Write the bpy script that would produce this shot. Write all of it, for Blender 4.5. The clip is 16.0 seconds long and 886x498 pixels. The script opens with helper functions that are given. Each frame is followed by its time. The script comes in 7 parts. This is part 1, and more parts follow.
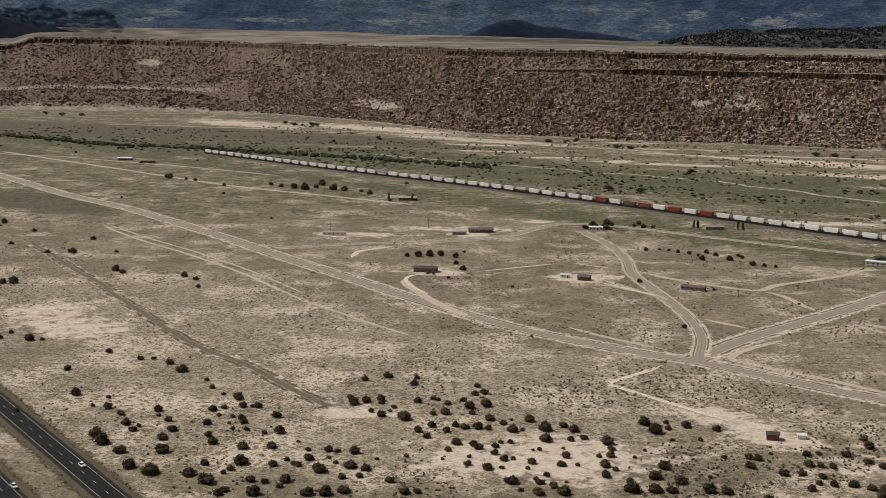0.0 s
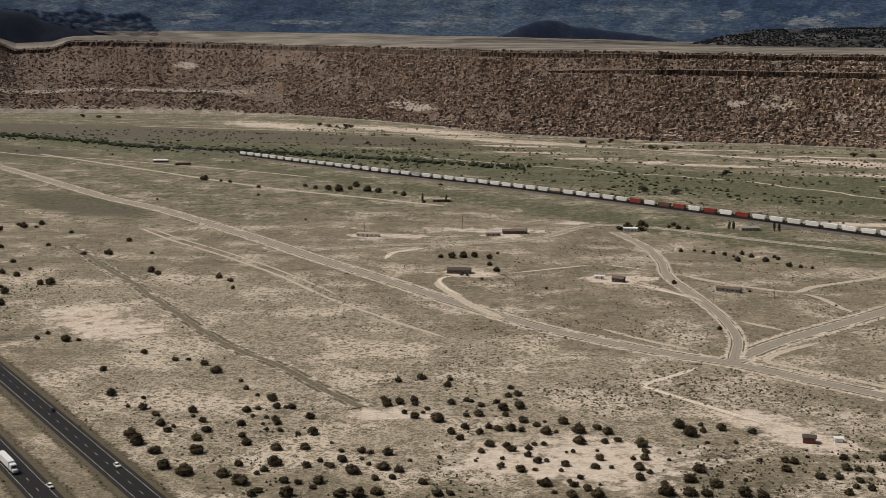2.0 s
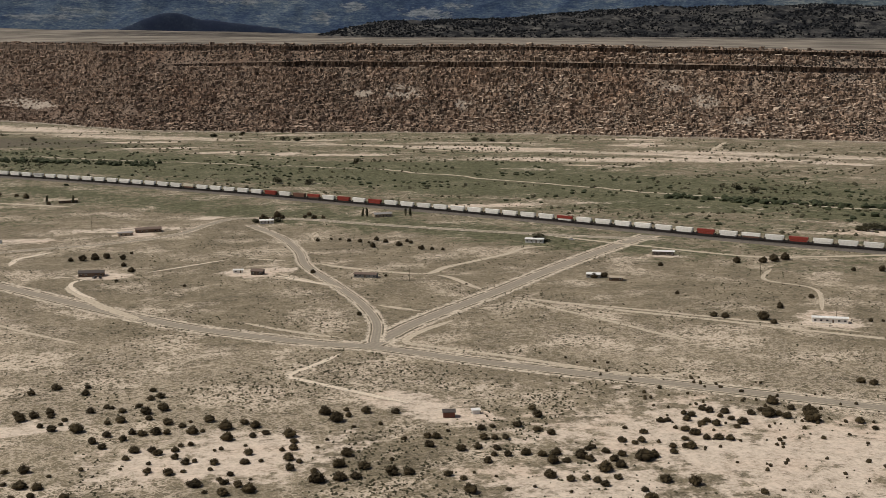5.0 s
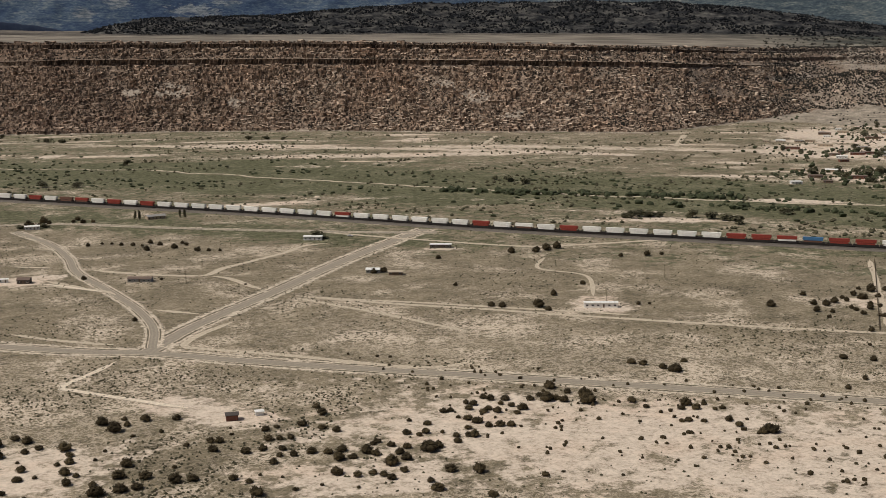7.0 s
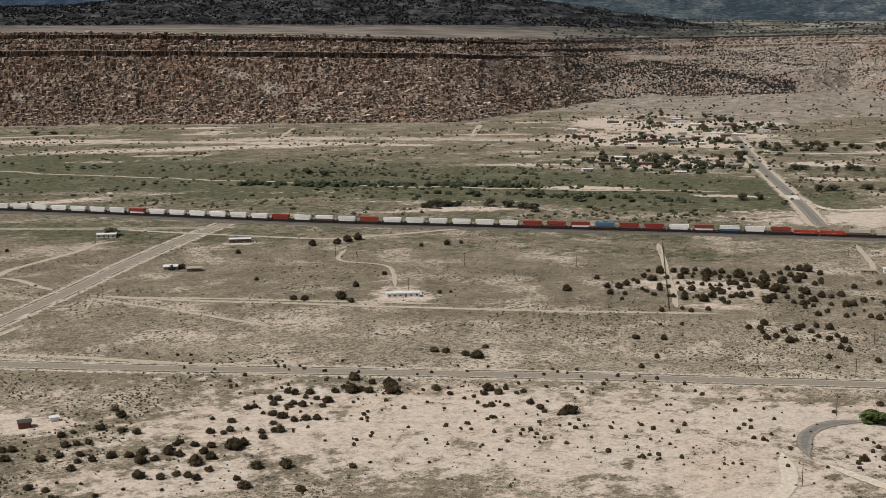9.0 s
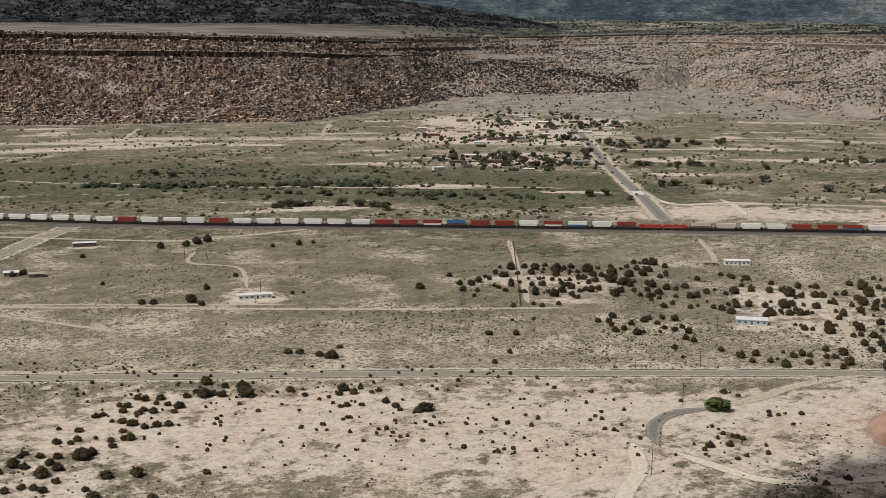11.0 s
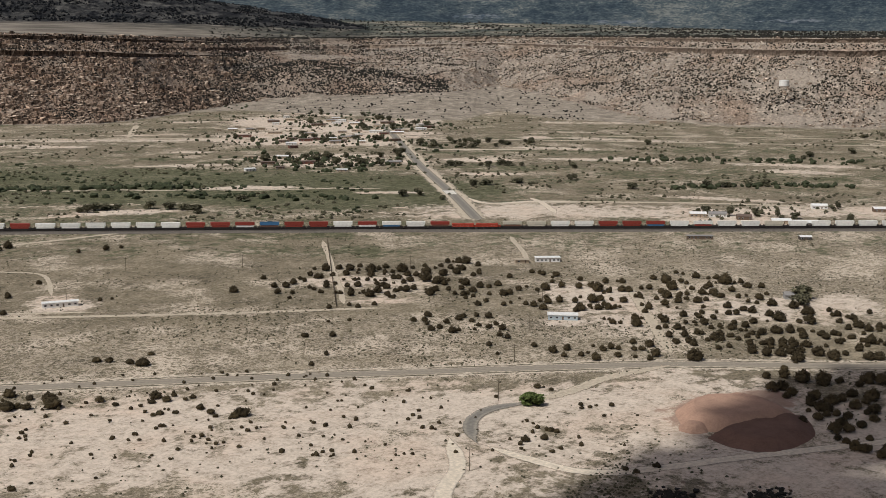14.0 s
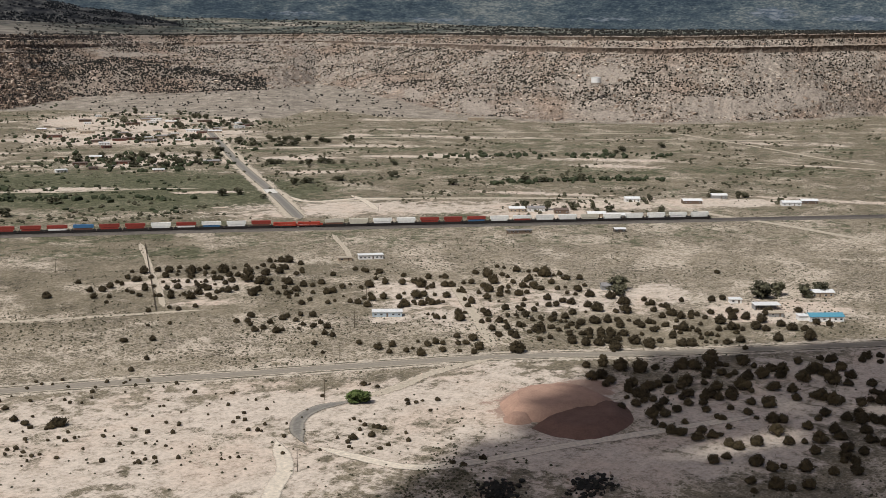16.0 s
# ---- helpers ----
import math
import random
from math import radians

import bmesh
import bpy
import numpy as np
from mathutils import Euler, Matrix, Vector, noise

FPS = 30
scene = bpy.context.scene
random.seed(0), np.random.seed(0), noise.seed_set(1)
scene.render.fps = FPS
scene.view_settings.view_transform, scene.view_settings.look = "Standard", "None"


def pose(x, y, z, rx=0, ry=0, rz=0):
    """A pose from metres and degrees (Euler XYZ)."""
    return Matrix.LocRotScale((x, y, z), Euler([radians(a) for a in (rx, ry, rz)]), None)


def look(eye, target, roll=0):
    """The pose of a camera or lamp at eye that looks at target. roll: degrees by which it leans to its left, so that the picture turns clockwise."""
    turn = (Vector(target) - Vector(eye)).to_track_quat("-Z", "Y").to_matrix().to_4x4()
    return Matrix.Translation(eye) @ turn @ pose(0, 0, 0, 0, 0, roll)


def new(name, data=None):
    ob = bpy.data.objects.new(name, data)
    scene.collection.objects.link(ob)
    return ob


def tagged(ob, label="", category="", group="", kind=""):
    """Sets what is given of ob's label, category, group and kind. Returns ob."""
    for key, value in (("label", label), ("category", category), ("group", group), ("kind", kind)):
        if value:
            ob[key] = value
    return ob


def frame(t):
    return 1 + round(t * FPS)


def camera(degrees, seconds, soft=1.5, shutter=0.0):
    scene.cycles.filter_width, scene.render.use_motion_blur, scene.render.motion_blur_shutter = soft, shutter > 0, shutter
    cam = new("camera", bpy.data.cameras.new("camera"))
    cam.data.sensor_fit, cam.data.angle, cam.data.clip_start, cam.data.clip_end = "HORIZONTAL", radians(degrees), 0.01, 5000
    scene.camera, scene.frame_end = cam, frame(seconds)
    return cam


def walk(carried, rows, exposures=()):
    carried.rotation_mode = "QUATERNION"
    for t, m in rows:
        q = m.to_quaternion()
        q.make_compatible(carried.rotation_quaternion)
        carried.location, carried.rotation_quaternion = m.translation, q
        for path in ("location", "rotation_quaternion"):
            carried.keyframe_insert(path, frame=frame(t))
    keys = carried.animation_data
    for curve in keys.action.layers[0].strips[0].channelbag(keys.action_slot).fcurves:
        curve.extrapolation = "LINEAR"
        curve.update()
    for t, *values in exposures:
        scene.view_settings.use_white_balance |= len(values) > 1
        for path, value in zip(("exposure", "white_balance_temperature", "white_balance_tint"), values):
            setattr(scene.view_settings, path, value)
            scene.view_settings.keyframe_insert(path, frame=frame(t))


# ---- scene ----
cam = camera(39.39, 16.0, soft=0.75)
# seconds, eye, target, roll
PATH = [
    (0.0, (-2.19, -3.20, 170.53), (-2.2, 983.0, 5.1), 0.543),
    (0.5, (-2.05, -3.00, 170.49), (-41.4, 982.6, 6.2), 0.492),
    (1.0, (-1.91, -2.80, 170.46), (-77.5, 980.6, 5.6), 0.468),
    (1.5, (-1.78, -2.60, 170.43), (-60.7, 982.0, 5.5), 0.371),
    (2.0, (-1.64, -2.40, 170.40), (-29.4, 983.6, 5.9), 0.250),
    (2.5, (-1.50, -2.20, 170.36), (-30.0, 983.7, 5.5), 0.188),
    (3.0, (-1.37, -2.00, 170.33), (12.2, 983.9, 3.3), 0.032),
    (3.5, (-1.23, -1.80, 170.30), (86.9, 980.1, 2.9), -0.127),
    (4.0, (-1.09, -1.60, 170.26), (155.2, 971.6, 1.6), -0.316),
    (4.2, (-1.04, -1.52, 170.25), (177.8, 967.7, 1.0), -0.303),
    (6.3, (-0.46, -0.68, 170.11), (370.9, 911.7, -2.2), -0.522),
    (6.5, (-0.41, -0.60, 170.10), (387.2, 904.9, -2.7), -0.564),
    (7.0, (-0.27, -0.40, 170.07), (425.0, 887.7, -4.4), -0.550),
    (7.5, (-0.14, -0.20, 170.03), (463.6, 868.0, -6.5), -0.553),
    (8.0, (0.00, 0.00, 170.00), (499.8, 847.5, -8.8), -0.497),
    (8.5, (0.14, 0.20, 169.97), (532.0, 827.5, -10.7), -0.471),
    (9.0, (0.27, 0.40, 169.93), (563.0, 806.6, -12.4), -0.429),
    (9.5, (0.41, 0.60, 169.90), (594.3, 784.0, -13.7), -0.353),
    (9.7, (0.46, 0.68, 169.89), (606.9, 774.2, -14.1), -0.303),
    (11.8, (1.04, 1.52, 169.75), (677.2, 715.1, -13.8), -0.044),
    (12.0, (1.09, 1.60, 169.74), (683.4, 709.3, -13.9), 0.035),
    (12.5, (1.23, 1.80, 169.70), (703.1, 690.2, -13.5), 0.121),
    (13.0, (1.37, 2.00, 169.67), (722.5, 670.2, -13.4), 0.219),
    (13.5, (1.50, 2.20, 169.64), (739.8, 651.4, -13.3), 0.255),
    (14.0, (1.64, 2.40, 169.60), (761.2, 626.6, -13.5), 0.352),
    (14.5, (1.78, 2.60, 169.57), (784.2, 597.8, -13.6), 0.428),
    (15.0, (1.91, 2.80, 169.54), (806.9, 566.9, -14.0), 0.491),
    (15.5, (2.05, 3.00, 169.51), (827.7, 536.2, -14.7), 0.584),
    (16.0, (2.19, 3.20, 169.47), (844.2, 510.4, -14.4), 0.620),
]
walk(cam, [(t, look(e, g, r)) for t, e, g, r in PATH], exposures=[(0.0, -0.53, 6450, 10), (7.0, -0.48, 6600, 10), (9.0, -0.48, 6250, 10), (13.0, -0.47, 6250, 10), (15.5, -0.43, 6200, 10), (16.0, -0.33, 6080, 10)])

# ---- daylight ----
SUN_HEADING, SUN_HEIGHT = -80.0, 55.0   # degrees from +y towards +x, degrees above the horizon
world = bpy.data.worlds.new("sky")
scene.world = world
world.use_nodes = True
wn = world.node_tree
sky = wn.nodes.new("ShaderNodeTexSky")
sky.sky_type, sky.sun_disc = "NISHITA", False
sky.air_density, sky.dust_density, sky.ozone_density = 0.6, 4.5, 0.2   # hazy desert sky
sky.sun_elevation, sky.sun_rotation = radians(SUN_HEIGHT), radians(SUN_HEADING)
wn.links.new(sky.outputs[0], wn.nodes["Background"].inputs[0])
wn.nodes["Background"].inputs[1].default_value = 0.075
sun = new("sun", bpy.data.lights.new("sun", "SUN"))
sun.data.energy, sun.data.angle, sun.data.color = 4.2, radians(0.55), (1.0, 0.95, 0.87)
toward = Vector((math.sin(radians(SUN_HEADING)) * math.cos(radians(SUN_HEIGHT)),
                 math.cos(radians(SUN_HEADING)) * math.cos(radians(SUN_HEIGHT)), math.sin(radians(SUN_HEIGHT))))
sun.matrix_world = look(toward * 100, (0, 0, 0))


# ---- material helpers ----
def node(nt, kind, ins=()):
    n = nt.nodes.new(kind)
    for key, v in dict(ins).items():
        if isinstance(v, bpy.types.NodeSocket):
            nt.links.new(v, n.inputs[key])
        else:
            n.inputs[key].default_value = v
    return n


def material(name, rough=0.9, metal=0.0):
    m = bpy.data.materials.new(name)
    m.use_nodes = True
    b = m.node_tree.nodes["Principled BSDF"]
    b.inputs["Roughness"].default_value, b.inputs["Metallic"].default_value = rough, metal
    b.inputs["Specular IOR Level"].default_value = 0.25
    return m, m.node_tree, b


def place_of(nt):
    return node(nt, "ShaderNodeTexCoord").outputs["Object"]


def world_of(nt):
    return node(nt, "ShaderNodeNewGeometry").outputs["Position"]


def grain(nt, vec, size, detail=4.0, rough=0.6):
    """Noise whose lumps are about size metres across."""
    return node(nt, "ShaderNodeTexNoise", {"Vector": vec, "Scale": 1.0 / size, "Detail": detail, "Roughness": rough}).outputs[0]


def ramp(nt, fac, stops):
    r = node(nt, "ShaderNodeValToRGB", {"Fac": fac})
    el = r.color_ramp.elements
    while len(el) < len(stops):
        el.new(0.5)
    for e, (p, c) in zip(el, stops):
        e.position = p
        e.color = (*c, 1) if not isinstance(c, (int, float)) else (c, c, c, 1)
    return r.outputs[0]


def blend(nt, fac, a, b, mode="MIX"):
    n = nt.nodes.new("ShaderNodeMix")
    n.data_type, n.blend_type = "RGBA", mode
    if isinstance(fac, bpy.types.NodeSocket):
        nt.links.new(fac, n.inputs[0])
    else:
        n.inputs[0].default_value = fac
    for i, v in ((6, a), (7, b)):
        if isinstance(v, bpy.types.NodeSocket):
            nt.links.new(v, n.inputs[i])
        else:
            n.inputs[i].default_value = (*v, 1)
    return n.outputs[2]


def calc(nt, op, a, b=0.0, c=0.0):
    n = node(nt, "ShaderNodeMath", {0: a, 1: b, 2: c})
    n.operation = op
    return n.outputs[0]


def step(nt, v, lo, hi):
    n = node(nt, "ShaderNodeMapRange", {"Value": v, "From Min": lo, "From Max": hi, "To Min": 0.0, "To Max": 1.0})
    n.interpolation_type = "SMOOTHSTEP"
    return n.outputs[0]


def bump(nt, b, height, strength, distance):
    nt.links.new(node(nt, "ShaderNodeBump", {"Height": height, "Strength": strength, "Distance": distance}).outputs[0], b.inputs["Normal"])


def plain(name, colour, rough=0.8, metal=0.0, vary=0.25, size=1.5, per_object=0.0):
    """Paint, metal or cloth of one colour, with stains and grain."""
    m, nt, b = material(name, rough, metal)
    p = place_of(nt)
    f = calc(nt, "MULTIPLY_ADD", grain(nt, p, size), 0.6, calc(nt, "MULTIPLY", grain(nt, p, size / 7), 0.4))
    dark = tuple(c * (1 - vary) for c in colour)
    light = tuple(min(1, c * (1 + vary * 0.6)) for c in colour)
    col = ramp(nt, f, [(0.3, dark), (0.7, light)])
    if per_object:
        rnd = node(nt, "ShaderNodeObjectInfo").outputs["Random"]
        col = blend(nt, 1.0, col, ramp(nt, rnd, [(0, 1 - per_object), (1, 1 + per_object)]), "MULTIPLY")
    nt.links.new(col, b.inputs["Base Color"])
    return m


# ---- materials ----
def straw(nt, p):
    """Dry grass and bare soil, mottled from a hundred metres down to a hand's width."""
    big, mid, fine = grain(nt, p, 75, 4), grain(nt, p, 6.5, 4, 0.7), grain(nt, p, 1.9, 3, 0.75)
    f = calc(nt, "MULTIPLY_ADD", mid, 0.42, calc(nt, "MULTIPLY_ADD", fine, 0.58, calc(nt, "MULTIPLY", calc(nt, "SUBTRACT", big, 0.5), 0.24)))
    f = calc(nt, "MULTIPLY_ADD", calc(nt, "SUBTRACT", grain(nt, p, 24, 3, 0.6), 0.5), 0.30, f)
    return ramp(nt, f, [(0.38, (0.075, 0.063, 0.040)), (0.46, (0.14, 0.118, 0.077)), (0.535, (0.18, 0.150, 0.10)), (0.62, (0.29, 0.245, 0.172))]), fine, mid


def bare_veins(nt, p, much):
    """Winding threads of bare pale soil between the tussocks, thicker where much is high."""
    lines = None
    for size, where in ((7.5, 0.0), (3.8, 40.0)):
        q = node(nt, "ShaderNodeMapping", {"Vector": p, "Location": (where, where, 0)}).outputs[0]
        n = calc(nt, "ABSOLUTE", calc(nt, "SUBTRACT", grain(nt, q, size, 3, 0.6), 0.5))
        v = step(nt, n, calc(nt, "MULTIPLY_ADD", much, 0.038, 0.022), 0.0)
        lines = v if lines is None else calc(nt, "MAXIMUM", lines, v)
    return lines


def ground_material():
    m, nt, b = material("dry_range", 0.95)
    p = world_of(nt)
    col, fine, mid = straw(nt, p)
    att = nt.nodes.new("ShaderNodeAttribute")
    att.attribute_name = "zone"
    zone = node(nt, "ShaderNodeSeparateColor", {0: att.outputs["Color"]})
    edge = calc(nt, "MULTIPLY_ADD", grain(nt, p, 11, 6, 0.75), 2.6, -1.3)
    edge = calc(nt, "ADD", edge, calc(nt, "MULTIPLY_ADD", grain(nt, p, 45, 3), 1.2, -0.6))
    mask = lambda ch: step(nt, calc(nt, "MULTIPLY_ADD", step(nt, zone.outputs[ch], 0.0, 0.08), edge, zone.outputs[ch]), 0.35, 0.65)
    green = ramp(nt, calc(nt, "MULTIPLY_ADD", mid, 0.6, calc(nt, "MULTIPLY", fine, 0.4)),
                 [(0.40, (0.036, 0.040, 0.019)), (0.48, (0.075, 0.078, 0.040)), (0.55, (0.112, 0.110, 0.060)), (0.64, (0.24, 0.22, 0.15))])
    sand = ramp(nt, calc(nt, "MULTIPLY_ADD", mid, 0.5, calc(nt, "MULTIPLY", fine, 0.5)),
                [(0.36, (0.27, 0.22, 0.168)), (0.45, (0.48, 0.405, 0.325)), (0.57, (0.64, 0.55, 0.455))])
    sand = blend(nt, calc(nt, "MULTIPLY", step(nt, grain(nt, p, 48, 3, 0.55), 0.46, 0.66), 0.35), sand, blend(nt, 1.0, sand, (0.98, 0.86, 0.79), "MULTIPLY"))
    red = ramp(nt, calc(nt, "MULTIPLY_ADD", mid, 0.6, calc(nt, "MULTIPLY", fine, 0.4)), [(0.3, (0.27, 0.175, 0.13)), (0.7, (0.42, 0.305, 0.235))])
    pale = calc(nt, "ADD", att.outputs["Alpha"], step(nt, grain(nt, p, 50, 4, 0.6), 0.46, 0.68))
    veins = calc(nt, "MULTIPLY", bare_veins(nt, p, pale), calc(nt, "MINIMUM", calc(nt, "MULTIPLY_ADD", pale, 0.85, 0.25), 1.0))
    col = blend(nt, veins, col, (0.57, 0.485, 0.385))
    green = blend(nt, calc(nt, "MULTIPLY", veins, 0.45), green, (0.30, 0.27, 0.19))
    dusk = step(nt, calc(nt, "MULTIPLY_ADD", calc(nt, "SUBTRACT", mid, 0.5), 1.6, calc(nt, "MULTIPLY", att.outputs["Alpha"], -1.0)), 0.15, 0.9)
    col = blend(nt, calc(nt, "MULTIPLY", dusk, 0.8), col, ramp(nt, fine, [(0.38, (0.055, 0.048, 0.035)), (0.60, (0.135, 0.115, 0.085))]))
    col = blend(nt, mask(0), col, green)
    col = blend(nt, mask(1), col, sand)
    col = blend(nt, mask(2), col, red)
    nt.links.new(col, b.inputs["Base Color"])
    bump(nt, b, fine, 0.6, 0.6)
    return m


def track_material(name, middle, shoulder, ragged=0.5):
    """Worn earth: fades raggedly into the grass at its edges."""
    m, nt, b = material(name, 0.95)
    p = world_of(nt)
    uv = node(nt, "ShaderNodeSeparateXYZ", {0: node(nt, "ShaderNodeTexCoord").outputs["UV"]})
    across = calc(nt, "ABSOLUTE", uv.outputs[0])
    n = calc(nt, "MULTIPLY_ADD", grain(nt, p, 3.5, 5, 0.7), 0.7, calc(nt, "MULTIPLY", grain(nt, p, 22, 3), 0.3))
    a = calc(nt, "MULTIPLY_ADD", calc(nt, "SUBTRACT", n, 0.5), ragged * 2, across)
    a = calc(nt, "MULTIPLY_ADD", step(nt, uv.outputs[1], 22.0, 0.0), 0.9, a)
    col = blend(nt, step(nt, a, 0.25, 0.62), middle, shoulder)
    col = blend(nt, 1.0, col, ramp(nt, grain(nt, p, 1.7, 5), [(0.3, 0.75), (0.7, 1.2)]), "MULTIPLY")
    nt.links.new(col, b.inputs["Base Color"])
    clear = nt.nodes.new("ShaderNodeBsdfTransparent")
    mix = node(nt, "ShaderNodeMixShader", {0: step(nt, a, 0.66, 1.0), 1: b.outputs[0], 2: clear.outputs[0]})
    nt.links.new(mix.outputs[0], nt.nodes["Material Output"].inputs[0])
    return m


def graded_road_material(name, ditch=False):
    """Graded earth: a grey crowned roadway with wheel ruts, a scrubby ditch and a pale bank on each side."""
    m, nt, b = material(name, 0.95)
    p = world_of(nt)
    uv = node(nt, "ShaderNodeSeparateXYZ", {0: node(nt, "ShaderNodeTexCoord").outputs["UV"]})
    across = calc(nt, "ABSOLUTE", uv.outputs[0])
    soft = calc(nt, "MULTIPLY_ADD", calc(nt, "SUBTRACT", grain(nt, p, 5, 4, 0.6), 0.5), 0.22, across)
    wild = calc(nt, "MULTIPLY_ADD", calc(nt, "SUBTRACT", grain(nt, p, 3.2, 4, 0.7), 0.5), 1.3, across)
    rut = calc(nt, "MULTIPLY", step(nt, soft, 0.06, 0.13), step(nt, soft, 0.25, 0.17))
    if ditch:   # no roadway: a narrow grassy trough between the banks
        soft = calc(nt, "MULTIPLY_ADD", soft, 0.7, 0.30)
    col = blend(nt, calc(nt, "MULTIPLY", rut, 0.3), (0.265, 0.232, 0.185), (0.38, 0.335, 0.265))
    scrub = ramp(nt, grain(nt, p, 2.2, 4, 0.7), [(0.42, (0.07, 0.06, 0.038)), (0.56, (0.16, 0.135, 0.092))])
    bank = ramp(nt, grain(nt, p, 2.6, 4, 0.75), [(0.36, (0.20, 0.168, 0.12)), (0.46, (0.46, 0.395, 0.31)), (0.60, (0.62, 0.54, 0.43))])
    if ditch:
        col = blend(nt, 0.5, scrub, (0.17, 0.142, 0.095))
    col = blend(nt, step(nt, soft, 0.38, 0.46) if ditch else step(nt, soft, 0.33, 0.37), col, bank)
    col = blend(nt, calc(nt, "MULTIPLY", calc(nt, "MULTIPLY", step(nt, soft, 0.40, 0.45), step(nt, soft, 0.60, 0.53)), step(nt, grain(nt, p, 14, 3, 0.6), 0.36, 0.52)), col, scrub)
    col = blend(nt, 1.0, col, ramp(nt, grain(nt, p, 1.7, 5), [(0.3, 0.8), (0.7, 1.15)]), "MULTIPLY")
    nt.links.new(col, b.inputs["Base Color"])
    clear = nt.nodes.new("ShaderNodeBsdfTransparent")
    mix = node(nt, "ShaderNodeMixShader", {0: step(nt, wild, 0.30, 0.62) if ditch else step(nt, wild, 0.76, 0.90), 1: b.outputs[0], 2: clear.outputs[0]})
    nt.links.new(mix.outputs[0], nt.nodes["Material Output"].inputs[0])
    return m


def rock_material(name, ledge, soil, tint, spread=(1.0, 1.0)):
    """Banded sandstone on steep faces, rubble and soil on the slopes, bare clay and grassy flats by zone."""
    m, nt, b = material(name, 0.92)
    p = world_of(nt)
    sep = node(nt, "ShaderNodeSeparateXYZ", {0: p})
    att = nt.nodes.new("ShaderNodeAttribute")
    att.attribute_name = "zone"
    zone = node(nt, "ShaderNodeSeparateColor", {0: att.outputs["Color"]})
    up = node(nt, "ShaderNodeSeparateXYZ", {0: node(nt, "ShaderNodeNewGeometry").outputs["True Normal"]}).outputs[2]
    flat = node(nt, "ShaderNodeMapping", {"Vector": p, "Scale": (0.25, 0.25, 2.2)}).outputs[0]
    mid, fine, big = grain(nt, p, 16, 6, 0.7), grain(nt, p, 4.5, 5, 0.75), grain(nt, p, 130, 4)
    f = calc(nt, "MULTIPLY_ADD", mid, 0.45, calc(nt, "MULTIPLY", fine, 0.55))
    slope = ramp(nt, f, [(0.38, tuple(c * 0.3 for c in soil)), (0.45, tuple(c * 0.75 for c in soil)), (0.53, soil), (0.60, tuple(min(1, c * 1.7) for c in soil))])
    slope = blend(nt, step(nt, big, 0.42, 0.66), slope, blend(nt, 1.0, slope, tint, "MULTIPLY"))
    east = step(nt, sep.outputs[0], 1450, 2050)   # greyer, paler beds to the east
    slope = blend(nt, east, slope, blend(nt, 1.0, slope, (1.25, 1.35, 1.41), "MULTIPLY"))
    west = step(nt, sep.outputs[0], 900, 200)   # darker red beds to the west
    slope = blend(nt, west, slope, blend(nt, 1.0, slope, (0.62, 0.575, 0.56), "MULTIPLY"))
    isle = node(nt, "ShaderNodeNewGeometry").outputs["Random Per Island"]
    slope = blend(nt, 1.0, slope, ramp(nt, isle, [(0.0, spread[0]), (1.0, spread[1])]), "MULTIPLY")
    cliff = ramp(nt, grain(nt, flat, 9, 5), [(0.35, tuple(c * 0.45 for c in ledge)), (0.5, ledge), (0.66, tuple(min(1, c * 1.5) for c in ledge))])
    split = node(nt, "ShaderNodeMapping", {"Vector": p, "Scale": (1, 1, 0.08)}).outputs[0]   # upright joints
    cliff = blend(nt, step(nt, grain(nt, split, 6, 3, 0.6), 0.50, 0.44), cliff, tuple(c * 0.3 for c in ledge))
    cliff = blend(nt, calc(nt, "MULTIPLY", east, 0.3), cliff, tuple(c * 0.9 for c in soil))
    col = blend(nt, step(nt, up, 0.50, 0.34), slope, cliff)
    edge = calc(nt, "MULTIPLY_ADD", calc(nt, "SUBTRACT", f, 0.5), 3.2, zone.outputs[0])
    clay = ramp(nt, fine, [(0.35, (0.22, 0.185, 0.15)), (0.6, (0.36, 0.31, 0.255))])
    col = blend(nt, calc(nt, "MULTIPLY", step(nt, edge, 0.45, 0.75), step(nt, zone.outputs[0], 0.02, 0.2)), col, clay)
    wash = node(nt, "ShaderNodeMapping", {"Vector": p, "Scale": (1.0, 1.0, 3.0)}).outputs[0]
    floor = ramp(nt, calc(nt, "MULTIPLY_ADD", grain(nt, wash, 22, 5, 0.7), 0.6, calc(nt, "MULTIPLY", fine, 0.4)), [(0.38, (0.12, 0.105, 0.08)), (0.46, (0.225, 0.193, 0.153)), (0.54, (0.31, 0.268, 0.215)), (0.62, (0.48, 0.42, 0.345))])
    col = blend(nt, step(nt, calc(nt, "MULTIPLY_ADD", calc(nt, "SUBTRACT", mid, 0.5), 1.2, zone.outputs[1]), 0.3, 0.7), col, floor)
    nt.links.new(col, b.inputs["Base Color"])
    bump(nt, b, fine, 0.8, 1.5)
    return m


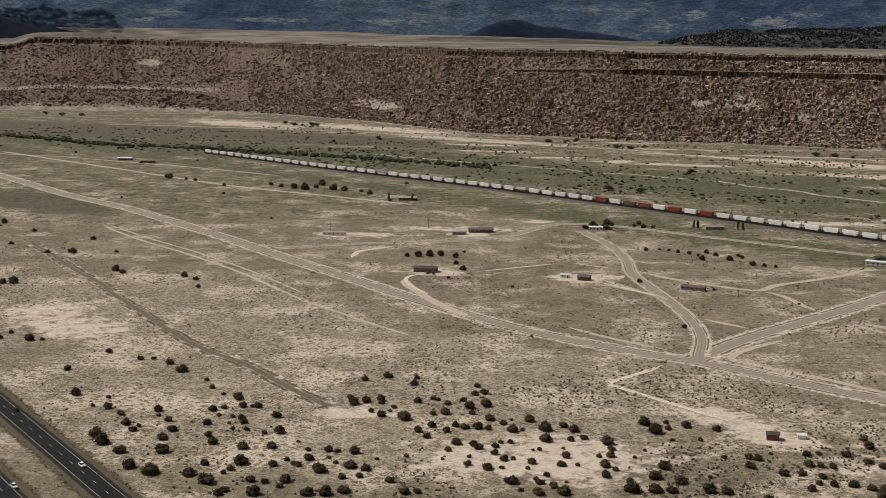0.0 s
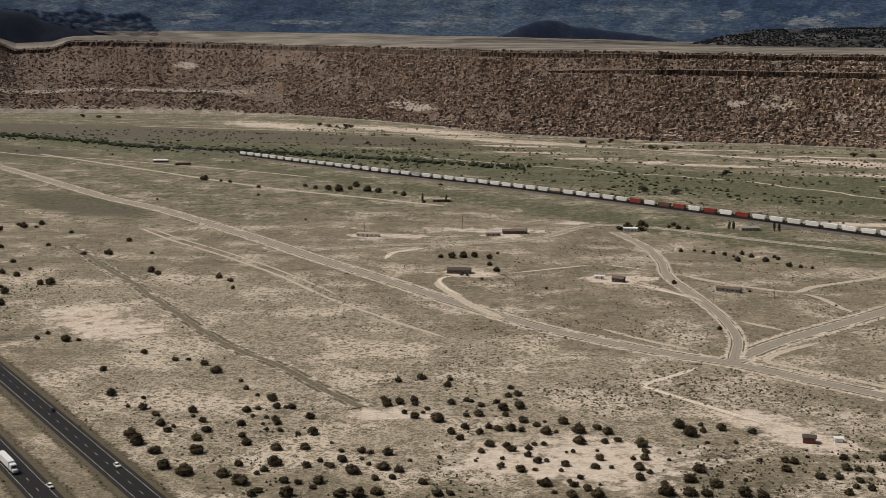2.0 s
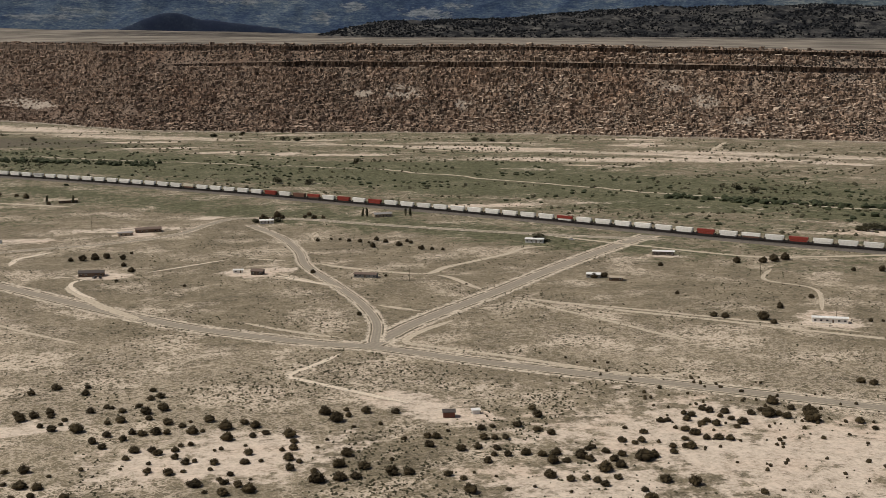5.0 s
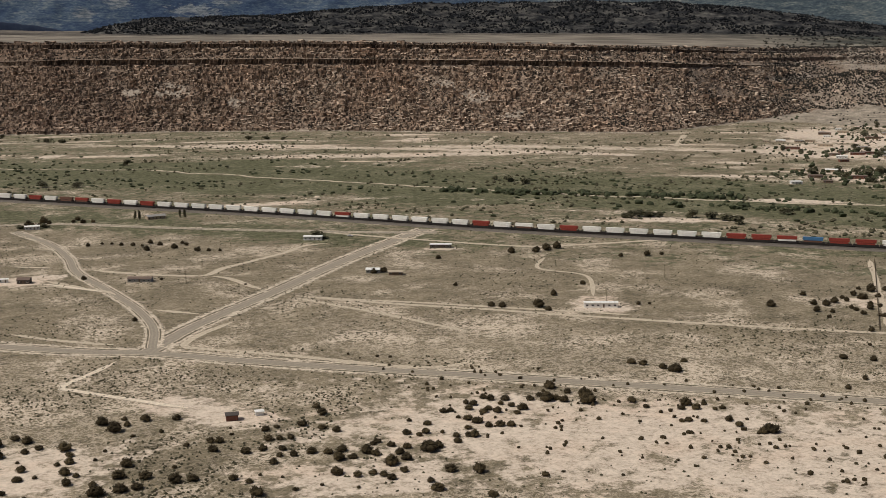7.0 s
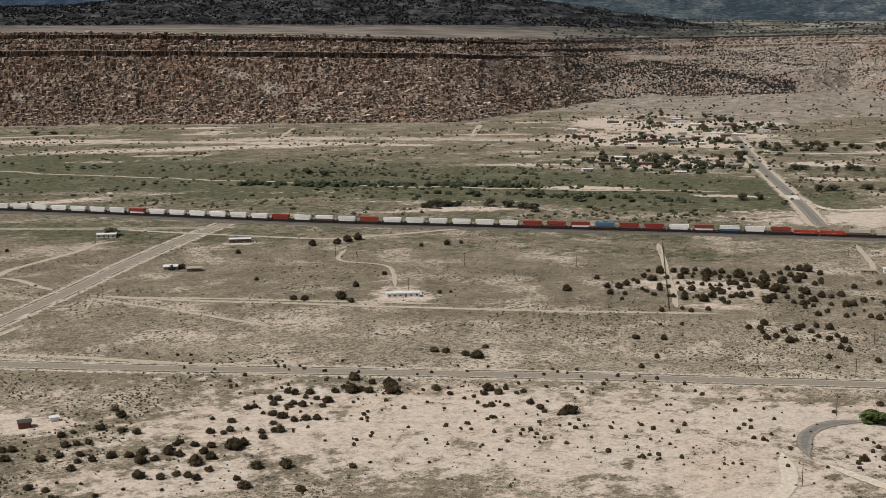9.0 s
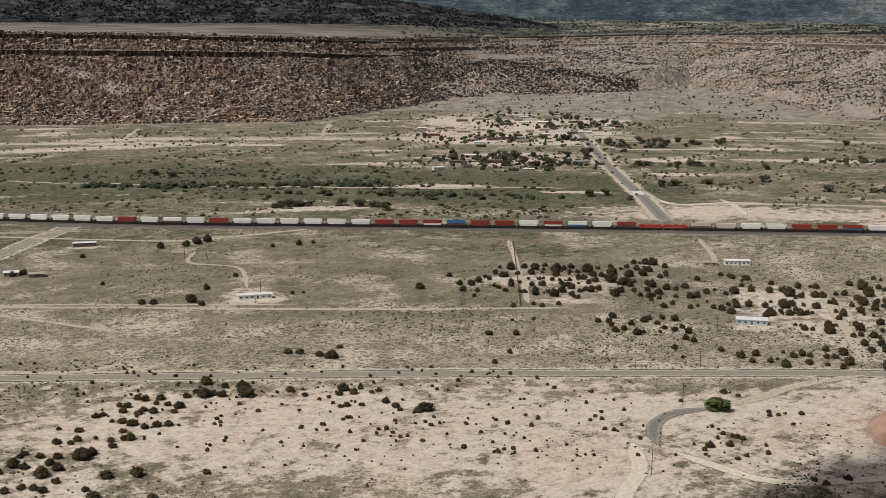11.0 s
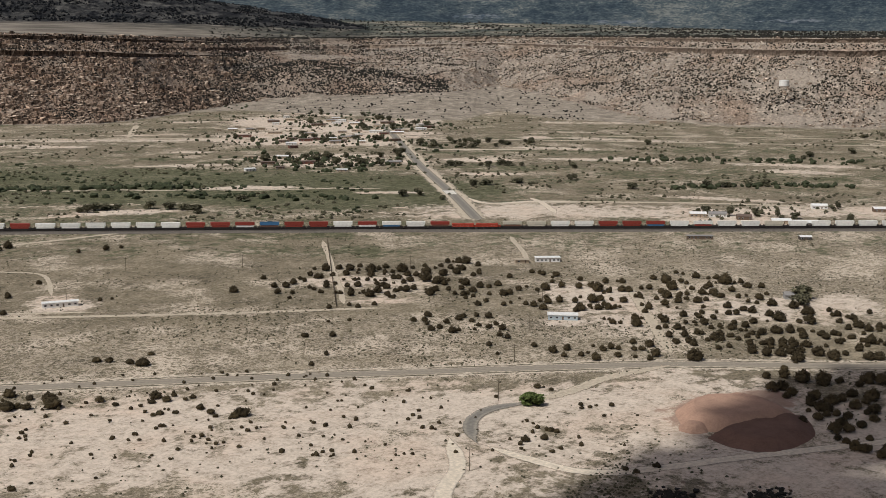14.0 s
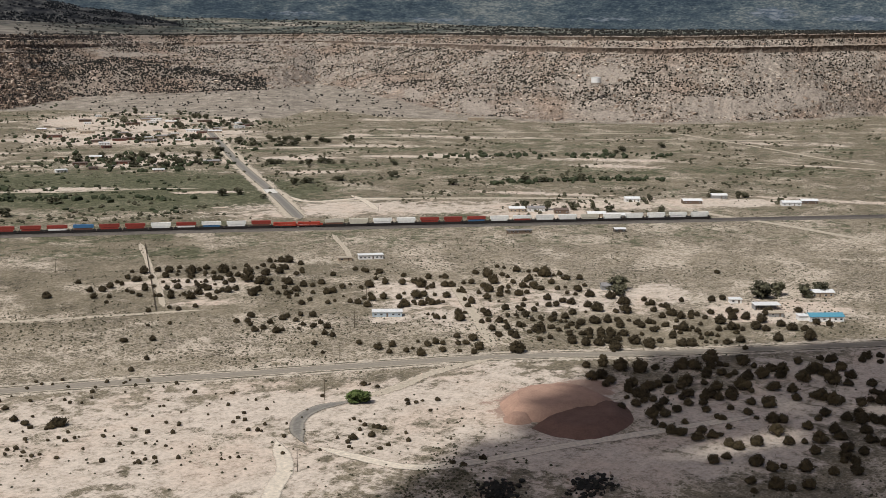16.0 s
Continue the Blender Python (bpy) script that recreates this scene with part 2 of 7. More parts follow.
GROUND = ground_material()
DIRT_ROAD = graded_road_material("graded_earth_road")
TRACK = track_material("wheel_track", (0.46, 0.395, 0.305), (0.50, 0.43, 0.33), 0.95)
FRESH_TRACK = track_material("fresh_wheel_track", (0.62, 0.54, 0.43), (0.64, 0.56, 0.45), 0.3)
DITCH = graded_road_material("shallow_ditch", True)
VERGE = track_material("dark_roadside_grass", (0.06, 0.05, 0.034), (0.10, 0.083, 0.053), 0.6)
ASPHALT = plain("asphalt", (0.014, 0.0135, 0.014), 0.9, 0, 0.3, 4)
SHOULDER = plain("worn_asphalt_shoulder", (0.026, 0.024, 0.022), 0.95, 0, 0.3, 3)
OLD_ASPHALT = track_material("old_asphalt", (0.20, 0.185, 0.16), (0.27, 0.245, 0.205), 0.12)
PAINT = plain("road_paint", (0.40, 0.39, 0.36), 0.8, 0, 0.15, 2)
BALLAST = plain("rail_ballast", (0.13, 0.115, 0.10), 0.95, 0, 0.4, 3)
STEEL = plain("rail_steel", (0.28, 0.25, 0.22), 0.45, 0.8, 0.2, 2)
MESA_ROCK = rock_material("mesa_sandstone", (0.12, 0.088, 0.066), (0.24, 0.19, 0.148), (0.88, 0.79, 0.74))
PALE_ROCK = rock_material("boulder_sandstone", (0.30, 0.225, 0.17), (0.46, 0.37, 0.29), (0.9, 0.8, 0.74), (0.58, 1.32))
FOREST = plain("pinyon_woods", (0.024, 0.023, 0.019), 0.95, 0, 0.6, 30)
JUNIPER = plain("juniper_foliage", (0.060, 0.045, 0.022), 0.9, 0, 0.5, 0.7, 0.35)
SLOPE_SHRUB = plain("slope_shrub_foliage", (0.034, 0.031, 0.023), 0.95, 0, 0.6, 20)
SHRUB = plain("shrub_foliage", (0.075, 0.07, 0.042), 0.95, 0, 0.5, 3)
BARK = plain("bark", (0.11, 0.085, 0.06), 0.95, 0, 0.4, 0.3)


def far_material(name, dark, pale, size, flat=1.0):
    m, nt, b = material(name, 1.0)
    p = node(nt, "ShaderNodeMapping", {"Vector": world_of(nt), "Scale": (1, 1, flat)}).outputs[0]
    f = calc(nt, "MULTIPLY_ADD", grain(nt, p, size, 5, 0.6), 0.6, calc(nt, "MULTIPLY", grain(nt, p, size / 7, 5, 0.7), 0.4))
    nt.links.new(ramp(nt, f, [(0.42, dark), (0.51, tuple((a * 2 + c) / 3 for a, c in zip(dark, pale))), (0.60, pale)]), b.inputs["Base Color"])
    return m


def far_pair(name, west, east, size, flat=1.0):
    """Far country: the ramp of colours west changes into east along x."""
    m, nt, b = material(name, 1.0)
    w = world_of(nt)
    p = node(nt, "ShaderNodeMapping", {"Vector": w, "Scale": (1, 1, flat)}).outputs[0]
    f = calc(nt, "MULTIPLY_ADD", grain(nt, p, size, 4, 0.5), 0.75, calc(nt, "MULTIPLY", grain(nt, p, size / 5, 5, 0.7), 0.25))
    f = calc(nt, "MULTIPLY_ADD", calc(nt, "SUBTRACT", grain(nt, p, size * 9, 4), 0.5), 0.16, f)
    a, c = (ramp(nt, f, [(0.40, r[0]), (0.51, r[1]), (0.62, r[2])]) for r in (west, east))
    nt.links.new(blend(nt, step(nt, node(nt, "ShaderNodeSeparateXYZ", {0: w}).outputs[0], 1700, 2700), a, c), b.inputs["Base Color"])
    return m


TABLE = far_pair("tableland_grass", ((0.10, 0.088, 0.072), (0.175, 0.154, 0.126), (0.25, 0.222, 0.183)), ((0.045, 0.055, 0.048), (0.115, 0.115, 0.09), (0.34, 0.30, 0.24)), 120)
HILL = far_material("wooded_hill_slope", (0.016, 0.018, 0.021), (0.15, 0.145, 0.13), 60, 3.0)
HILL_TREES = plain("dark_hill_woods", (0.017, 0.020, 0.023), 0.95, 0, 0.6, 30)
# navy tone: the cloud shade over the butte is put into its colour
BUTTE = far_material("shaded_butte_woods", (0.006, 0.010, 0.024), (0.014, 0.020, 0.038), 60)

# dark blue of a cloud shadow, as the colour of the added ridge
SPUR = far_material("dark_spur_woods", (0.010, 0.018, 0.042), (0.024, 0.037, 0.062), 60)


def mountain_material():
    """Far wooded slopes: dark woods, bare benches in level bands, and pale cliffs by zone. Distance haze is put in as
    blue.
    """
    m, nt, b = material("hazed_mountain_woods", 1.0)
    w = world_of(nt)
    att = nt.nodes.new("ShaderNodeAttribute")
    att.attribute_name = "zone"
    zone = node(nt, "ShaderNodeSeparateColor", {0: att.outputs["Color"]})
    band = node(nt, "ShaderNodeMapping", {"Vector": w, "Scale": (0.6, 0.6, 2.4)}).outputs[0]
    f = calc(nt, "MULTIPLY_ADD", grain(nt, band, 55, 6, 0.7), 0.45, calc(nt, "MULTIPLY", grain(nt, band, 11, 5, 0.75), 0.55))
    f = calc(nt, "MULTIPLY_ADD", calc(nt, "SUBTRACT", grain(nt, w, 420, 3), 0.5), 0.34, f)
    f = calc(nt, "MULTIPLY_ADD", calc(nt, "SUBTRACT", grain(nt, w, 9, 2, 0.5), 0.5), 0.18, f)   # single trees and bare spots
    # the blue in both ramps is haze, put into the base colours
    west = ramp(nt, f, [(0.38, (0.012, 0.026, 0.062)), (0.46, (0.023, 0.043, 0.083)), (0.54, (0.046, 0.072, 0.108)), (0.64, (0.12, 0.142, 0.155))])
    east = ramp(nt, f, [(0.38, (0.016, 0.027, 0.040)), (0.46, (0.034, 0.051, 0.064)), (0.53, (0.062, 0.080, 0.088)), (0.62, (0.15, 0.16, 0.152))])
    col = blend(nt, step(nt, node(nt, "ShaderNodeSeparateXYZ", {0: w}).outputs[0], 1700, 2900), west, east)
    streak = ramp(nt, grain(nt, band, 16, 5, 0.7), [(0.40, (0.04, 0.06, 0.085)), (0.60, (0.16, 0.175, 0.19))])
    ragged = calc(nt, "MULTIPLY_ADD", calc(nt, "SUBTRACT", grain(nt, band, 26, 5, 0.7), 0.5), 4.0, zone.outputs[0])
    col = blend(nt, calc(nt, "MULTIPLY", step(nt, ragged, 0.45, 0.8), step(nt, zone.outputs[0], 0.02, 0.15)), col, streak)
    nt.links.new(col, b.inputs["Base Color"])
    return m


FAR = mountain_material()


# ---- mesh helpers ----
def mesh_of(name, verts, faces, mat):
    me = bpy.data.meshes.new(name)
    me.from_pydata([tuple(v) for v in verts], [], [tuple(f) for f in faces])
    me.materials.append(mat)
    return me


def part(name, data, mat=None, parent=None, label=""):
    """One mesh object under a thing or a part; data is a bmesh or a mesh."""
    if isinstance(data, bmesh.types.BMesh):
        me = bpy.data.meshes.new(name)
        data.to_mesh(me)
        data.free()
        me.materials.append(mat)
        data = me
    ob = new(name, data)
    ob.parent = parent
    return tagged(ob, label)


def thing(name, m, label, category, group="", kind=""):
    ob = new(name)
    ob.empty_display_size = 0.5
    ob.matrix_world = m
    return tagged(ob, label, category, group, kind)


def box(bm, x0, x1, y0, y1, z0, z1, bevel=0.0):
    r = bmesh.ops.create_cube(bm, size=1)["verts"]
    for v in r:
        v.co = Vector(((x0 + x1) / 2 + v.co.x * (x1 - x0), (y0 + y1) / 2 + v.co.y * (y1 - y0), (z0 + z1) / 2 + v.co.z * (z1 - z0)))
    if bevel:
        edges = list({e for v in r for e in v.link_edges})
        bmesh.ops.bevel(bm, geom=edges, offset=bevel, segments=1, affect="EDGES")
    return bm


def boxes(*bs, bevel=0.0):
    bm = bmesh.new()
    for b in bs:
        box(bm, *b, bevel=bevel)
    return bm


def tube(bm, p, q, r0, r1, n=8):
    p, q = Vector(p), Vector(q)
    m = Matrix.Translation((p + q) / 2) @ (q - p).to_track_quat("Z", "Y").to_matrix().to_4x4()
    bmesh.ops.create_cone(bm, cap_ends=True, segments=n, radius1=r0, radius2=r1, depth=(q - p).length, matrix=m)
    return bm


def spline(pts, every):
    """A smooth line through pts, cut into even steps."""
    P = np.array(pts, float)
    P = np.vstack([2 * P[0] - P[1], P, 2 * P[-1] - P[-2]])
    out = []
    for i in range(1, len(P) - 2):
        for s in np.linspace(0, 1, 24, endpoint=False):
            a, b, c, d = P[i - 1:i + 3]
            out.append(0.5 * (2 * b + (c - a) * s + (2 * a - 5 * b + 4 * c - d) * s * s + (3 * b - a - 3 * c + d) * s ** 3))
    out = np.array(out + [P[-2]])
    l = np.concatenate([[0], np.cumsum(np.hypot(*np.diff(out[:, :2], axis=0).T))])
    n = max(2, int(round(l[-1] / every)) + 1)
    g = np.linspace(0, l[-1], n)
    return np.stack([np.interp(g, l, out[:, k]) for k in range(out.shape[1])], 1)


def sides(line):
    t = np.gradient(line[:, :2], axis=0)
    t /= np.linalg.norm(t, axis=1)[:, None] + 1e-9
    return np.stack([t[:, 1], -t[:, 0]], 1)   # to the right of the way along


def ribbon(name, pts, width, z, mat, label, category, step_m=6.0, wander=0.0, parent=None):
    """A strip laid on the ground along pts, with UV x from -1 to 1 across it."""
    l = spline(pts, step_m)
    s = sides(l)
    rng = np.random.default_rng(len(pts) + int(width * 10))
    w = np.convolve(rng.normal(0, 1, len(l) + 8), np.ones(9) / 3, "valid") * wander
    cols = np.array([-1, -0.5, 0, 0.5, 1])
    V = (l[:, None, :2] + s[:, None, :] * (cols[None, :, None] * width / 2 + w[:, None, None])).reshape(-1, 2)
    V = np.column_stack([V, np.full(len(V), z)])
    F = [(i * 5 + j, i * 5 + j + 1, (i + 1) * 5 + j + 1, (i + 1) * 5 + j) for i in range(len(l) - 1) for j in range(4)]
    F = [f[::-1] for f in F]
    me = mesh_of(name, V, F, mat)
    uv = me.uv_layers.new(name="UVMap")
    along = np.minimum(np.arange(len(l)), np.arange(len(l))[::-1]) * step_m
    for lp in me.loops:
        i, j = divmod(lp.vertex_index, 5)
        uv.data[lp.index].uv = (cols[j], along[i])
    ob = part(name, me, None, parent)
    if parent is None:
        tagged(ob, label, category, kind="structure")
    return ob


# ---- ground ----
RIVER = [(-900, 2350), (-560, 2070), (-330, 1930), (-100, 1840), (130, 1640), (330, 1480), (520, 1330), (700, 1140), (840, 960), (900, 840)]
def line_distance(X, Y, pts):
    d = np.full(X.shape, 1e9)
    for (ax, ay), (bx, by) in zip(pts[:-1], pts[1:]):
        ux, uy = bx - ax, by - ay
        s = np.clip(((X - ax) * ux + (Y - ay) * uy) / (ux * ux + uy * uy), 0, 1)
        d = np.minimum(d, np.hypot(X - ax - s * ux, Y - ay - s * uy))
    return d


def spot(X, Y, x, y, rx, ry, turn=0.0):
    """1 inside an ellipse, fading out to nothing beyond it."""
    c, s = math.cos(radians(turn)), math.sin(radians(turn))
    u, v = ((X - x) * c + (Y - y) * s) / rx, (-(X - x) * s + (Y - y) * c) / ry
    return np.clip((1.75 - np.hypot(u, v)) / 1.1, 0, 1)


# centre, half sizes and turn of bare sandy places
SAND = [(440, 300, 60, 34, -45), (420, 330, 60, 26, -45), (470, 170, 80, 50, -45), (430, 195, 50, 34, -45), (600, 110, 90, 60, -45), (510, 160, 70, 40, -45), (165, 425, 40, 18, -30), (-37, 552, 20, 8, 0), (455, 1855, 170, 14, -34), (708, 1665, 180, 16, -40), (890, 1490, 110, 14, -50), (560, 1790, 110, 32, -38), (850, 1610, 110, 28, -33), (1010, 1480, 80, 22, -40), (40, 490, 50, 26, -5), (300, 400, 150, 60, -45), (365, 330, 90, 70, -45), (250, 440, 70, 25, -45),
        (585, 542, 45, 16, -45), (625, 385, 30, 50, -45), (548, 500, 16, 10, -45), (690, 300, 60, 30, -45), (-235, 735, 50, 25, -45),
        (480, 250, 60, 50, -45), (105, 895, 26, 10, 0), (-12, 915, 20, 10, 0), (-75, 1085, 30, 12, 0), (135, 545, 22, 12, -30),
        (1250, 1270, 150, 85, -45), (1470, 1420, 140, 65, -45), (700, 1560, 220, 26, -22), (1100, 1000, 60, 25, -40), (900, 640, 120, 40, -45),
        (990, 520, 80, 30, -48), (-420, 2550, 160, 60, -45), (-150, 2450, 200, 50, -40), (60, 2170, 180, 30, -35), (1080, 440, 90, 35, -50),
        (640, 420, 22, 30, -45), (415, 648, 16, 12, -45), (20, 1125, 60, 12, -10), (1900, 1560, 260, 60, -40), (2050, 1760, 200, 50, -40), (1750, 1600, 120, 35, -30), (2120, 1720, 170, 90, -40), (1680, 1480, 180, 50, -40)]
PADS = [(515, 1905, 60, 7, -15), (428, 2010, 26, 6, -10), (625, 1874, 45, 7, -35), (40, 480, 26, 11, -10), (146, 519, 17, 9, -20), (411, 628, 18, 7, -28), (-12, 905, 16, 7, -5), (415, 866, 15, 6, -29), (97, 881, 14, 6, -20), (720, 200, 40, 22, -55), (978, 470, 60, 20, -55), (1130, 380, 60, 22, -55), (575, 384, 16, 8, -50),
        (140, 534, 9, 7, -15), (96, 891, 16, 10, -6), (-2, 901, 12, 7, 0), (25, 1095, 16, 10, -1), (-101, 1091, 12, 8, 5), (90, 1176, 14, 7, -4),
        (1191, 927, 41, 18, -52), (1480, 1043, 19, 21, -55), (894, 653, 27, 28, -54), (943, 764, 5, 12, -51), (1398, 1523, 52, 85, -43), (1398, 1379, 49, 76, -45), (1184, 1266, 49, 30, -43), (1586, 1357, 34, 42, -49), (840, 940, 43, 11, -42), (906, 815, 37, 7, -48)]
PALE = [(20, 560, 90, 40, 0), (70, 600, 80, 30, -20), (800, 280, 150, 90, -52), (980, 300, 110, 70, -55), (830, 470, 120, 60, -48), (330, 560, 120, 40, -45), (480, 420, 120, 45, -45), (-120, 760, 120, 50, -50), (0, 640, 120, 40, -20), (-160, 600, 60, 40, -50), (-70, 560, 60, 32, -30), (-105, 515, 55, 32, 0), (-30, 520, 50, 35, 0), (-230, 760, 120, 40, -50)]
GREEN = [(640, 640, 75, 22, -47), (-400, 1480, 150, 50, -45), (-560, 1720, 150, 50, -45), (-250, 1230, 90, 30, -45), (1000, 1100, 110, 45, -45), (1150, 860, 120, 40, -50), (1330, 900, 130, 40, -48), (1060, 780, 120, 26, -48), (760, 1330, 130, 50, -40), (460, 1700, 150, 45, -40), (1500, 760, 120, 45, -52), (900, 700, 120, 45, -45), (1250, 640, 160, 70, -55), (1400, 420, 160, 50, -60), (1500, 1000, 130, 60, -50)]
DEEP_GREEN = [(450, 1545, 170, 38, -35), (672, 1245, 130, 42, -50), (370, 1330, 80, 45, -45), (544, 1130, 90, 36, -45), (710, 968, 90, 32, -48), (294, 1552, 150, 28, -35), (-70, 1736, 150, 28, -25), (514, 1571, 80, 20, -35)]

DUSKY = [(-650, 2330, 430, 110, -22), (-820, 1960, 200, 60, -35), (-430, 1290, 90, 30, -45), (-250, 2180, 250, 60, -30)]   # brown scrub flats


VILLAGE_YARDS = [(1478, 1456), (1372, 1300), (1385, 1229), (1214, 1249), (1264, 1364), (1400, 1514), (1283, 1233), (1240, 1170), (1100, 1090), (1170, 1330), (1040, 1040), (1320, 1420)]


def build_ground():
    def lines(a, b, fine):
        inner = np.arange(a, b + 1, fine)
        grow = [0]
        while grow[-1] < 9000:
            grow.append(grow[-1] + fine + 0.16 * grow[-1])
        g = np.array(grow[1:])
        return np.concatenate([(a - g)[::-1], inner, b + g])
    xs, ys = lines(-900, 1500, 7), lines(120, 2250, 7)
    X, Y = np.meshgrid(xs, ys)
    z = np.zeros_like(X)
    green = 0.95 * np.clip(1.5 - line_distance(X, Y, RIVER) / 150, 0, 1)
    for g in GREEN:
        green = np.maximum(green, 0.52 * spot(X, Y, *g))
    for g in DEEP_GREEN:
        green = np.maximum(green, 1.15 * spot(X, Y, *g))
    sand = np.zeros_like(X)
    for g in SAND:
        sand = np.maximum(sand, spot(X, Y, *g) * 0.7)
    for g in PADS:
        sand = np.maximum(sand, spot(X, Y, *g))
    pale = np.zeros_like(X)
    for g in PALE:
        pale = np.maximum(pale, 0.65 * spot(X, Y, *g))
    for g in DUSKY:
        pale = np.minimum(pale, 0.4) - 1.3 * spot(X, Y, *g)
    for x, y in VILLAGE_YARDS:
        sand = np.maximum(sand, spot(X, Y, x, y, 70, 30, -40) * 0.72)
    # greener ground over the valley, along the railway and out to the north-west
    side = 0.73 * (X - 600) + 0.68 * (Y - 815)
    green = np.maximum(green, np.interp(X, [600, 1000], [0.48, 0.32]) * np.clip((side + 90) / 60, 0, 1))
    green = np.maximum(green, 0.7 * np.clip((side + 150) / 60, 0, 1) * np.clip((10 - side) / 60, 0, 1) * np.clip((560 - X) / 150, 0.5, 1))
    green = np.maximum(green, 0.46 * np.clip((Y - 1000) / 300, 0, 1) * np.clip((120 - X) / 200, 0, 1))
    vr = np.random.default_rng(17)   # streaks of sand and of green along the valley
    for k in range(170):
        h, d = radians(vr.uniform(-16, 78)), vr.uniform(1000, 2350)
        x, y = d * math.sin(h), d * math.cos(h)
        if 0.73 * (x - 600) + 0.68 * (y - 815) > 30:
            blob = spot(X, Y, x, y, vr.uniform(25, 85), vr.uniform(6, 17), -math.degrees(h) + vr.uniform(-9, 9))
            if k % 5 < 3:
                sand = np.maximum(sand, blob * 0.7 * np.clip(line_distance(X, Y, RIVER) / 110 - 0.6, 0, 1))
            else:
                green = np.maximum(green, blob * 0.66)
    green *= 1 - spot(X, Y, 2050, 1650, 300, 230, 0)   # bare floor of the side valley
    green *= 1 - 0.85 * spot(X, Y, -650, 2330, 420, 110, -22)   # brown flats under the western mesa
    red = spot(X, Y, 494, 240, 27, 15, -20)
    V = np.column_stack([X.ravel(), Y.ravel(), z.ravel()])
    n = len(xs)
    i = (np.arange(len(ys) - 1)[:, None] * n + np.arange(n - 1)[None, :]).ravel()
    me = mesh_of("ground", V.tolist(), np.column_stack([i, i + 1, i + n + 1, i + n]).tolist(), GROUND)
    at = me.color_attributes.new("zone", "FLOAT_COLOR", "POINT")
    at.data.foreach_set("color", np.column_stack([green.ravel(), sand.ravel(), red.ravel(), pale.ravel()]).astype(np.float32).ravel())
    tagged(part("ground", me), "dry grass range with bare sand and green river flats", "ground", kind="structure")


build_ground()

# ---- roads and tracks ----
MAIN_ROAD = [(-1150, 2320), (-900, 1990), (-690, 1715), (-559, 1543), (-416, 1351), (-320, 1241), (-205, 1081), (-130, 968), (-70, 883), (-20, 809), (32, 739), (70, 701), (108, 669),
             (136, 652), (181, 609), (226, 570), (276, 528), (378, 441), (439, 386), (494, 336), (542, 289), (598, 219), (677, 132), (800, -10)]
CROSS_ROAD = [(137, 656), (176, 704), (248, 775), (321, 850), (398, 922), (445, 962)]
LOOP = [(140, 662), (151, 709), (153, 764), (148, 829), (140, 905), (144, 967), (141, 1038), (124, 1122)]
ribbon("earth_road", MAIN_ROAD, 24, 0.05, DIRT_ROAD, "wide graded earth road with pale shoulders", "road")
ribbon("earth_road", CROSS_ROAD, 25, 0.07, DIRT_ROAD, "wide graded earth road with pale shoulders", "road")
ribbon("earth_road", LOOP, 14, 0.09, DIRT_ROAD, "curving graded earth lane", "road")
ribbon("earth_road", [(-140, 1008), (-81, 1035), (6, 1055), (56, 1087), (85, 1133), (115, 1165), (171, 1145), (247, 1080), (371, 985), (445, 940)], 13, 0.11, DIRT_ROAD,
       "narrow graded earth lane", "road")
Z = 0.13
for pts, w in (([(-1000, 2080), (-830, 1960), (-662, 1834), (-567, 1798), (-469, 1738), (-377, 1683), (-289, 1623), (-207, 1561)], 7), ([(-317, 1124), (-261, 1045), (-208, 977), (-156, 905), (-102, 814), (-60, 755), (-16, 697)], 4),
               ([(-312, 1132), (-255, 1052), (-200, 984), (-149, 910), (-94, 820)], 3),
               ([(-675, 1871), (-442, 1639), (-260, 1457), (-144, 1372), (-30, 1290)], 9), ([(-30, 888), (-27, 857), (-6, 797), (19, 749)], 9),
               ([(247, 761), (302, 701), (345, 660), (387, 617), (470, 540), (540, 480)], 6),
               ([(249, 754), (288, 669), (313, 605)], 5), 
               ([(674, 676), (569, 558), (520, 504)], 5),
               ([(788, 580), (719, 514), (690, 500)], 5), ([(681, 405), (608, 346), (550, 300)], 8), ([(436, 313), (463, 307), (497, 305), (540, 292)], 8),
               ([(110, 890), (150, 815)], 6), ([(147, 915), (171, 885), (216, 849), (241, 871), (298, 909), (322, 931), (349, 934)], 7),
               ([(216, 849), (230, 834), (236, 802), (242, 776)], 6), ([(111, 869), (143, 831), (151, 806)], 6), ([(157, 760), (189, 725)], 6),
               ([(203, 706), (172, 680), (157, 659), (163, 648), (194, 619), (243, 566), (269, 553), (290, 562)], 6), ([(69, 737), (101, 698), (129, 672)], 5),
               ([(254, 754), (281, 726), (325, 689), (420, 600)], 5), ([(420, 655), (455, 720), (440, 760), (470, 800)], 4), ([(600, 815), (520, 830), (470, 850), (360, 985)], 7),
               ([(1076, 1465), (1215, 1631)], 12), ([(845, 1632), (950, 1776)], 10), ([(1312, 1114), (1591, 946), (1785, 665)], 10), ([(1798, 679), (1664, 499), (1583, 402), (1538, 311)], 9),
               ([(992, 197), (1036, 293), (1049, 342), (1089, 443), (1069, 510), (991, 621), (914, 690)], 11), ([(-120, 2290), (20, 2230), (160, 2120)], 9)):
    ribbon("dirt_track", pts, w, Z, TRACK, "pale dirt track worn into the grass", "track", wander=0.3)
    Z += 0.004
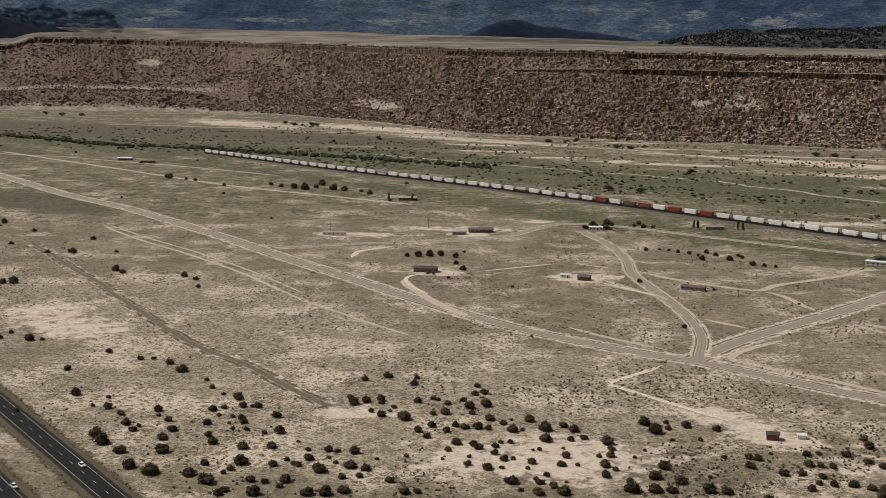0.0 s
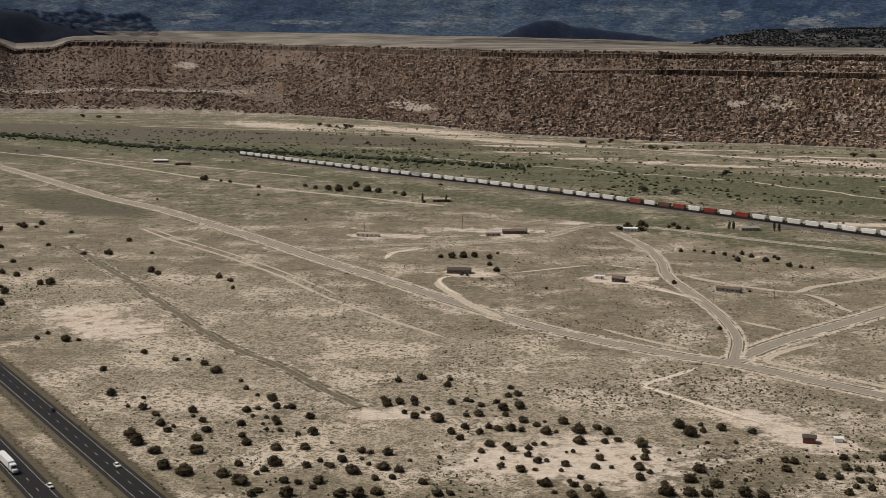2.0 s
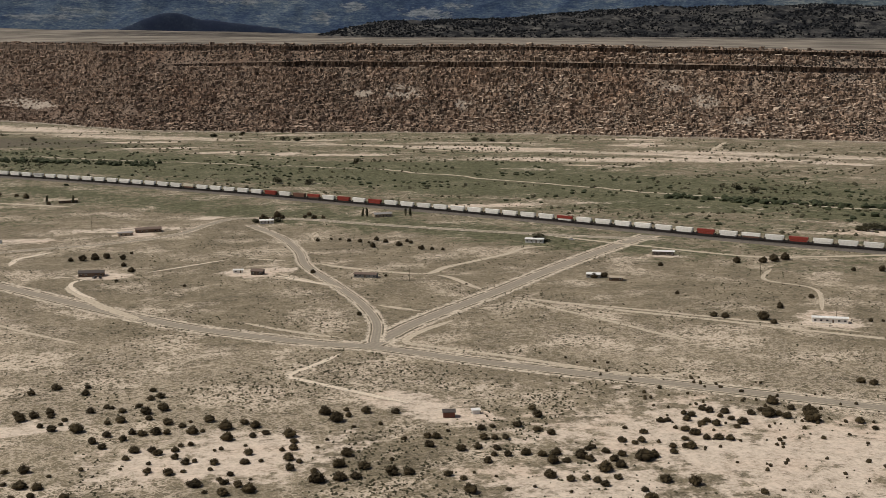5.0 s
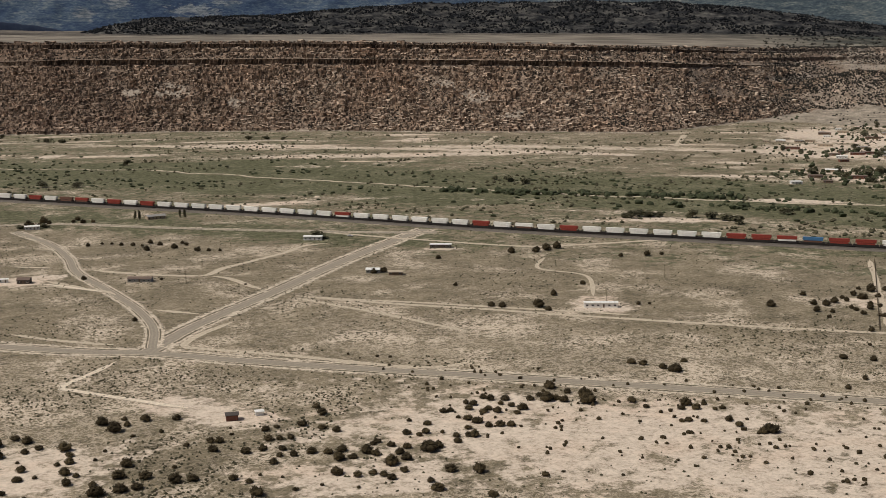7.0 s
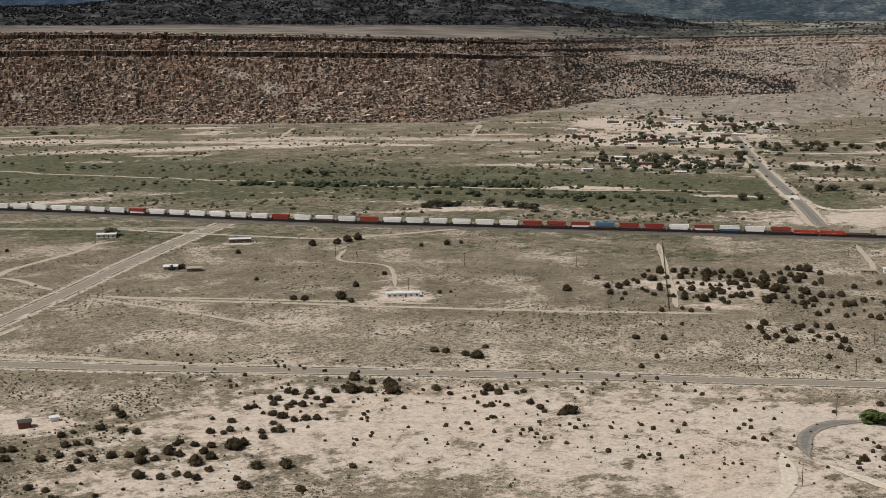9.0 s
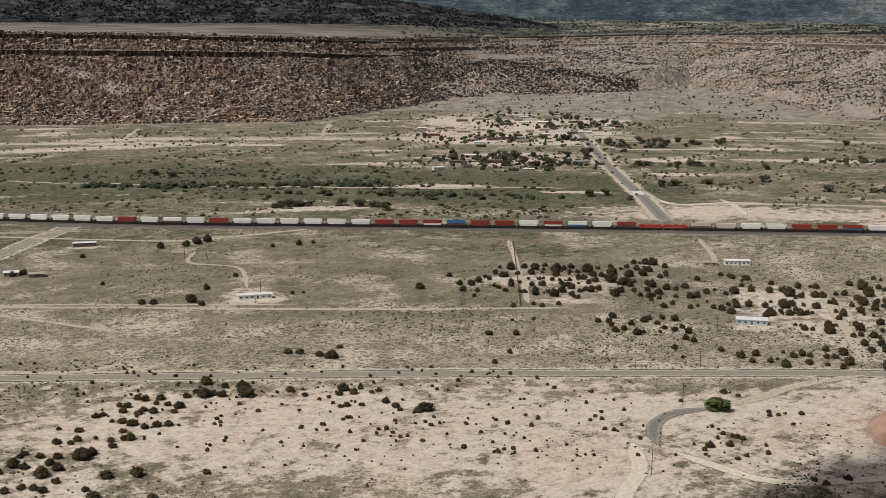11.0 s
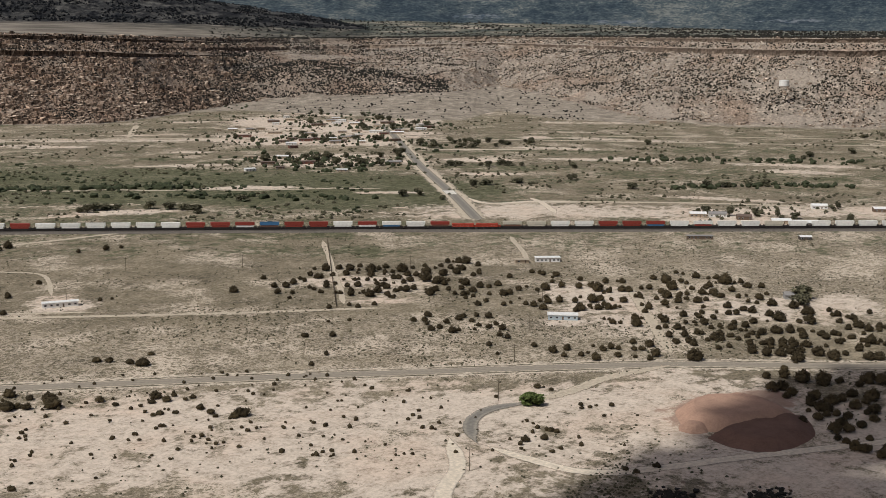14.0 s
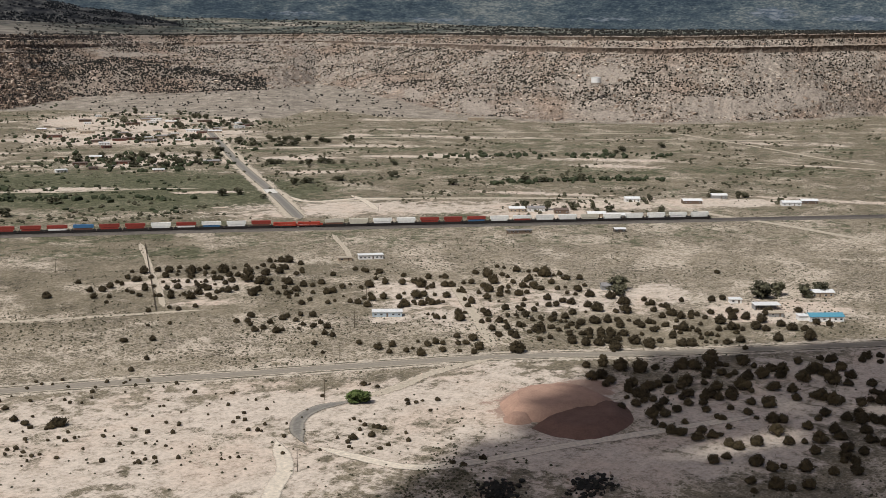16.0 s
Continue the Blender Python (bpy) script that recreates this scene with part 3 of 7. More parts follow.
for pts, w in (
    ([(382, 312), (355, 285), (329, 271), (290, 235)], 8),
    ([(382, 296), (380, 272), (383, 243), (409, 222), (436, 206), (520, 150)], 7),
    ([(121, 647), (104, 627), (83, 606), (86, 599), (99, 582), (115, 562), (130, 543), (136, 537)], 4.5),
    ([(104, 879), (119, 863), (133, 843), (148, 820)], 4.5),
    ([(18, 908), (41, 921), (62, 934), (93, 952)], 3.5),
    ([(94, 955), (115, 939), (136, 924)], 3.5),
    ([(-4, 902), (-24, 894), (-29, 874), (-21, 844), (-8, 818)], 4),
    ([(-50, 906), (-31, 909), (-20, 910)], 4),
    ([(-76, 961), (-71, 995), (-60, 1008), (-39, 1029)], 6),
    ([(971, 694), (948, 660), (901, 611)], 8),
    ([(1214, 1061), (1268, 1019), (1327, 960), (1391, 906)], 9),
    ([(947, 772), (912, 700), (952, 671), (983, 637)], 9),
):
    ribbon("dirt_track", pts, w, Z, FRESH_TRACK, "pale well-used dirt track", "track", wander=0.15)
    Z += 0.004
ribbon("ditch", [(-345, 1020), (-315, 971), (-248, 857), (-205, 782), (-150, 692), (-108, 636), (-75, 589), (-55, 562)], 26, Z, DITCH, "shallow grassy ditch with pale banks", "ditch", wander=0.9)
Z += 0.004
ribbon("dry_wash", [(330, 1560), (480, 1350), (560, 1240), (640, 1140), (700, 1060), (770, 985), (850, 905), (930, 840)], 8, Z + 0.004, TRACK, "pale sandy wash through the green flats", "wash", wander=4.0)
ribbon("dry_wash", [(-120, 1880), (120, 1700), (330, 1560)], 7, Z + 0.008, TRACK, "pale sandy wash through the green flats", "wash", wander=5.0)
ribbon("valley_road", [(500, 1760), (760, 1640), (960, 1520), (1120, 1400), (1300, 1200), (1450, 1010), (1640, 720), (1800, 480)], 12, Z + 0.012, TRACK, "pale earth road under the mesa", "road", wander=0.5)
ribbon("valley_road", [(-700, 2500), (-420, 2420), (-150, 2330), (80, 2160), (330, 1960), (500, 1760)], 12, Z + 0.016, TRACK, "pale earth road under the mesa", "road", wander=1.0)
ribbon("paved_lane", [(446, 310), (436, 313), (420, 319), (402, 315), (386, 302), (379, 292)], 7.5, Z + 0.02, OLD_ASPHALT, "old grey paved lane in a tight bend", "road")
ribbon("road_verge", [(1500, 1380), (1390, 1246), (1111, 952), (934, 756), (823, 637)], 26, Z + 0.024, TRACK, "pale sandy verge of the village road", "verge", wander=1.0)
ribbon("village_road", [(1500, 1380), (1390, 1246), (1111, 952), (934, 756), (823, 637)], 12, Z + 0.028, OLD_ASPHALT, "old paved road to the village", "road")


# ---- highway ----
def carriageway(a, b, name):
    d = (Vector(b) - Vector(a)).normalized()
    p0, p1 = Vector(a) - d * 500, Vector(b) + d * 420
    n = Vector((d.y, -d.x))
    ob = thing(name, Matrix.Identity(4), "dark asphalt carriageway with white lane lines", "highway", kind="structure")

    def strip(nm, off, w, z, mat, s0=0.0, s1=None):
        s1 = (p1 - p0).length if s1 is None else s1
        q = [p0 + d * s0, p0 + d * s1]
        V = [(*(q[0] + n * (off - w / 2)), z), (*(q[0] + n * (off + w / 2)), z), (*(q[1] + n * (off + w / 2)), z), (*(q[1] + n * (off - w / 2)), z)]
        return part(nm, mesh_of(nm, V, [(0, 1, 2, 3)], mat), None, ob)
    ribbon("grassy_verge", [tuple(p0), tuple((p0 + p1) / 2), tuple(p1)], 23, 0.03, VERGE, "", "", parent=ob)
    strip("shoulder", 0, 12.0, 0.06, SHOULDER)
    strip("roadway", 0, 8.4, 0.10, ASPHALT)
    strip("edge_line", -4.0, 0.2, 0.13, PAINT)
    strip("edge_line", 4.0, 0.2, 0.13, PAINT)
    return strip, (p1 - p0).length


for a, b, name in (((-254, 622), (-135, 454), "highway_north"), ((-241, 547), (-169, 446), "highway_south")):
    strip, length = carriageway(a, b, name)
    s = 4.0
    while s < length:
        strip("lane_dash", 0, 0.28, 0.135, PAINT, s, s + 3.4)
        s += 13.4

# ---- mesa ----
# the escarpment seen from the middle of the valley: heading in degrees, distance of the foot, of the rim, height of the rim, height of the foot
FOOT_H, FOOT_D = [-34, -24, -19, -13, -8, -4.4, 1.2, 7.6, 13.4, 19.5, 26, 31, 35, 37.6, 41.4, 44.5, 47.5, 50, 51.5, 53, 56, 60, 64, 69, 74, 78.3, 84, 100], [3100, 3150, 3140, 3010, 2900, 2700, 2330, 2215, 2190, 2150, 2085, 2075, 2055, 2190, 2480, 2560, 2555, 2545, 2600, 2860, 2480, 2150, 2075, 2090, 2200, 2430, 2600, 2700]
RIM_H, RIM_D = [-34, -24, -19, -14, -9, -4.5, 0, 8, 18, 25.7, 32, 36.5, 40, 43, 46.5, 50, 53.5, 58, 62, 66, 72, 78, 84, 100], [4050, 4100, 4120, 4080, 3750, 3250, 2800, 2500, 2370, 2330, 2360, 2480, 2760, 3080, 3330, 3420, 3400, 3080, 2680, 2430, 2400, 2580, 2700, 2850]
RISE_H, RISE_E = [-34, -24, -21.3, -20.6, -19.0, -18.2, -15, -9.2, 1.1, 8.7, 13.4, 18.4, 28.2, 36.3, 41.3, 46.3, 52.2, 58.6, 63.6, 68.4, 72, 78, 100], [0.5, 0.24, 0.02, -0.36, -0.27, 0.04, 0.0, -0.12, -0.34, -0.42, -0.47, -0.47, -0.67, -0.88, -0.94, -0.92, -0.8, -0.78, -0.76, -0.73, -0.62, -0.44, -0.3]
LIFT_H, LIFT_Z = [40, 45, 50, 54, 59], [0, 8, 18, 16, 0]
FLOOR_H, FLOOR_RUN = [39, 44, 48, 53, 57, 61], [15, 330, 420, 560, 300, 15]
# share of the run, share of the height
TERRACED = [(0, 0), (0.05, 0.13), (0.11, 0.255), (0.17, 0.25), (0.55, 0.24), (0.66, 0.36), (0.8, 0.62), (0.89, 0.83), (0.925, 0.90), (0.93, 0.975), (1, 1)]
RUBBLY = [(0, 0), (0.15, 0.07), (0.35, 0.26), (0.55, 0.48), (0.75, 0.70), (0.88, 0.85), (0.925, 0.905), (0.93, 0.975), (1, 1)]
LEDGED = [(0, 0), (0.12, 0.05), (0.26, 0.15), (0.40, 0.29), (0.52, 0.43), (0.62, 0.56), (0.70, 0.655), (0.765, 0.735), (0.77, 0.80), (0.80, 0.815), (0.875, 0.875), (0.88, 0.90), (0.925, 0.93), (0.93, 0.985), (1, 1)]
GENTLE = [(0, 0), (0.1, 0.06), (0.2, 0.19), (0.3, 0.28), (0.45, 0.36), (0.6, 0.5), (0.75, 0.68), (0.845, 0.77), (0.852, 0.84), (0.945, 0.935), (0.95, 0.985), (1, 1)]
PROFILES = [np.array(q).T for q in (TERRACED, RUBBLY, LEDGED, GENTLE)]
# how much of each profile there is along the headings
SHARE_H = [-12, -8, 1, 9, 35, 42]
SHARES = [[1, 0, 0, 0, 0, 0], [0, 1, 1, 0, 0, 0], [0, 0, 0, 1, 1, 0], [0, 0, 0, 0, 0, 1]]
# bare pale clay: heading, share of the height, half widths
CLAY = [(13.4, 0.44, 0.85, 0.09), (11.6, 0.43, 0.45, 0.05), (16.2, 0.30, 0.5, 0.05), (25.7, 0.5, 0.55, 0.07), (27.2, 0.38, 0.65, 0.08), (35.0, 0.47, 0.5, 0.05), (28.9, 0.18, 0.6, 0.05), (-13.3, 0.6, 0.5, 0.06),
        (-3.2, 0.2, 1.2, 0.06), (48.9, 0.76, 1.1, 0.035), (66.2, 0.50, 1.0, 0.09), (64.4, 0.42, 0.8, 0.03), (71.5, 0.19, 1.9, 0.10), (66.5, 0.08, 0.9, 0.06), (60.4, 0.10, 0.8, 0.07), (57.5, 0.12, 0.5, 0.06), (72.9, 0.78, 0.3, 0.03), (74.5, 0.25, 1.5, 0.12), (41.5, 0.5, 1.2, 0.04), (45, 0.62, 1.6, 0.04)]


GRID = np.arange(-34, 92, 0.02)   # the lines above, sampled along the headings
FOOT_AT, RIM_AT = np.interp(GRID, FOOT_H, FOOT_D), np.interp(GRID, RIM_H, RIM_D)
TOP_AT, LOW_AT = 170 + RIM_AT * np.tan(np.radians(np.interp(GRID, RISE_H, RISE_E))), np.interp(GRID, LIFT_H, LIFT_Z)
SHARE_AT = np.stack([np.interp(GRID, SHARE_H, r) for r in SHARES], 1)
PROFILE_AT = np.stack([np.interp(np.linspace(0, 1, 4001), *q) for q in PROFILES], 1)
SPUR_D, SPUR_Z = np.interp(GRID, [41, 44, 47, 49.5, 51.5], [2700, 2740, 2760, 2700, 2660]), np.interp(GRID, [40, 42, 44, 47, 49.5, 51.5], [0, 60, 78, 62, 34, 2])


def mesa_height(h, u):
    """Ground of the escarpment at a heading and a share of its run from foot to rim: x, y, z and the share of the height."""
    i = int((h + 34) / 0.02)
    foot, rim, top, low = FOOT_AT[i], RIM_AT[i], TOP_AT[i], LOW_AT[i]
    d = foot + (rim - foot) * u
    sn, cs = math.sin(radians(h)), math.cos(radians(h))
    jag = noise.fractal(Vector((h * 1.3, 0, 9)), 0.6, 2.0, 6)   # bays and noses of the ledges
    v = min(1.0, max(0.0, u + 0.016 * jag * min(1, u * 3))) if u < 0.985 else u
    s = float(SHARE_AT[i] @ PROFILE_AT[int(v * 4000)])
    for lip in (0.77, 0.93) if h < 46 else (0.852, 0.95):   # the ledges overhang
        if lip < v < lip + 0.016 and (lip > 0.9 or h > 3):
            d -= 5.0 * (1 - (v - lip) / 0.016)
    x, y = d * sn, d * cs
    z = low + (top - low) * s
    hump = math.sin(math.pi * min(1, max(0.0, u * 1.12)))
    z += noise.fractal(Vector((x / 40, y / 40, 3)), 0.7, 2.0, 5) * 4.0 * max(0, hump) * (1 if u < 0.7 else 0.35)
    gully = max(0.0, min(1.0, (h - 54) / 8)) * max(0.0, 1 - abs(u - 0.3) / 0.3)
    if gully > 0:   # washed clay gullies that run down the eastern slopes
        z -= gully * 12 * max(0.0, 0.5 - abs(noise.fractal(Vector((x / 70, y / 70, 2)), 0.8, 2.0, 4)) * 1.8)
    if h > 42:   # lumpy eastern slopes
        z += min(1.0, (h - 42) / 8) * 10 * noise.fractal(Vector((x / 75, y / 75, 8)), 0.8, 2.0, 5) * max(0, hump)
    if 41 < h < 51.5:   # spur that runs down to the mouth of the side valley
        z = max(z, SPUR_Z[i] * math.exp(-((d - SPUR_D[i]) / 130) ** 2) + 6 * noise.fractal(Vector((x / 60, y / 60, 6)), 0.8, 2.0, 4))
    if u > 0.985:
        z = top + 1.2 * noise.noise(Vector((x / 30, y / 30, 7))) - 5.0 * max(0.0, noise.fractal(Vector((h * 2.3, 0, 5)), 0.8, 2.0, 4))
    return x, y, z, s


def build_mesa():
    heads = np.arange(-30, 88.01, 0.075)
    runs = sorted(set([round(v, 4) for v in np.linspace(0, 0.72, 36)] + [round(v, 4) for v in np.linspace(0.72, 1, 46)]))
    V, zone = [], []
    for h in heads:
        foot, gap, low = np.interp(h, FOOT_H, FOOT_D), np.interp(h, FLOOR_H, FLOOR_RUN), np.interp(h, LIFT_H, LIFT_Z)
        for k in range(6):   # valley floor that rises to the foot
            d = foot - gap * (1 - k / 6)
            x, y = d * math.sin(radians(h)), d * math.cos(radians(h))
            rough = noise.fractal(Vector((x / 70, y / 70, 1)), 0.8, 2.0, 4) * min(2.5, gap / 80) * k / 6
            V.append((x, y, -1.0 if k == 0 else low * (k / 6) ** 1.4 + rough))
            zone.append((0, 1 if gap > 30 else 0.4, 0, 1))
        for u in runs:
            x, y, z, s = mesa_height(h, u)
            V.append((x, y, z))
            clay = max(min(1.0, max(0.0, 1.5 - math.hypot((h - a) / c, (s - b) / e))) for a, b, c, e in CLAY)
            terrace = np.interp(h, [-12, -8.5], [1, 0]) * min(1, max(0, 1 - abs(u - 0.36) / 0.2))
            zone.append((clay, max(terrace, max(0.0, 1 - u / 0.06)) , 0, 1))
    k = 6 + len(runs)
    F = [(i * k + j, i * k + j + 1, (i + 1) * k + j + 1, (i + 1) * k + j) for i in range(len(heads) - 1) for j in range(k - 1)]
    ob = thing("mesa", Matrix.Identity(4), "long sandstone mesa with ledges and rubble slopes", "mesa", kind="structure")
    me = mesh_of("escarpment", V, F, MESA_ROCK)
    at = me.color_attributes.new("zone", "FLOAT_COLOR", "POINT")
    at.data.foreach_set("color", np.array(zone, np.float32).ravel())
    part("escarpment", me, None, ob)
    # the tableland behind the rim, out to the foot of the mountains
    T, heads, rows = [], np.arange(-30, 88.01, 0.5), 9
    for h in heads:
        rim = np.interp(h, RIM_H, RIM_D)
        top = 170 + rim * math.tan(radians(np.interp(h, RISE_H, RISE_E)))
        end = 170 + 4500 * math.tan(radians(np.interp(h, TABLE_H, TABLE_E)))
        for j in range(rows):
            s = j / (rows - 1)
            d = rim - 3 + (4500 - rim) * s
            x, y = d * math.sin(radians(h)), d * math.cos(radians(h))
            T.append((x, y, top - 0.6 + s * (end - top) + noise.noise(Vector((x / 300, y / 300, 0))) * 5 * s))
    part("tableland", mesh_of("tableland", T, [(i * rows + j, i * rows + j + 1, (i + 1) * rows + j + 1, (i + 1) * rows + j) for i in range(len(heads) - 1) for j in range(rows - 1)], TABLE), None, ob)


# height of the far edge of the tableland, in degrees seen from the valley's middle
TABLE_H, TABLE_E = [-30, -15, -5, 3, 8, 16, 30, 44, 48, 55, 60, 65, 88], [0.5, 0.5, 0.40, 0.27, 0.12, 0.0, 0.0, 0.0, -0.12, -0.18, -0.32, -0.45, -0.30]
build_mesa()

ICO = bmesh.new()
bmesh.ops.create_icosphere(ICO, subdivisions=1, radius=1)
ICO_V, ICO_F = np.array([v.co[:] for v in ICO.verts]), np.array([[v.index for v in f.verts] for f in ICO.faces])


BLOCK_V = np.array([(x, y, z) for x in (-0.8, 0.8) for y in (-0.8, 0.8) for z in (-0.8, 0.8)])
BLOCK_F = np.array([(0, 1, 3), (0, 3, 2), (4, 6, 7), (4, 7, 5), (0, 4, 5), (0, 5, 1), (2, 3, 7), (2, 7, 6), (1, 5, 7), (1, 7, 3)])
OCTA_V = np.array([(1, 0, 0), (-1, 0, 0), (0, 1, 0), (0, -1, 0), (0, 0, 1), (0, 0, -1)], float)
OCTA_F = np.array([(0, 2, 4), (2, 1, 4), (1, 3, 4), (3, 0, 4), (2, 0, 5), (1, 2, 5), (3, 1, 5), (0, 3, 5)])


def lumps(name, P, S, mat, label, category, jag=0.3, seed=1, parent=None, shape=(ICO_V, ICO_F)):
    """Many small uneven lumps at the places P with the half sizes S, as one mesh."""
    rng = np.random.default_rng(seed)
    n, k = len(P), len(shape[0])
    turn = rng.uniform(0, 6.28, n)
    J = shape[0][None] * (1 + rng.uniform(-jag, jag, (n, k, 1)))
    J = J * np.array(S)[:, None, :]
    c, s = np.cos(turn)[:, None], np.sin(turn)[:, None]
    V = np.stack([J[..., 0] * c - J[..., 1] * s, J[..., 0] * s + J[..., 1] * c, J[..., 2]], 2) + np.array(P)[:, None, :]
    F = (shape[1][None] + (np.arange(n) * k)[:, None, None]).reshape(-1, 3)
    me = bpy.data.meshes.new(name)
    me.from_pydata(V.reshape(-1, 3).tolist(), [], F.tolist())
    me.materials.append(mat)
    return tagged(part(name, me, None, parent), label, category if parent is None else "", kind="stuff")


rng = np.random.default_rng(5)
P, S = [], []
while len(P) < 92000:
    h, u = rng.uniform(-25, 82), rng.uniform(0.02, 0.985)
    if h < -9 and 0.16 < u < 0.55 and rng.random() < 0.93:
        continue
    if rng.random() > np.interp(h, [-25, -9, -2, 8, 33, 39, 44, 82], [0.6, 0.6, 0.85, 1.0, 0.95, 0.5, 0.13, 0.11]):
        continue
    if h < 44 and (0.752 < u < 0.80 and h > 3 or 0.912 < u < 0.95) or h >= 44 and (0.825 < u < 0.88 or 0.93 < u < 0.97):   # bare ledges
        continue
    if rng.random() > min(1, max(0.12, 0.85 + 1.3 * noise.noise(Vector((h / 2, u * 3, 1))) + 0.5 * noise.noise(Vector((h * 1.7, u * 9, 1))))):
        continue
    x, y, z, s = mesa_height(h, u)
    if any(math.hypot((h - a) / c, (s - b) / e) < 1.1 for a, b, c, e in CLAY) and rng.random() < 0.8:
        continue
    r = min(4.2, 1.25 + rng.pareto(2.6) * 0.9) * (1.0 if h < 42 else 0.75)
    P.append((x, y, z + r * 0.3))
    S.append((r * rng.uniform(0.8, 1.7), r * rng.uniform(0.7, 1.2), r * rng.uniform(0.55, 1.1)))
lumps("boulders", P, S, PALE_ROCK, "sandstone boulders strewn over the mesa slope", "boulders", 0.45, 2, None, (BLOCK_V, BLOCK_F))
P, S, PE, SE = [], [], [], []
while len(P) + len(PE) < 38000:
    h, u = rng.uniform(-22, 84), rng.uniform(0.03, 1.0)
    much = np.interp(h, [-22, 8, 25, 34, 40, 47, 51, 53, 57, 62, 66, 72, 84], [0.10, 0.12, 0.2, 0.4, 0.75, 0.9, 0.6, 0.5, 0.95, 0.8, 0.45, 0.35, 0.4])
    if h > 47 and (0.835 < u < 0.865 or 0.935 < u < 0.96):
        continue
    if h > 45:
        much *= np.interp(u, [0, 0.15, 0.45, 1.0], [0.25, 0.5, 1.0, 1.0])
    x, y, z, s = mesa_height(h, u)
    if 41 < h < 50.5 and 2560 < math.hypot(x, y) < 2800:
        much = 1.0
    if rng.random() > much * np.clip(0.75 + 1.5 * noise.noise(Vector((x / 110, y / 110, 1))) + 0.7 * noise.noise(Vector((h * 1.6, u * 2.2, 1))), 0.05, 1):
        continue
    if any(math.hypot((h - a) / c, (s - b) / e) < 1.0 for a, b, c, e in CLAY) and rng.random() < 0.85:
        continue
    r = rng.uniform(0.9, 2.4) if h < 47 else rng.uniform(0.8, 2.3)
    if h > 51:
        PE.append((x, y, z + r * 0.4))
        SE.append((r, r, r * 0.85))
        continue
    P.append((x, y, z + r * 0.4))
    S.append((r, r, r * 0.85))
lumps("eastern_shrubs", PE, SE, SLOPE_SHRUB, "grey-brown shrubs dotted over the eastern slope", "shrubs", 0.4, 33, None, (OCTA_V, OCTA_F))
for k in range(4200):   # dense junipers on the spur
    h = rng.uniform(40.5, 50.8)
    i = int((h + 34) / 0.02)
    d = SPUR_D[i] + rng.normal(-20, 75)
    u = (d - FOOT_AT[i]) / (RIM_AT[i] - FOOT_AT[i])
    if not 0.02 < u < 0.9:
        continue
    x, y, z, s = mesa_height(h, u)
    if noise.noise(Vector((x / 60, y / 60, 3))) < -0.25:
        continue
    r = rng.uniform(1.2, 2.8)
    P.append((x, y, z + r * 0.4))
    S.append((r, r, r * 0.85))
for k in range(3800):   # a belt of trees along the eastern rim
    h = rng.uniform(41, 84)
    d = np.interp(h, RIM_H, RIM_D) + rng.exponential(30) + 4
    r = rng.uniform(1.5, 3.6)
    P.append((d * math.sin(radians(h)), d * math.cos(radians(h)), 170 + np.interp(h, RIM_H, RIM_D) * math.tan(radians(np.interp(h, RISE_H, RISE_E))) + r * 0.3))
    S.append((r * 1.3, r * 1.3, r * 0.8))
for k in range(700):   # brush along the washes of the side valley
    h = rng.uniform(43, 57)
    i = int((h + 34) / 0.02)
    q = rng.random()
    d = FOOT_AT[i] - np.interp(h, FLOOR_H, FLOOR_RUN) * q
    if noise.noise(Vector((h * 1.5, q * 6, 4))) < 0.05:
        continue
    r = rng.uniform(0.8, 2.2)
    P.append((d * math.sin(radians(h)), d * math.cos(radians(h)), LOW_AT[i] * (1 - q) ** 1.4 + r * 0.5))
    S.append((r * 1.3, r * 1.3, r))
for k in range(6000):   # scattered woods of the eastern tableland
    h, q = rng.uniform(40, 84), rng.random()
    i = int((h + 34) / 0.02)
    d = RIM_AT[i] + 40 + (4440 - RIM_AT[i]) * q
    x, y = d * math.sin(radians(h)), d * math.cos(radians(h))
    if noise.noise(Vector((x / 260, y / 90, 4))) < rng.uniform(-0.3, 0.25):
        continue
    r = rng.uniform(1.6, 3.6)
    P.append((x, y, TOP_AT[i] + q * (170 + 4500 * math.tan(radians(np.interp(h, TABLE_H, TABLE_E))) - TOP_AT[i]) + r * 0.3))
    S.append((r * 1.4, r * 1.4, r * 0.9))
lumps("slope_shrubs", P, S, FOREST, "dark junipers and shrubs dotted over the mesa slope", "shrubs", 0.35, 3, None, (OCTA_V, OCTA_F))


# ---- hills and mountains behind the mesa ----
def ridge(name, crest, depth, mat, label, category, rough=8.0, seed=0, foot=120):
    """A hill swept under a crest line of (x, y, height), falling to both sides."""
    l = spline(crest, 12)
    V, rows = [], 26
    for i, (x, y, z) in enumerate(l):
        d = math.hypot(x, y)
        deep = depth * (0.35 + 0.65 * min(1, min(i, len(l) - 1 - i) * 12 / 500))
        for j in range(rows):
            s = j / (rows - 1) * 2 - 1
            f = 1 + s * deep / d
            fall = (0.5 + 0.5 * math.cos(math.pi * s)) ** 0.8
            w = noise.fractal(Vector((x * f / 160 + seed, y * f / 160, seed)), 0.9, 2.0, 5)
            V.append((x * f, y * f, foot + (z - foot) * fall + w * rough * (0.15 + fall)))
    F = [(i * rows + j, i * rows + j + 1, (i + 1) * rows + j + 1, (i + 1) * rows + j) for i in range(len(l) - 1) for j in range(rows - 1)]
    ob = part(name, mesh_of(name, V, F, mat))
    for p in ob.data.polygons:
        p.use_smooth = True
    return tagged(ob, label, category, kind="structure"), l


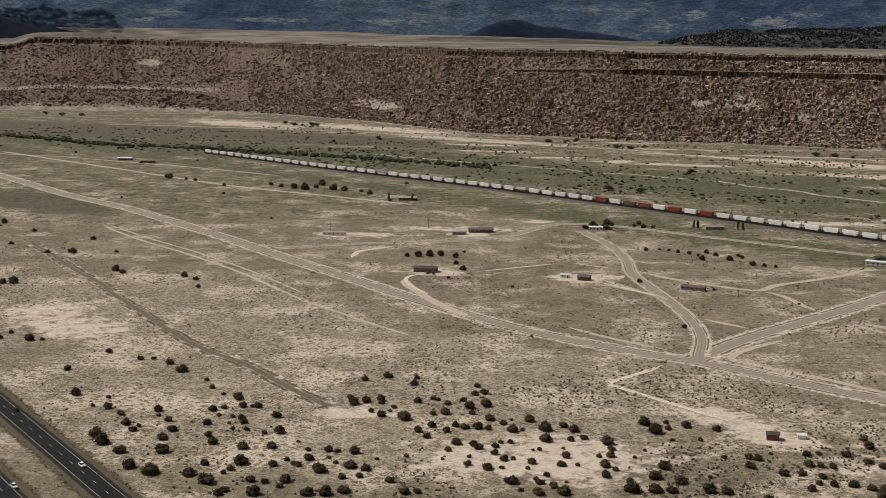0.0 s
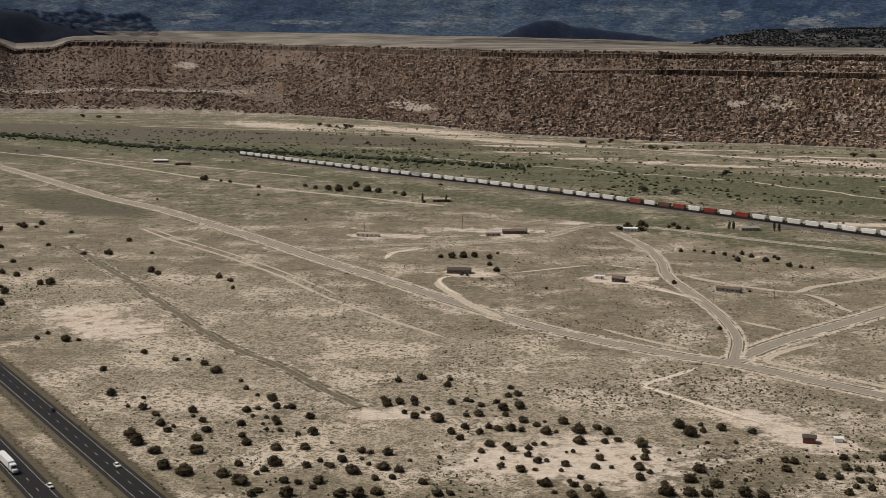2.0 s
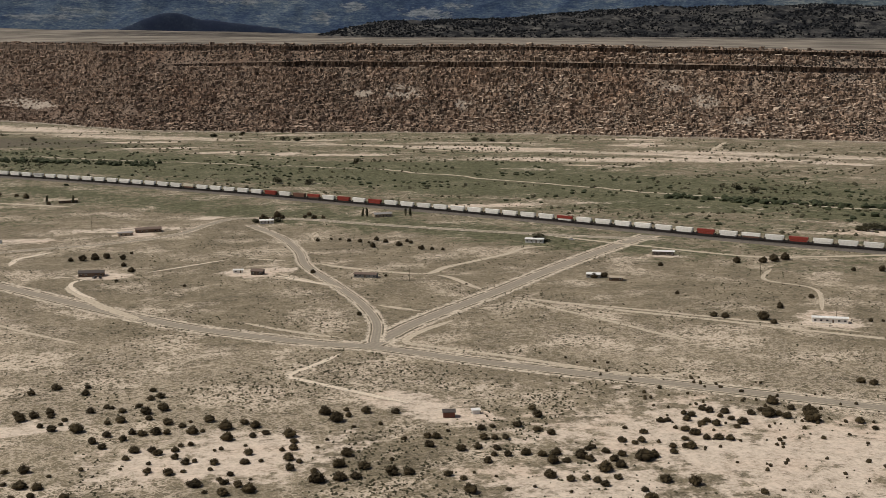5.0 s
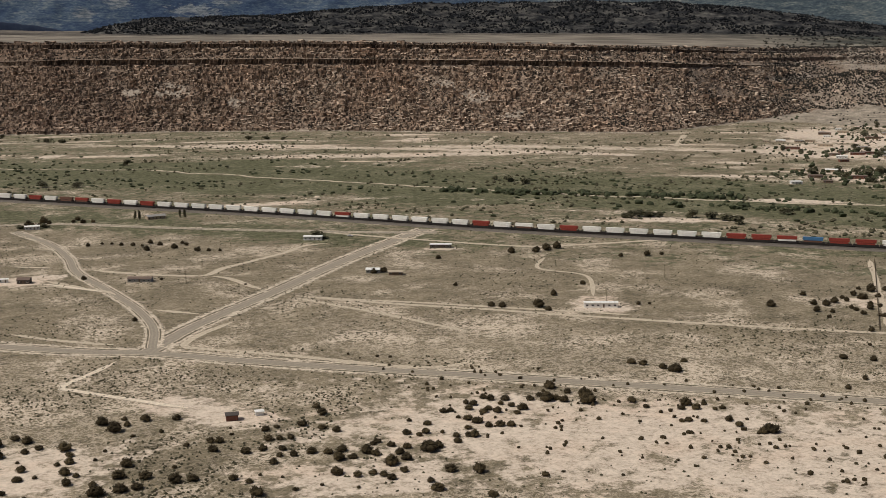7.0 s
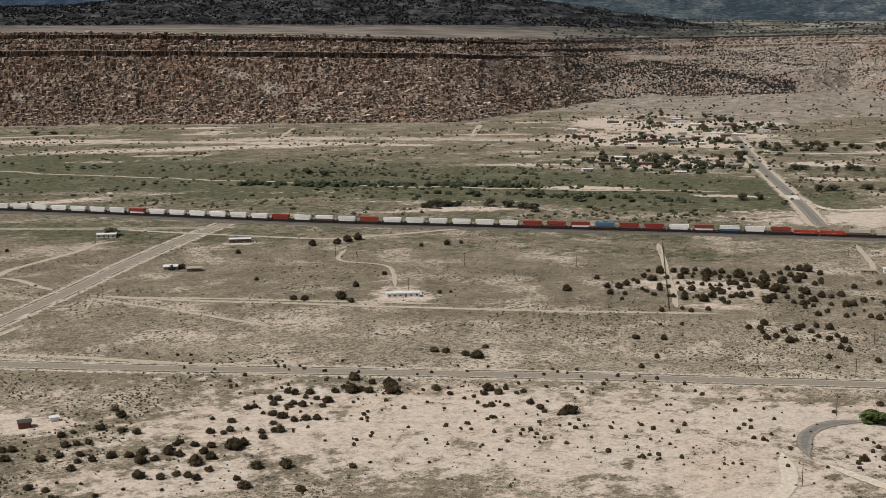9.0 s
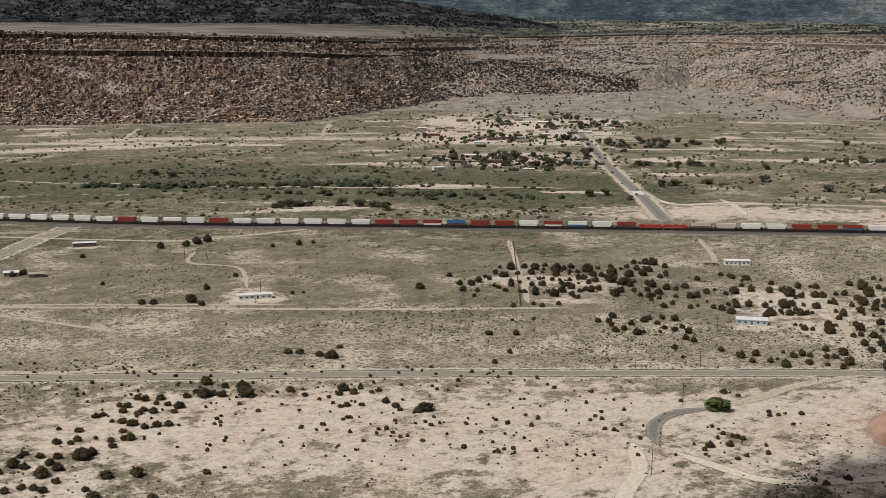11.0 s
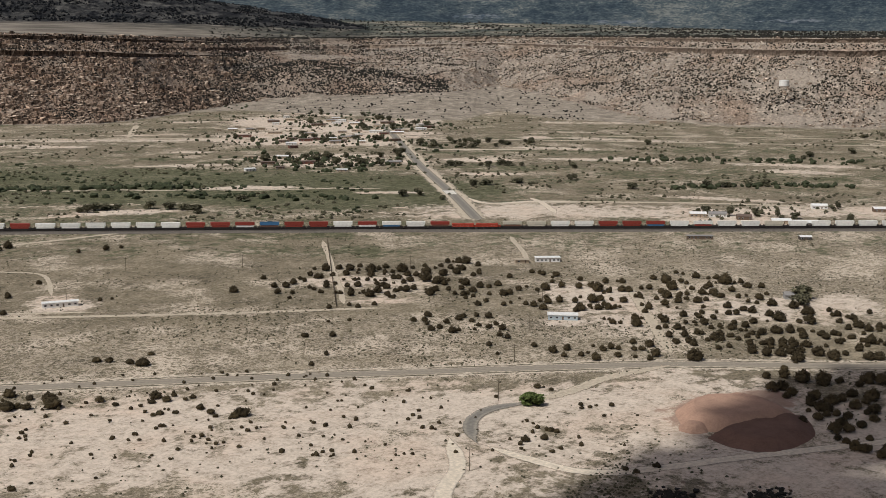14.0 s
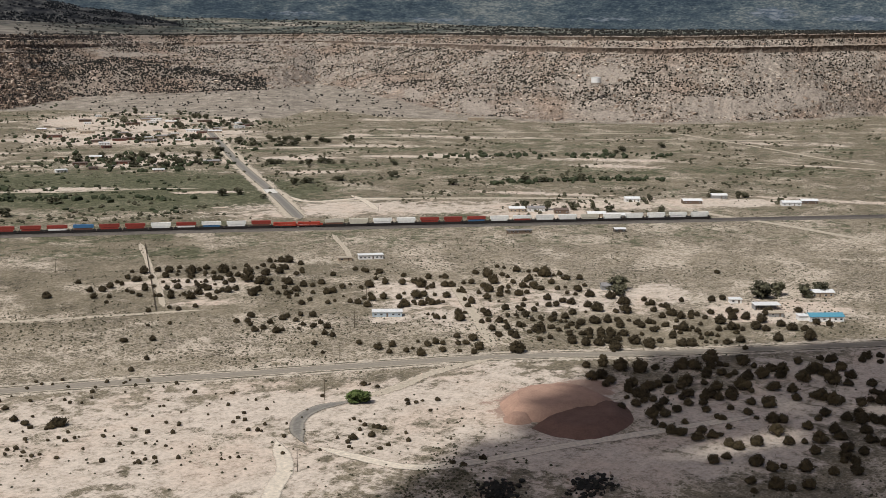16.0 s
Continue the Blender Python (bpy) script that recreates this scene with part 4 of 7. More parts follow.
def polar(h, d, e):
    """Heading in degrees, distance, and height seen at that many degrees above the eye."""
    return (d * math.sin(radians(h)), d * math.cos(radians(h)), 170 + d * math.tan(radians(e)))


hill = ridge("wooded_hill", [polar(h, 4050, e) for h, e in ((4.5, -0.9), (8.6, -0.25), (10.5, 0.22), (12.5, 0.55), (15.6, 0.66), (19, 0.78), (23.5, 1.08),
                    (30, 1.15), (36, 1.08), (39, 0.85), (42.4, 0.33), (45, -0.05), (47.5, -0.5), (50, -1.0))], 560, HILL, "dark wooded hill standing on the mesa", "hill", 10, 3)[0]
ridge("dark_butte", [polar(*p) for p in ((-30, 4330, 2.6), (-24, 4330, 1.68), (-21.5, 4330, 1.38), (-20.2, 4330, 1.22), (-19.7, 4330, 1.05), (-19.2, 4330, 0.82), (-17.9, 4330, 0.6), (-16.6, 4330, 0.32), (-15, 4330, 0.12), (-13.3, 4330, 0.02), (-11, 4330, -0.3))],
                          150, BUTTE, "wooded butte with cloud shade put into its dark colour", "hill", 7, 8, 130)
# added ridge that stands in for a cloud shadow on the far slopes
ridge("cloud_shadow_ridge", [polar(*p) for p in ((-0.5, 4400, -0.3), (1.0, 4400, 0.35), (2.0, 4400, 0.72), (2.8, 4400, 1.0), (3.6, 4400, 0.98), (4.6, 4400, 0.72), (6.2, 4400, 0.5), (8.2, 4400, 0.26), (10, 4400, -0.3))],
      90, SPUR, "added ridge, shaped and coloured as a cloud shadow on the mountains", "mountain", 6, 5, 150)
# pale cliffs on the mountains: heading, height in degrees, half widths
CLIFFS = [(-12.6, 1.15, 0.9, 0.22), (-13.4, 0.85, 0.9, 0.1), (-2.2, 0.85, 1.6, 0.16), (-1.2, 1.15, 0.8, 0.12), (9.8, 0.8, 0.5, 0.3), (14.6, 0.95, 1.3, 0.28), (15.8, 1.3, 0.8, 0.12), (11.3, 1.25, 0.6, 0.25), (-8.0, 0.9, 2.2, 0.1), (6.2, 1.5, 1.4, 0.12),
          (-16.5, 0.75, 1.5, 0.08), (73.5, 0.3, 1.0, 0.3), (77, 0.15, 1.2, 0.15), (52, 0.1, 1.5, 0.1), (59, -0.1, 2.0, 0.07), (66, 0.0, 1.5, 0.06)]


def build_mountains():
    heads, rows = np.arange(-32, 90.01, 0.16), 44
    V, zone = [], []
    for h in heads:
        e0 = np.interp(h, TABLE_H, TABLE_E) - 0.05
        for j in range(rows):
            s = j / (rows - 1)
            d = 4470 + 440 * s
            x, y = d * math.sin(radians(h)), d * math.cos(radians(h))
            spur = noise.ridged_multi_fractal(Vector((h / 3.1, s * 1.3, 2)), 0.9, 2.0, 5, 1.0, 2.0) - 1.0
            fine = noise.fractal(Vector((h / 0.8, s * 5, 6)), 0.8, 2.0, 4)
            e = e0 + (2.9 - e0) * (0.75 * s + 0.25 * s * s) + (spur * 0.17 + fine * 0.09) * min(1, s * 5)
            V.append((x, y, 170 + d * math.tan(radians(e))))
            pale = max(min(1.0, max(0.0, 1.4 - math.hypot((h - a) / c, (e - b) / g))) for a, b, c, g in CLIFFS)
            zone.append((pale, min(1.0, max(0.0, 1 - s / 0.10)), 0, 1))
    F = [(i * rows + j, i * rows + j + 1, (i + 1) * rows + j + 1, (i + 1) * rows + j) for i in range(len(heads) - 1) for j in range(rows - 1)]
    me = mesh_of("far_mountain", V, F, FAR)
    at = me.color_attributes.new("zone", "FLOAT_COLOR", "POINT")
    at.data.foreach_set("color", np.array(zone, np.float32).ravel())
    ob = tagged(part("far_mountain", me), "far wooded mountains with pale cliffs and haze in their blue colour", "mountain", kind="structure")
    for p in me.polygons:
        p.use_smooth = True
    return ob


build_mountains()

P, S = [], []
faces = hill.data.polygons
for k in rng.integers(0, len(faces), 30000):   # trees on the near face
    if k % 25 > 13:
        continue
    q = [hill.data.vertices[i].co for i in faces[int(k)].vertices]
    u, v = rng.random(), rng.random()
    c = q[0].lerp(q[1], u).lerp(q[3].lerp(q[2], u), v)
    if noise.noise(Vector((c.x / 70, c.y / 200, c.z / 14))) > rng.uniform(0.05, 0.3):
        continue
    r = rng.uniform(2.0, 4.8)
    P.append((c.x, c.y, c.z + r * 0.3))
    S.append((r, r, r * 0.9))
lumps("hill_woods", P, S, HILL_TREES, "dark pinyon and juniper woods on the hill", "woods", 0.35, 4, None, (OCTA_V, OCTA_F))


# ---- railway ----
RAIL = [(-800, 2330), (-620, 2130), (-455, 1956), (-319, 1812), (-140, 1625), (8, 1482), (132, 1352), (235, 1236), (325, 1135), (396, 1050), (501, 920), (600, 815), (717, 692), (842, 555), (980, 402), (1134, 230), (1330, 10)]
rail_line = spline(RAIL, 2.0)
rail_len = np.concatenate([[0], np.cumsum(np.hypot(*np.diff(rail_line[:, :2], axis=0).T))])
railway = thing("railway", Matrix.Identity(4), "double railway track on a dark ballast bank", "railway", kind="structure")


def swept(name, section, mat, parent, every=5):
    """Sweeps a section of (offset, height) along the railway."""
    l = rail_line[::every]
    s = sides(l)
    k = len(section)
    V = [(p[0] + q[0] * o, p[1] + q[1] * o, h) for p, q in zip(l, s) for o, h in section]
    F = [(i * k + j + 1, i * k + j, (i + 1) * k + j, (i + 1) * k + j + 1) for i in range(len(l) - 1) for j in range(k - 1)]
    return part(name, mesh_of(name, V, F, mat), None, parent)


swept("ballast_bank", [(-6.5, -0.2), (-4.2, 1.0), (7.5, 1.0), (10.5, -0.2)], BALLAST, railway)
for off in (-0.72, 0.72, 4.2, 5.64):
    swept("rail", [(off - 0.08, 1.0), (off - 0.08, 1.18), (off + 0.08, 1.18), (off + 0.08, 1.0)], STEEL, railway)


def on_rail(s):
    p = [np.interp(s, rail_len, rail_line[:, k]) for k in (0, 1)]
    q = [np.interp(s + 4, rail_len, rail_line[:, k]) for k in (0, 1)]
    return p[0], p[1], math.degrees(math.atan2(q[1] - p[1], q[0] - p[0]))


PAINTS = {"w": ("white", (0.84, 0.83, 0.78)), "r": ("red", (0.27, 0.05, 0.036)), "m": ("maroon", (0.17, 0.05, 0.04)), "b": ("blue", (0.06, 0.16, 0.30)),
          "n": ("brown", (0.16, 0.085, 0.06)), "c": ("cream", (0.58, 0.54, 0.44)), "g": ("grey", (0.42, 0.42, 0.41))}
PAINT_MATS = {k: plain(v[0] + "_container_paint", v[1], 0.55, 0, 0.2, 2.5, 0.08) for k, v in PAINTS.items()}
CHASSIS = plain("grimy_chassis", (0.035, 0.03, 0.028), 0.8, 0.2, 0.4, 1)


def ribbed_box(L, W, z0, z1, ribs):
    """A container: a box with upright corrugations along its sides, corner posts and a top rail."""
    bm = bmesh.new()
    box(bm, -L / 2, L / 2, -W / 2 + 0.05, W / 2 - 0.05, z0 + 0.02, z1 - 0.02)
    for i in range(ribs):
        x = -L / 2 + (i + 0.5) * L / ribs
        for sgn in (-1, 1):
            y = sgn * (W / 2 - 0.03)
            box(bm, x - L / ribs * 0.28, x + L / ribs * 0.28, min(y, y - sgn * 0.04), max(y, y - sgn * 0.04), z0 + 0.18, z1 - 0.18)
    for sx in (-1, 1):
        for sy in (-1, 1):
            box(bm, sx * (L / 2 - 0.08) - 0.09, sx * (L / 2 - 0.08) + 0.09, sy * (W / 2 - 0.07) - 0.08, sy * (W / 2 - 0.07) + 0.08, z0, z1)
    for z in (z0 + 0.08, z1 - 0.08):
        for sy in (-1, 1):
            box(bm, -L / 2, L / 2, sy * (W / 2 - 0.05) - 0.06, sy * (W / 2 - 0.05) + 0.06, z - 0.08, z + 0.08)
    me = bpy.data.meshes.new("container")
    bm.to_mesh(me)
    bm.free()
    return me


CONT_L = 15.4
UPPER, LOWER = ribbed_box(CONT_L, 2.6, 3.60, 6.10, 20), ribbed_box(CONT_L - 1.8, 2.6, 0.85, 3.40, 18)


def coloured(me, key, store={}):
    k = (me.name, key)
    if k not in store:
        store[k] = me.copy()
        store[k].materials.clear()
        store[k].materials.append(PAINT_MATS[key])
    return store[k]


def wagon_meshes():
    a = bmesh.new()
    box(a, -9.7, 9.7, -0.3, 0.3, 0.75, 1.15)
    for sy in (-1, 1):
        box(a, -8.0, 8.0, sy * 1.42 - 0.06, sy * 1.42 + 0.06, 0.35, 2.15)
    # end platforms, made tall and dark to stand in for shade between containers
    for sx in (-1, 1):
        box(a, sx * 8.75 - 0.9, sx * 8.75 + 0.9, -1.35, 1.35, 0.7, 2.3)
        box(a, sx * 8.3 - 0.12, sx * 8.3 + 0.12, -1.3, 1.3, 2.3, 3.3)
    well = bpy.data.meshes.new("well")
    a.to_mesh(well)
    a.free()
    well.materials.append(CHASSIS)
    b = bmesh.new()
    for sx in (-0.85, 0.85):
        for sy in (-0.72, 0.72):
            tube(b, (sx, sy - 0.07, 0.45), (sx, sy + 0.07, 0.45), 0.45, 0.45, 12)
    for sy in (-0.95, 0.95):
        box(b, -1.3, 1.3, sy - 0.1, sy + 0.1, 0.3, 0.75)
    bogie = bpy.data.meshes.new("bogie")
    b.to_mesh(bogie)
    b.free()
    bogie.materials.append(CHASSIS)
    return well, bogie


WELL, BOGIE = wagon_meshes()


def container_wagon(s, upper, lower):
    x, y, a = on_rail(s)
    names = PAINTS[upper][0] if upper == lower else PAINTS[upper][0] + " over " + PAINTS[lower][0]
    ob = thing("container_wagon", pose(x, y, 1.18, 0, 0, a), "railway well wagon with stacked " + names + " containers" if upper != "-" else "empty railway well wagon",
               "railway wagon", "wagons of the freight train")
    part("well", WELL, None, ob)
    for sx in (-8.9, 8.9):
        part("bogie", BOGIE, None, ob).location.x = sx
    part("upper_container", coloured(UPPER, upper), None, ob, PAINTS[upper][0] + " container")
    part("lower_container", coloured(LOWER, lower), None, ob, PAINTS[lower][0] + " container")
    return ob


LOCO_RED = plain("locomotive_red", (0.40, 0.06, 0.035), 0.5, 0, 0.2, 2)


def locomotive(s):
    x, y, a = on_rail(s)
    ob = thing("locomotive", pose(x, y, 1.18, 0, 0, a), "red diesel freight locomotive within the train", "locomotive", "locomotives of the freight train")
    part("frame", boxes((-10.6, 10.6, -1.45, 1.45, 1.0, 1.45), bevel=0.05), CHASSIS, ob)
    part("hood", boxes((-10.0, 5.6, -0.95, 0.95, 1.45, 4.4), bevel=0.12), LOCO_RED, ob)
    part("cab", boxes((5.7, 8.0, -1.5, 1.5, 1.45, 4.6), bevel=0.15), LOCO_RED, ob)
    part("nose", boxes((8.0, 10.2, -0.9, 0.9, 1.45, 3.2), bevel=0.2), LOCO_RED, ob)
    part("radiator", boxes((-9.8, -6.2, -1.3, 1.3, 3.6, 4.55), bevel=0.08), LOCO_RED, ob)
    part("exhaust", boxes((-1.0, 0.4, -0.4, 0.4, 4.4, 4.8)), CHASSIS, ob)
    part("fuel_tank", boxes((-3.4, 3.4, -1.35, 1.35, 0.25, 1.0), bevel=0.1), CHASSIS, ob)
    for sy in (-1.48, 1.48):
        part("handrail", boxes((-10.2, 5.4, sy - 0.03, sy + 0.03, 2.4, 2.46)), TRIM_WHITE, ob)
    for sx in (-6.6, 6.6):
        b = bmesh.new()
        for k in (-1.6, 0, 1.6):
            for sy in (-0.72, 0.72):
                tube(b, (sx + k, sy - 0.07, 0.5), (sx + k, sy + 0.07, 0.5), 0.5, 0.5, 12)
        box(b, sx - 2.4, sx + 2.4, 0.9, 1.1, 0.35, 0.85)
        box(b, sx - 2.4, sx + 2.4, -1.1, -0.9, 0.35, 0.85)
        part("bogie", b, CHASSIS, ob)


TRIM_WHITE = plain("handrail_white", (0.7, 0.7, 0.68), 0.6, 0, 0.1, 1)
PITCH = 19.7
# the train from its head: upper and lower container of each wagon
TRAIN = ("ww " * 20 + "gw " + "ww " * 11 + "cn " + "ww " * 5 + "rr ww nn rn ww rr ww rr " + "ww " * 10 + "rw " + "ww " * 6 + "rr ww wn ww rr " + "ww " * 6
         + "rr rr rw bn rr rr ww rw wb ww rn LL LL cn cc ww ww rr rr rb " + "ww wr ww ww cc ww ww ww ww ww").split()
HEAD = 655.0
for i, c in enumerate(TRAIN):
    if c == "LL":
        locomotive(HEAD + i * PITCH)
    else:
        container_wagon(HEAD + i * PITCH, c[0], c[1])


# ---- junipers ----
def juniper_meshes(seed):
    """Crown of leafy tufts round a few lobes, and a forked trunk; about 1 m in radius, 1.6 m high."""
    r = np.random.default_rng(seed)
    lobes = [(0.5 * math.cos(k * 0.9 + seed) * r.uniform(0.7, 1.1), 0.5 * math.sin(k * 0.9 + seed) * r.uniform(0.7, 1.1), r.uniform(0.32, 0.7), r.uniform(0.42, 0.58)) for k in range(7)]
    lobes += [(r.uniform(-0.3, 0.3), r.uniform(-0.3, 0.3), r.uniform(0.75, 1.05), r.uniform(0.4, 0.52)) for _ in range(3)]
    V, F = [], []
    for x, y, z, q in lobes:
        v = ICO_V * (1 + r.uniform(-0.22, 0.18, (len(ICO_V), 1))) * q * 0.88 + np.array([x, y, z])
        v[:, 2] = np.maximum(v[:, 2], 0.06)
        F += (ICO_F + len(V)).tolist()
        V += v.tolist()
    for k in range(420):
        x, y, z, q = lobes[r.integers(0, 10)]
        d = r.normal(0, 1, 3)
        d /= np.linalg.norm(d)
        c = np.array([x, y, z]) + d * q * r.uniform(0.85, 1.05)
        if c[2] < 0.08:
            continue
        a, b = r.normal(0, 1, 3), r.normal(0, 1, 3)
        a *= 0.13 / np.linalg.norm(a)
        b *= 0.13 / np.linalg.norm(b)
        i = len(V)
        V += [(c - a).tolist(), (c + b).tolist(), (c + a + d * 0.1).tolist()]
        F.append((i, i + 1, i + 2))
    crown = mesh_of("crown", V, F, JUNIPER)
    t = bmesh.new()
    tube(t, (0, 0, -0.1), (0.03, 0, 0.45), 0.1, 0.07, 6)
    for k in range(3):
        g = k * 2.1 + seed
        tube(t, (0.03, 0, 0.4), (0.4 * math.cos(g), 0.4 * math.sin(g), 0.9), 0.055, 0.025, 5)
    trunk = bpy.data.meshes.new("trunk")
    t.to_mesh(trunk)
    t.free()
    trunk.materials.append(BARK)
    return crown, trunk


JUNIPERS = [juniper_meshes(k) for k in range(6)]


def juniper(x, y, r, label="dark green juniper bush on sandy ground", k=None):
    k = int(abs(x * 7 + y * 13)) % 6 if k is None else k
    ob = thing("juniper", Matrix.LocRotScale((x, y, 0), Euler((0, 0, x * 3.7 + y)), (r, r, r * (0.68 + 0.28 * ((int(x) * 7 + int(y)) % 5) / 5))), label, "juniper", "junipers on the range")
    part("crown", JUNIPERS[k][0], None, ob)
    part("trunk", JUNIPERS[k][1], None, ob)
    return ob


def grove(name, spots, label, size=1.12):
    """Many junipers as one mesh, crowns and trunks together."""
    V, F = [], []
    r = np.random.default_rng(len(spots))
    base = [(np.array([v.co[:] for v in c.vertices]), [tuple(p.vertices) for p in c.polygons]) for c, t in JUNIPERS]
    for x, y, w in spots:
        v, f = base[r.integers(0, 6)]
        a = r.uniform(0, 6.28)
        m = np.array([[math.cos(a), -math.sin(a), 0], [math.sin(a), math.cos(a), 0], [0, 0, r.uniform(0.85, 1.1)]]) * w * size
        n = len(V)
        V += (v @ m.T + np.array([x, y, 0])).tolist()
        F += [tuple(i + n for i in q) for q in f]
    tagged(part(name, mesh_of(name, V, F, JUNIPER)), label, "junipers", kind="stuff")


# ---- junipers, patch by patch: x, y, half width ----
HIGHWAY_EDGE_A = [(-238.0, 685.1, 3.1), (-230.8, 685.7, 1.7), (-254.0, 701.4, 1.7), (-185.2, 658.1, 2.3), (-164.5, 644.2, 2.2), (-157.7, 645.2, 1.6), (-146.8, 635.6, 2.5), (-137.7, 620.9, 3.6), (-197.1, 622.1, 2.2), (-179.5, 576.4, 2.9), (-162.2, 571.2, 1.4), (-165.9, 557.1, 1.4), (-158.0, 554.5, 2.5), (-149.5, 544.8, 2.2), (-133.7, 550.8, 2.4), (-131.7, 543.1, 1.3), (-121.2, 603.7, 1.5), (-115.7, 589.6, 1.7), (-108.2, 578.7, 1.4), (-99.9, 571.6, 3.0), (-108.8, 552.5, 2.4), (-103.8, 555.7, 1.6), (-95.7, 559.0, 2.2), (-91.1, 558.6, 1.4), (-88.4, 558.4, 2.2), (-104.3, 544.8, 1.3), (-97.6, 542.4, 1.3), (-92.9, 538.9, 2.1), (-97.6, 532.9, 1.0), (-91.1, 533.9, 2.1), (-94.7, 525.0, 1.3), (-88.5, 523.7, 1.5), (-77.6, 543.0, 2.4)]
HIGHWAY_EDGE_B = [(-73.3, 520.3, 2.8), (-79.8, 519.2, 1.5), (-125.7, 536.2, 2.1), (-143.4, 530.0, 2.4), (-136.8, 526.9, 1.3), (-138.1, 521.2, 2.3), (-120.9, 521.9, 2.6), (-107.3, 531.9, 2.3), (-103.8, 514.9, 2.0), (-152.7, 513.6, 3.3), (-147.0, 503.5, 3.8), (-122.7, 510.3, 2.8), (-100.0, 504.7, 2.5), (-74.2, 500.2, 2.4), (-136.4, 492.4, 3.2), (-128.0, 474.1, 3.3), (-118.9, 493.1, 3.4), (-86.0, 498.8, 2.9), (-98.3, 478.2, 2.1), (-83.6, 479.4, 3.3), (-86.7, 472.4, 2.1), (-88.9, 467.9, 1.4), (-118.0, 467.2, 4.2), (-102.3, 465.5, 3.0), (-93.7, 457.5, 3.9), (-70.4, 477.6, 2.1), (-65.5, 484.0, 1.4), (-62.1, 479.5, 1.6), (-76.7, 459.3, 2.3), (-70.8, 457.9, 1.8), (-63.0, 459.4, 2.7), (-73.5, 445.4, 3.1), (-86.9, 444.4, 2.2)]
HIGHWAY_EDGE_C = [(-84.8, 448.5, 2.0), (-64.4, 453.1, 1.8)]
for x, y, r in HIGHWAY_EDGE_A + HIGHWAY_EDGE_B + HIGHWAY_EDGE_C:
    juniper(x, y, r, 'dark juniper bush on the sandy highway edge')
SAND_FLAT_A = [(-41.2, 606.9, 2.0), (-29.7, 613.3, 2.9), (-14.9, 610.8, 1.7), (-16.0, 599.6, 2.3), (-46.3, 574.5, 1.9), (-43.9, 565.0, 3.0), (-38.3, 568.7, 2.7), (-31.4, 571.6, 2.5), (-30.8, 566.5, 1.9), (-34.9, 552.5, 1.6), (-29.8, 546.2, 2.4), (-24.6, 559.1, 1.6), (-26.2, 553.5, 1.3), (-13.4, 569.1, 2.2), (-19.3, 541.5, 3.6), (-6.1, 573.9, 1.9), (-3.9, 572.6, 1.4), (0.7, 565.9, 2.2), (8.3, 571.5, 1.9), (11.1, 560.4, 2.9), (12.2, 550.7, 1.8), (-6.2, 549.2, 1.8), (-0.4, 551.1, 2.9), (-6.5, 530.9, 2.3), (-12.4, 523.4, 2.3), (-8.5, 515.4, 2.0), (0.1, 524.4, 2.0), (4.2, 531.9, 2.0), (8.4, 529.1, 2.5), (14.0, 529.4, 2.8), (18.7, 528.0, 1.8), (19.8, 542.1, 2.9), (15.7, 596.4, 2.0)]
SAND_FLAT_B = [(14.0, 582.5, 2.2), (18.8, 584.8, 2.5), (18.9, 563.4, 3.0), (4.4, 507.2, 2.7), (0.8, 498.2, 1.7), (11.7, 506.1, 2.0), (13.5, 501.3, 2.4), (23.5, 509.1, 1.5), (20.8, 503.4, 1.9), (20.2, 494.6, 1.9), (25.7, 535.8, 2.1), (29.8, 541.1, 1.0), (38.0, 541.0, 2.9), (29.4, 525.1, 2.8), (33.8, 526.5, 1.3), (43.9, 527.7, 3.6), (52.7, 532.7, 2.3), (56.9, 526.7, 2.8), (43.0, 512.3, 3.0), (54.1, 513.4, 2.0), (60.0, 515.9, 2.0), (27.6, 509.2, 1.5), (36.7, 499.4, 1.0), (39.4, 500.4, 1.2), (49.8, 502.0, 1.0), (49.8, 491.3, 2.2), (47.2, 481.0, 2.3), (53.6, 481.0, 1.2), (35.1, 483.3, 2.1), (33.0, 476.4, 1.2), (40.1, 468.4, 1.6), (35.3, 463.6, 1.4), (36.8, 459.7, 2.0)]
SAND_FLAT_C = [(41.7, 455.7, 2.2), (47.1, 461.0, 0.9), (25.5, 460.2, 3.1), (28.7, 451.6, 1.3), (35.2, 447.9, 2.6), (45.0, 448.4, 2.9), (-49.7, 496.4, 2.2), (-45.8, 495.4, 1.7), (-38.3, 494.2, 2.6), (-48.6, 487.1, 1.2), (-45.2, 481.2, 1.4), (-38.9, 476.5, 3.0), (-32.3, 473.5, 2.3), (-28.7, 486.3, 1.2), (-16.6, 490.2, 1.2), (-56.7, 485.0, 2.4), (-60.3, 477.7, 1.9), (-50.9, 471.2, 3.5), (-63.6, 507.7, 1.0), (-58.3, 497.0, 1.5), (-22.1, 460.2, 2.2), (-41.3, 463.9, 2.0), (-34.5, 465.2, 1.8), (-53.2, 446.0, 3.1), (-46.3, 446.0, 2.9), (-39.2, 448.6, 2.9), (-16.0, 447.6, 2.4), (-11.2, 448.5, 1.8), (8.6, 481.0, 1.9), (9.5, 490.2, 1.2), (16.5, 476.1, 2.3), (-1.6, 486.9, 0.9), (23.9, 487.1, 2.1)]
SAND_FLAT_D = [(27.7, 488.1, 1.4), (22.5, 476.9, 1.4)]
for x, y, r in SAND_FLAT_A + SAND_FLAT_B + SAND_FLAT_C + SAND_FLAT_D:
    juniper(x, y, r, 'dark juniper bush on pale bare sand')
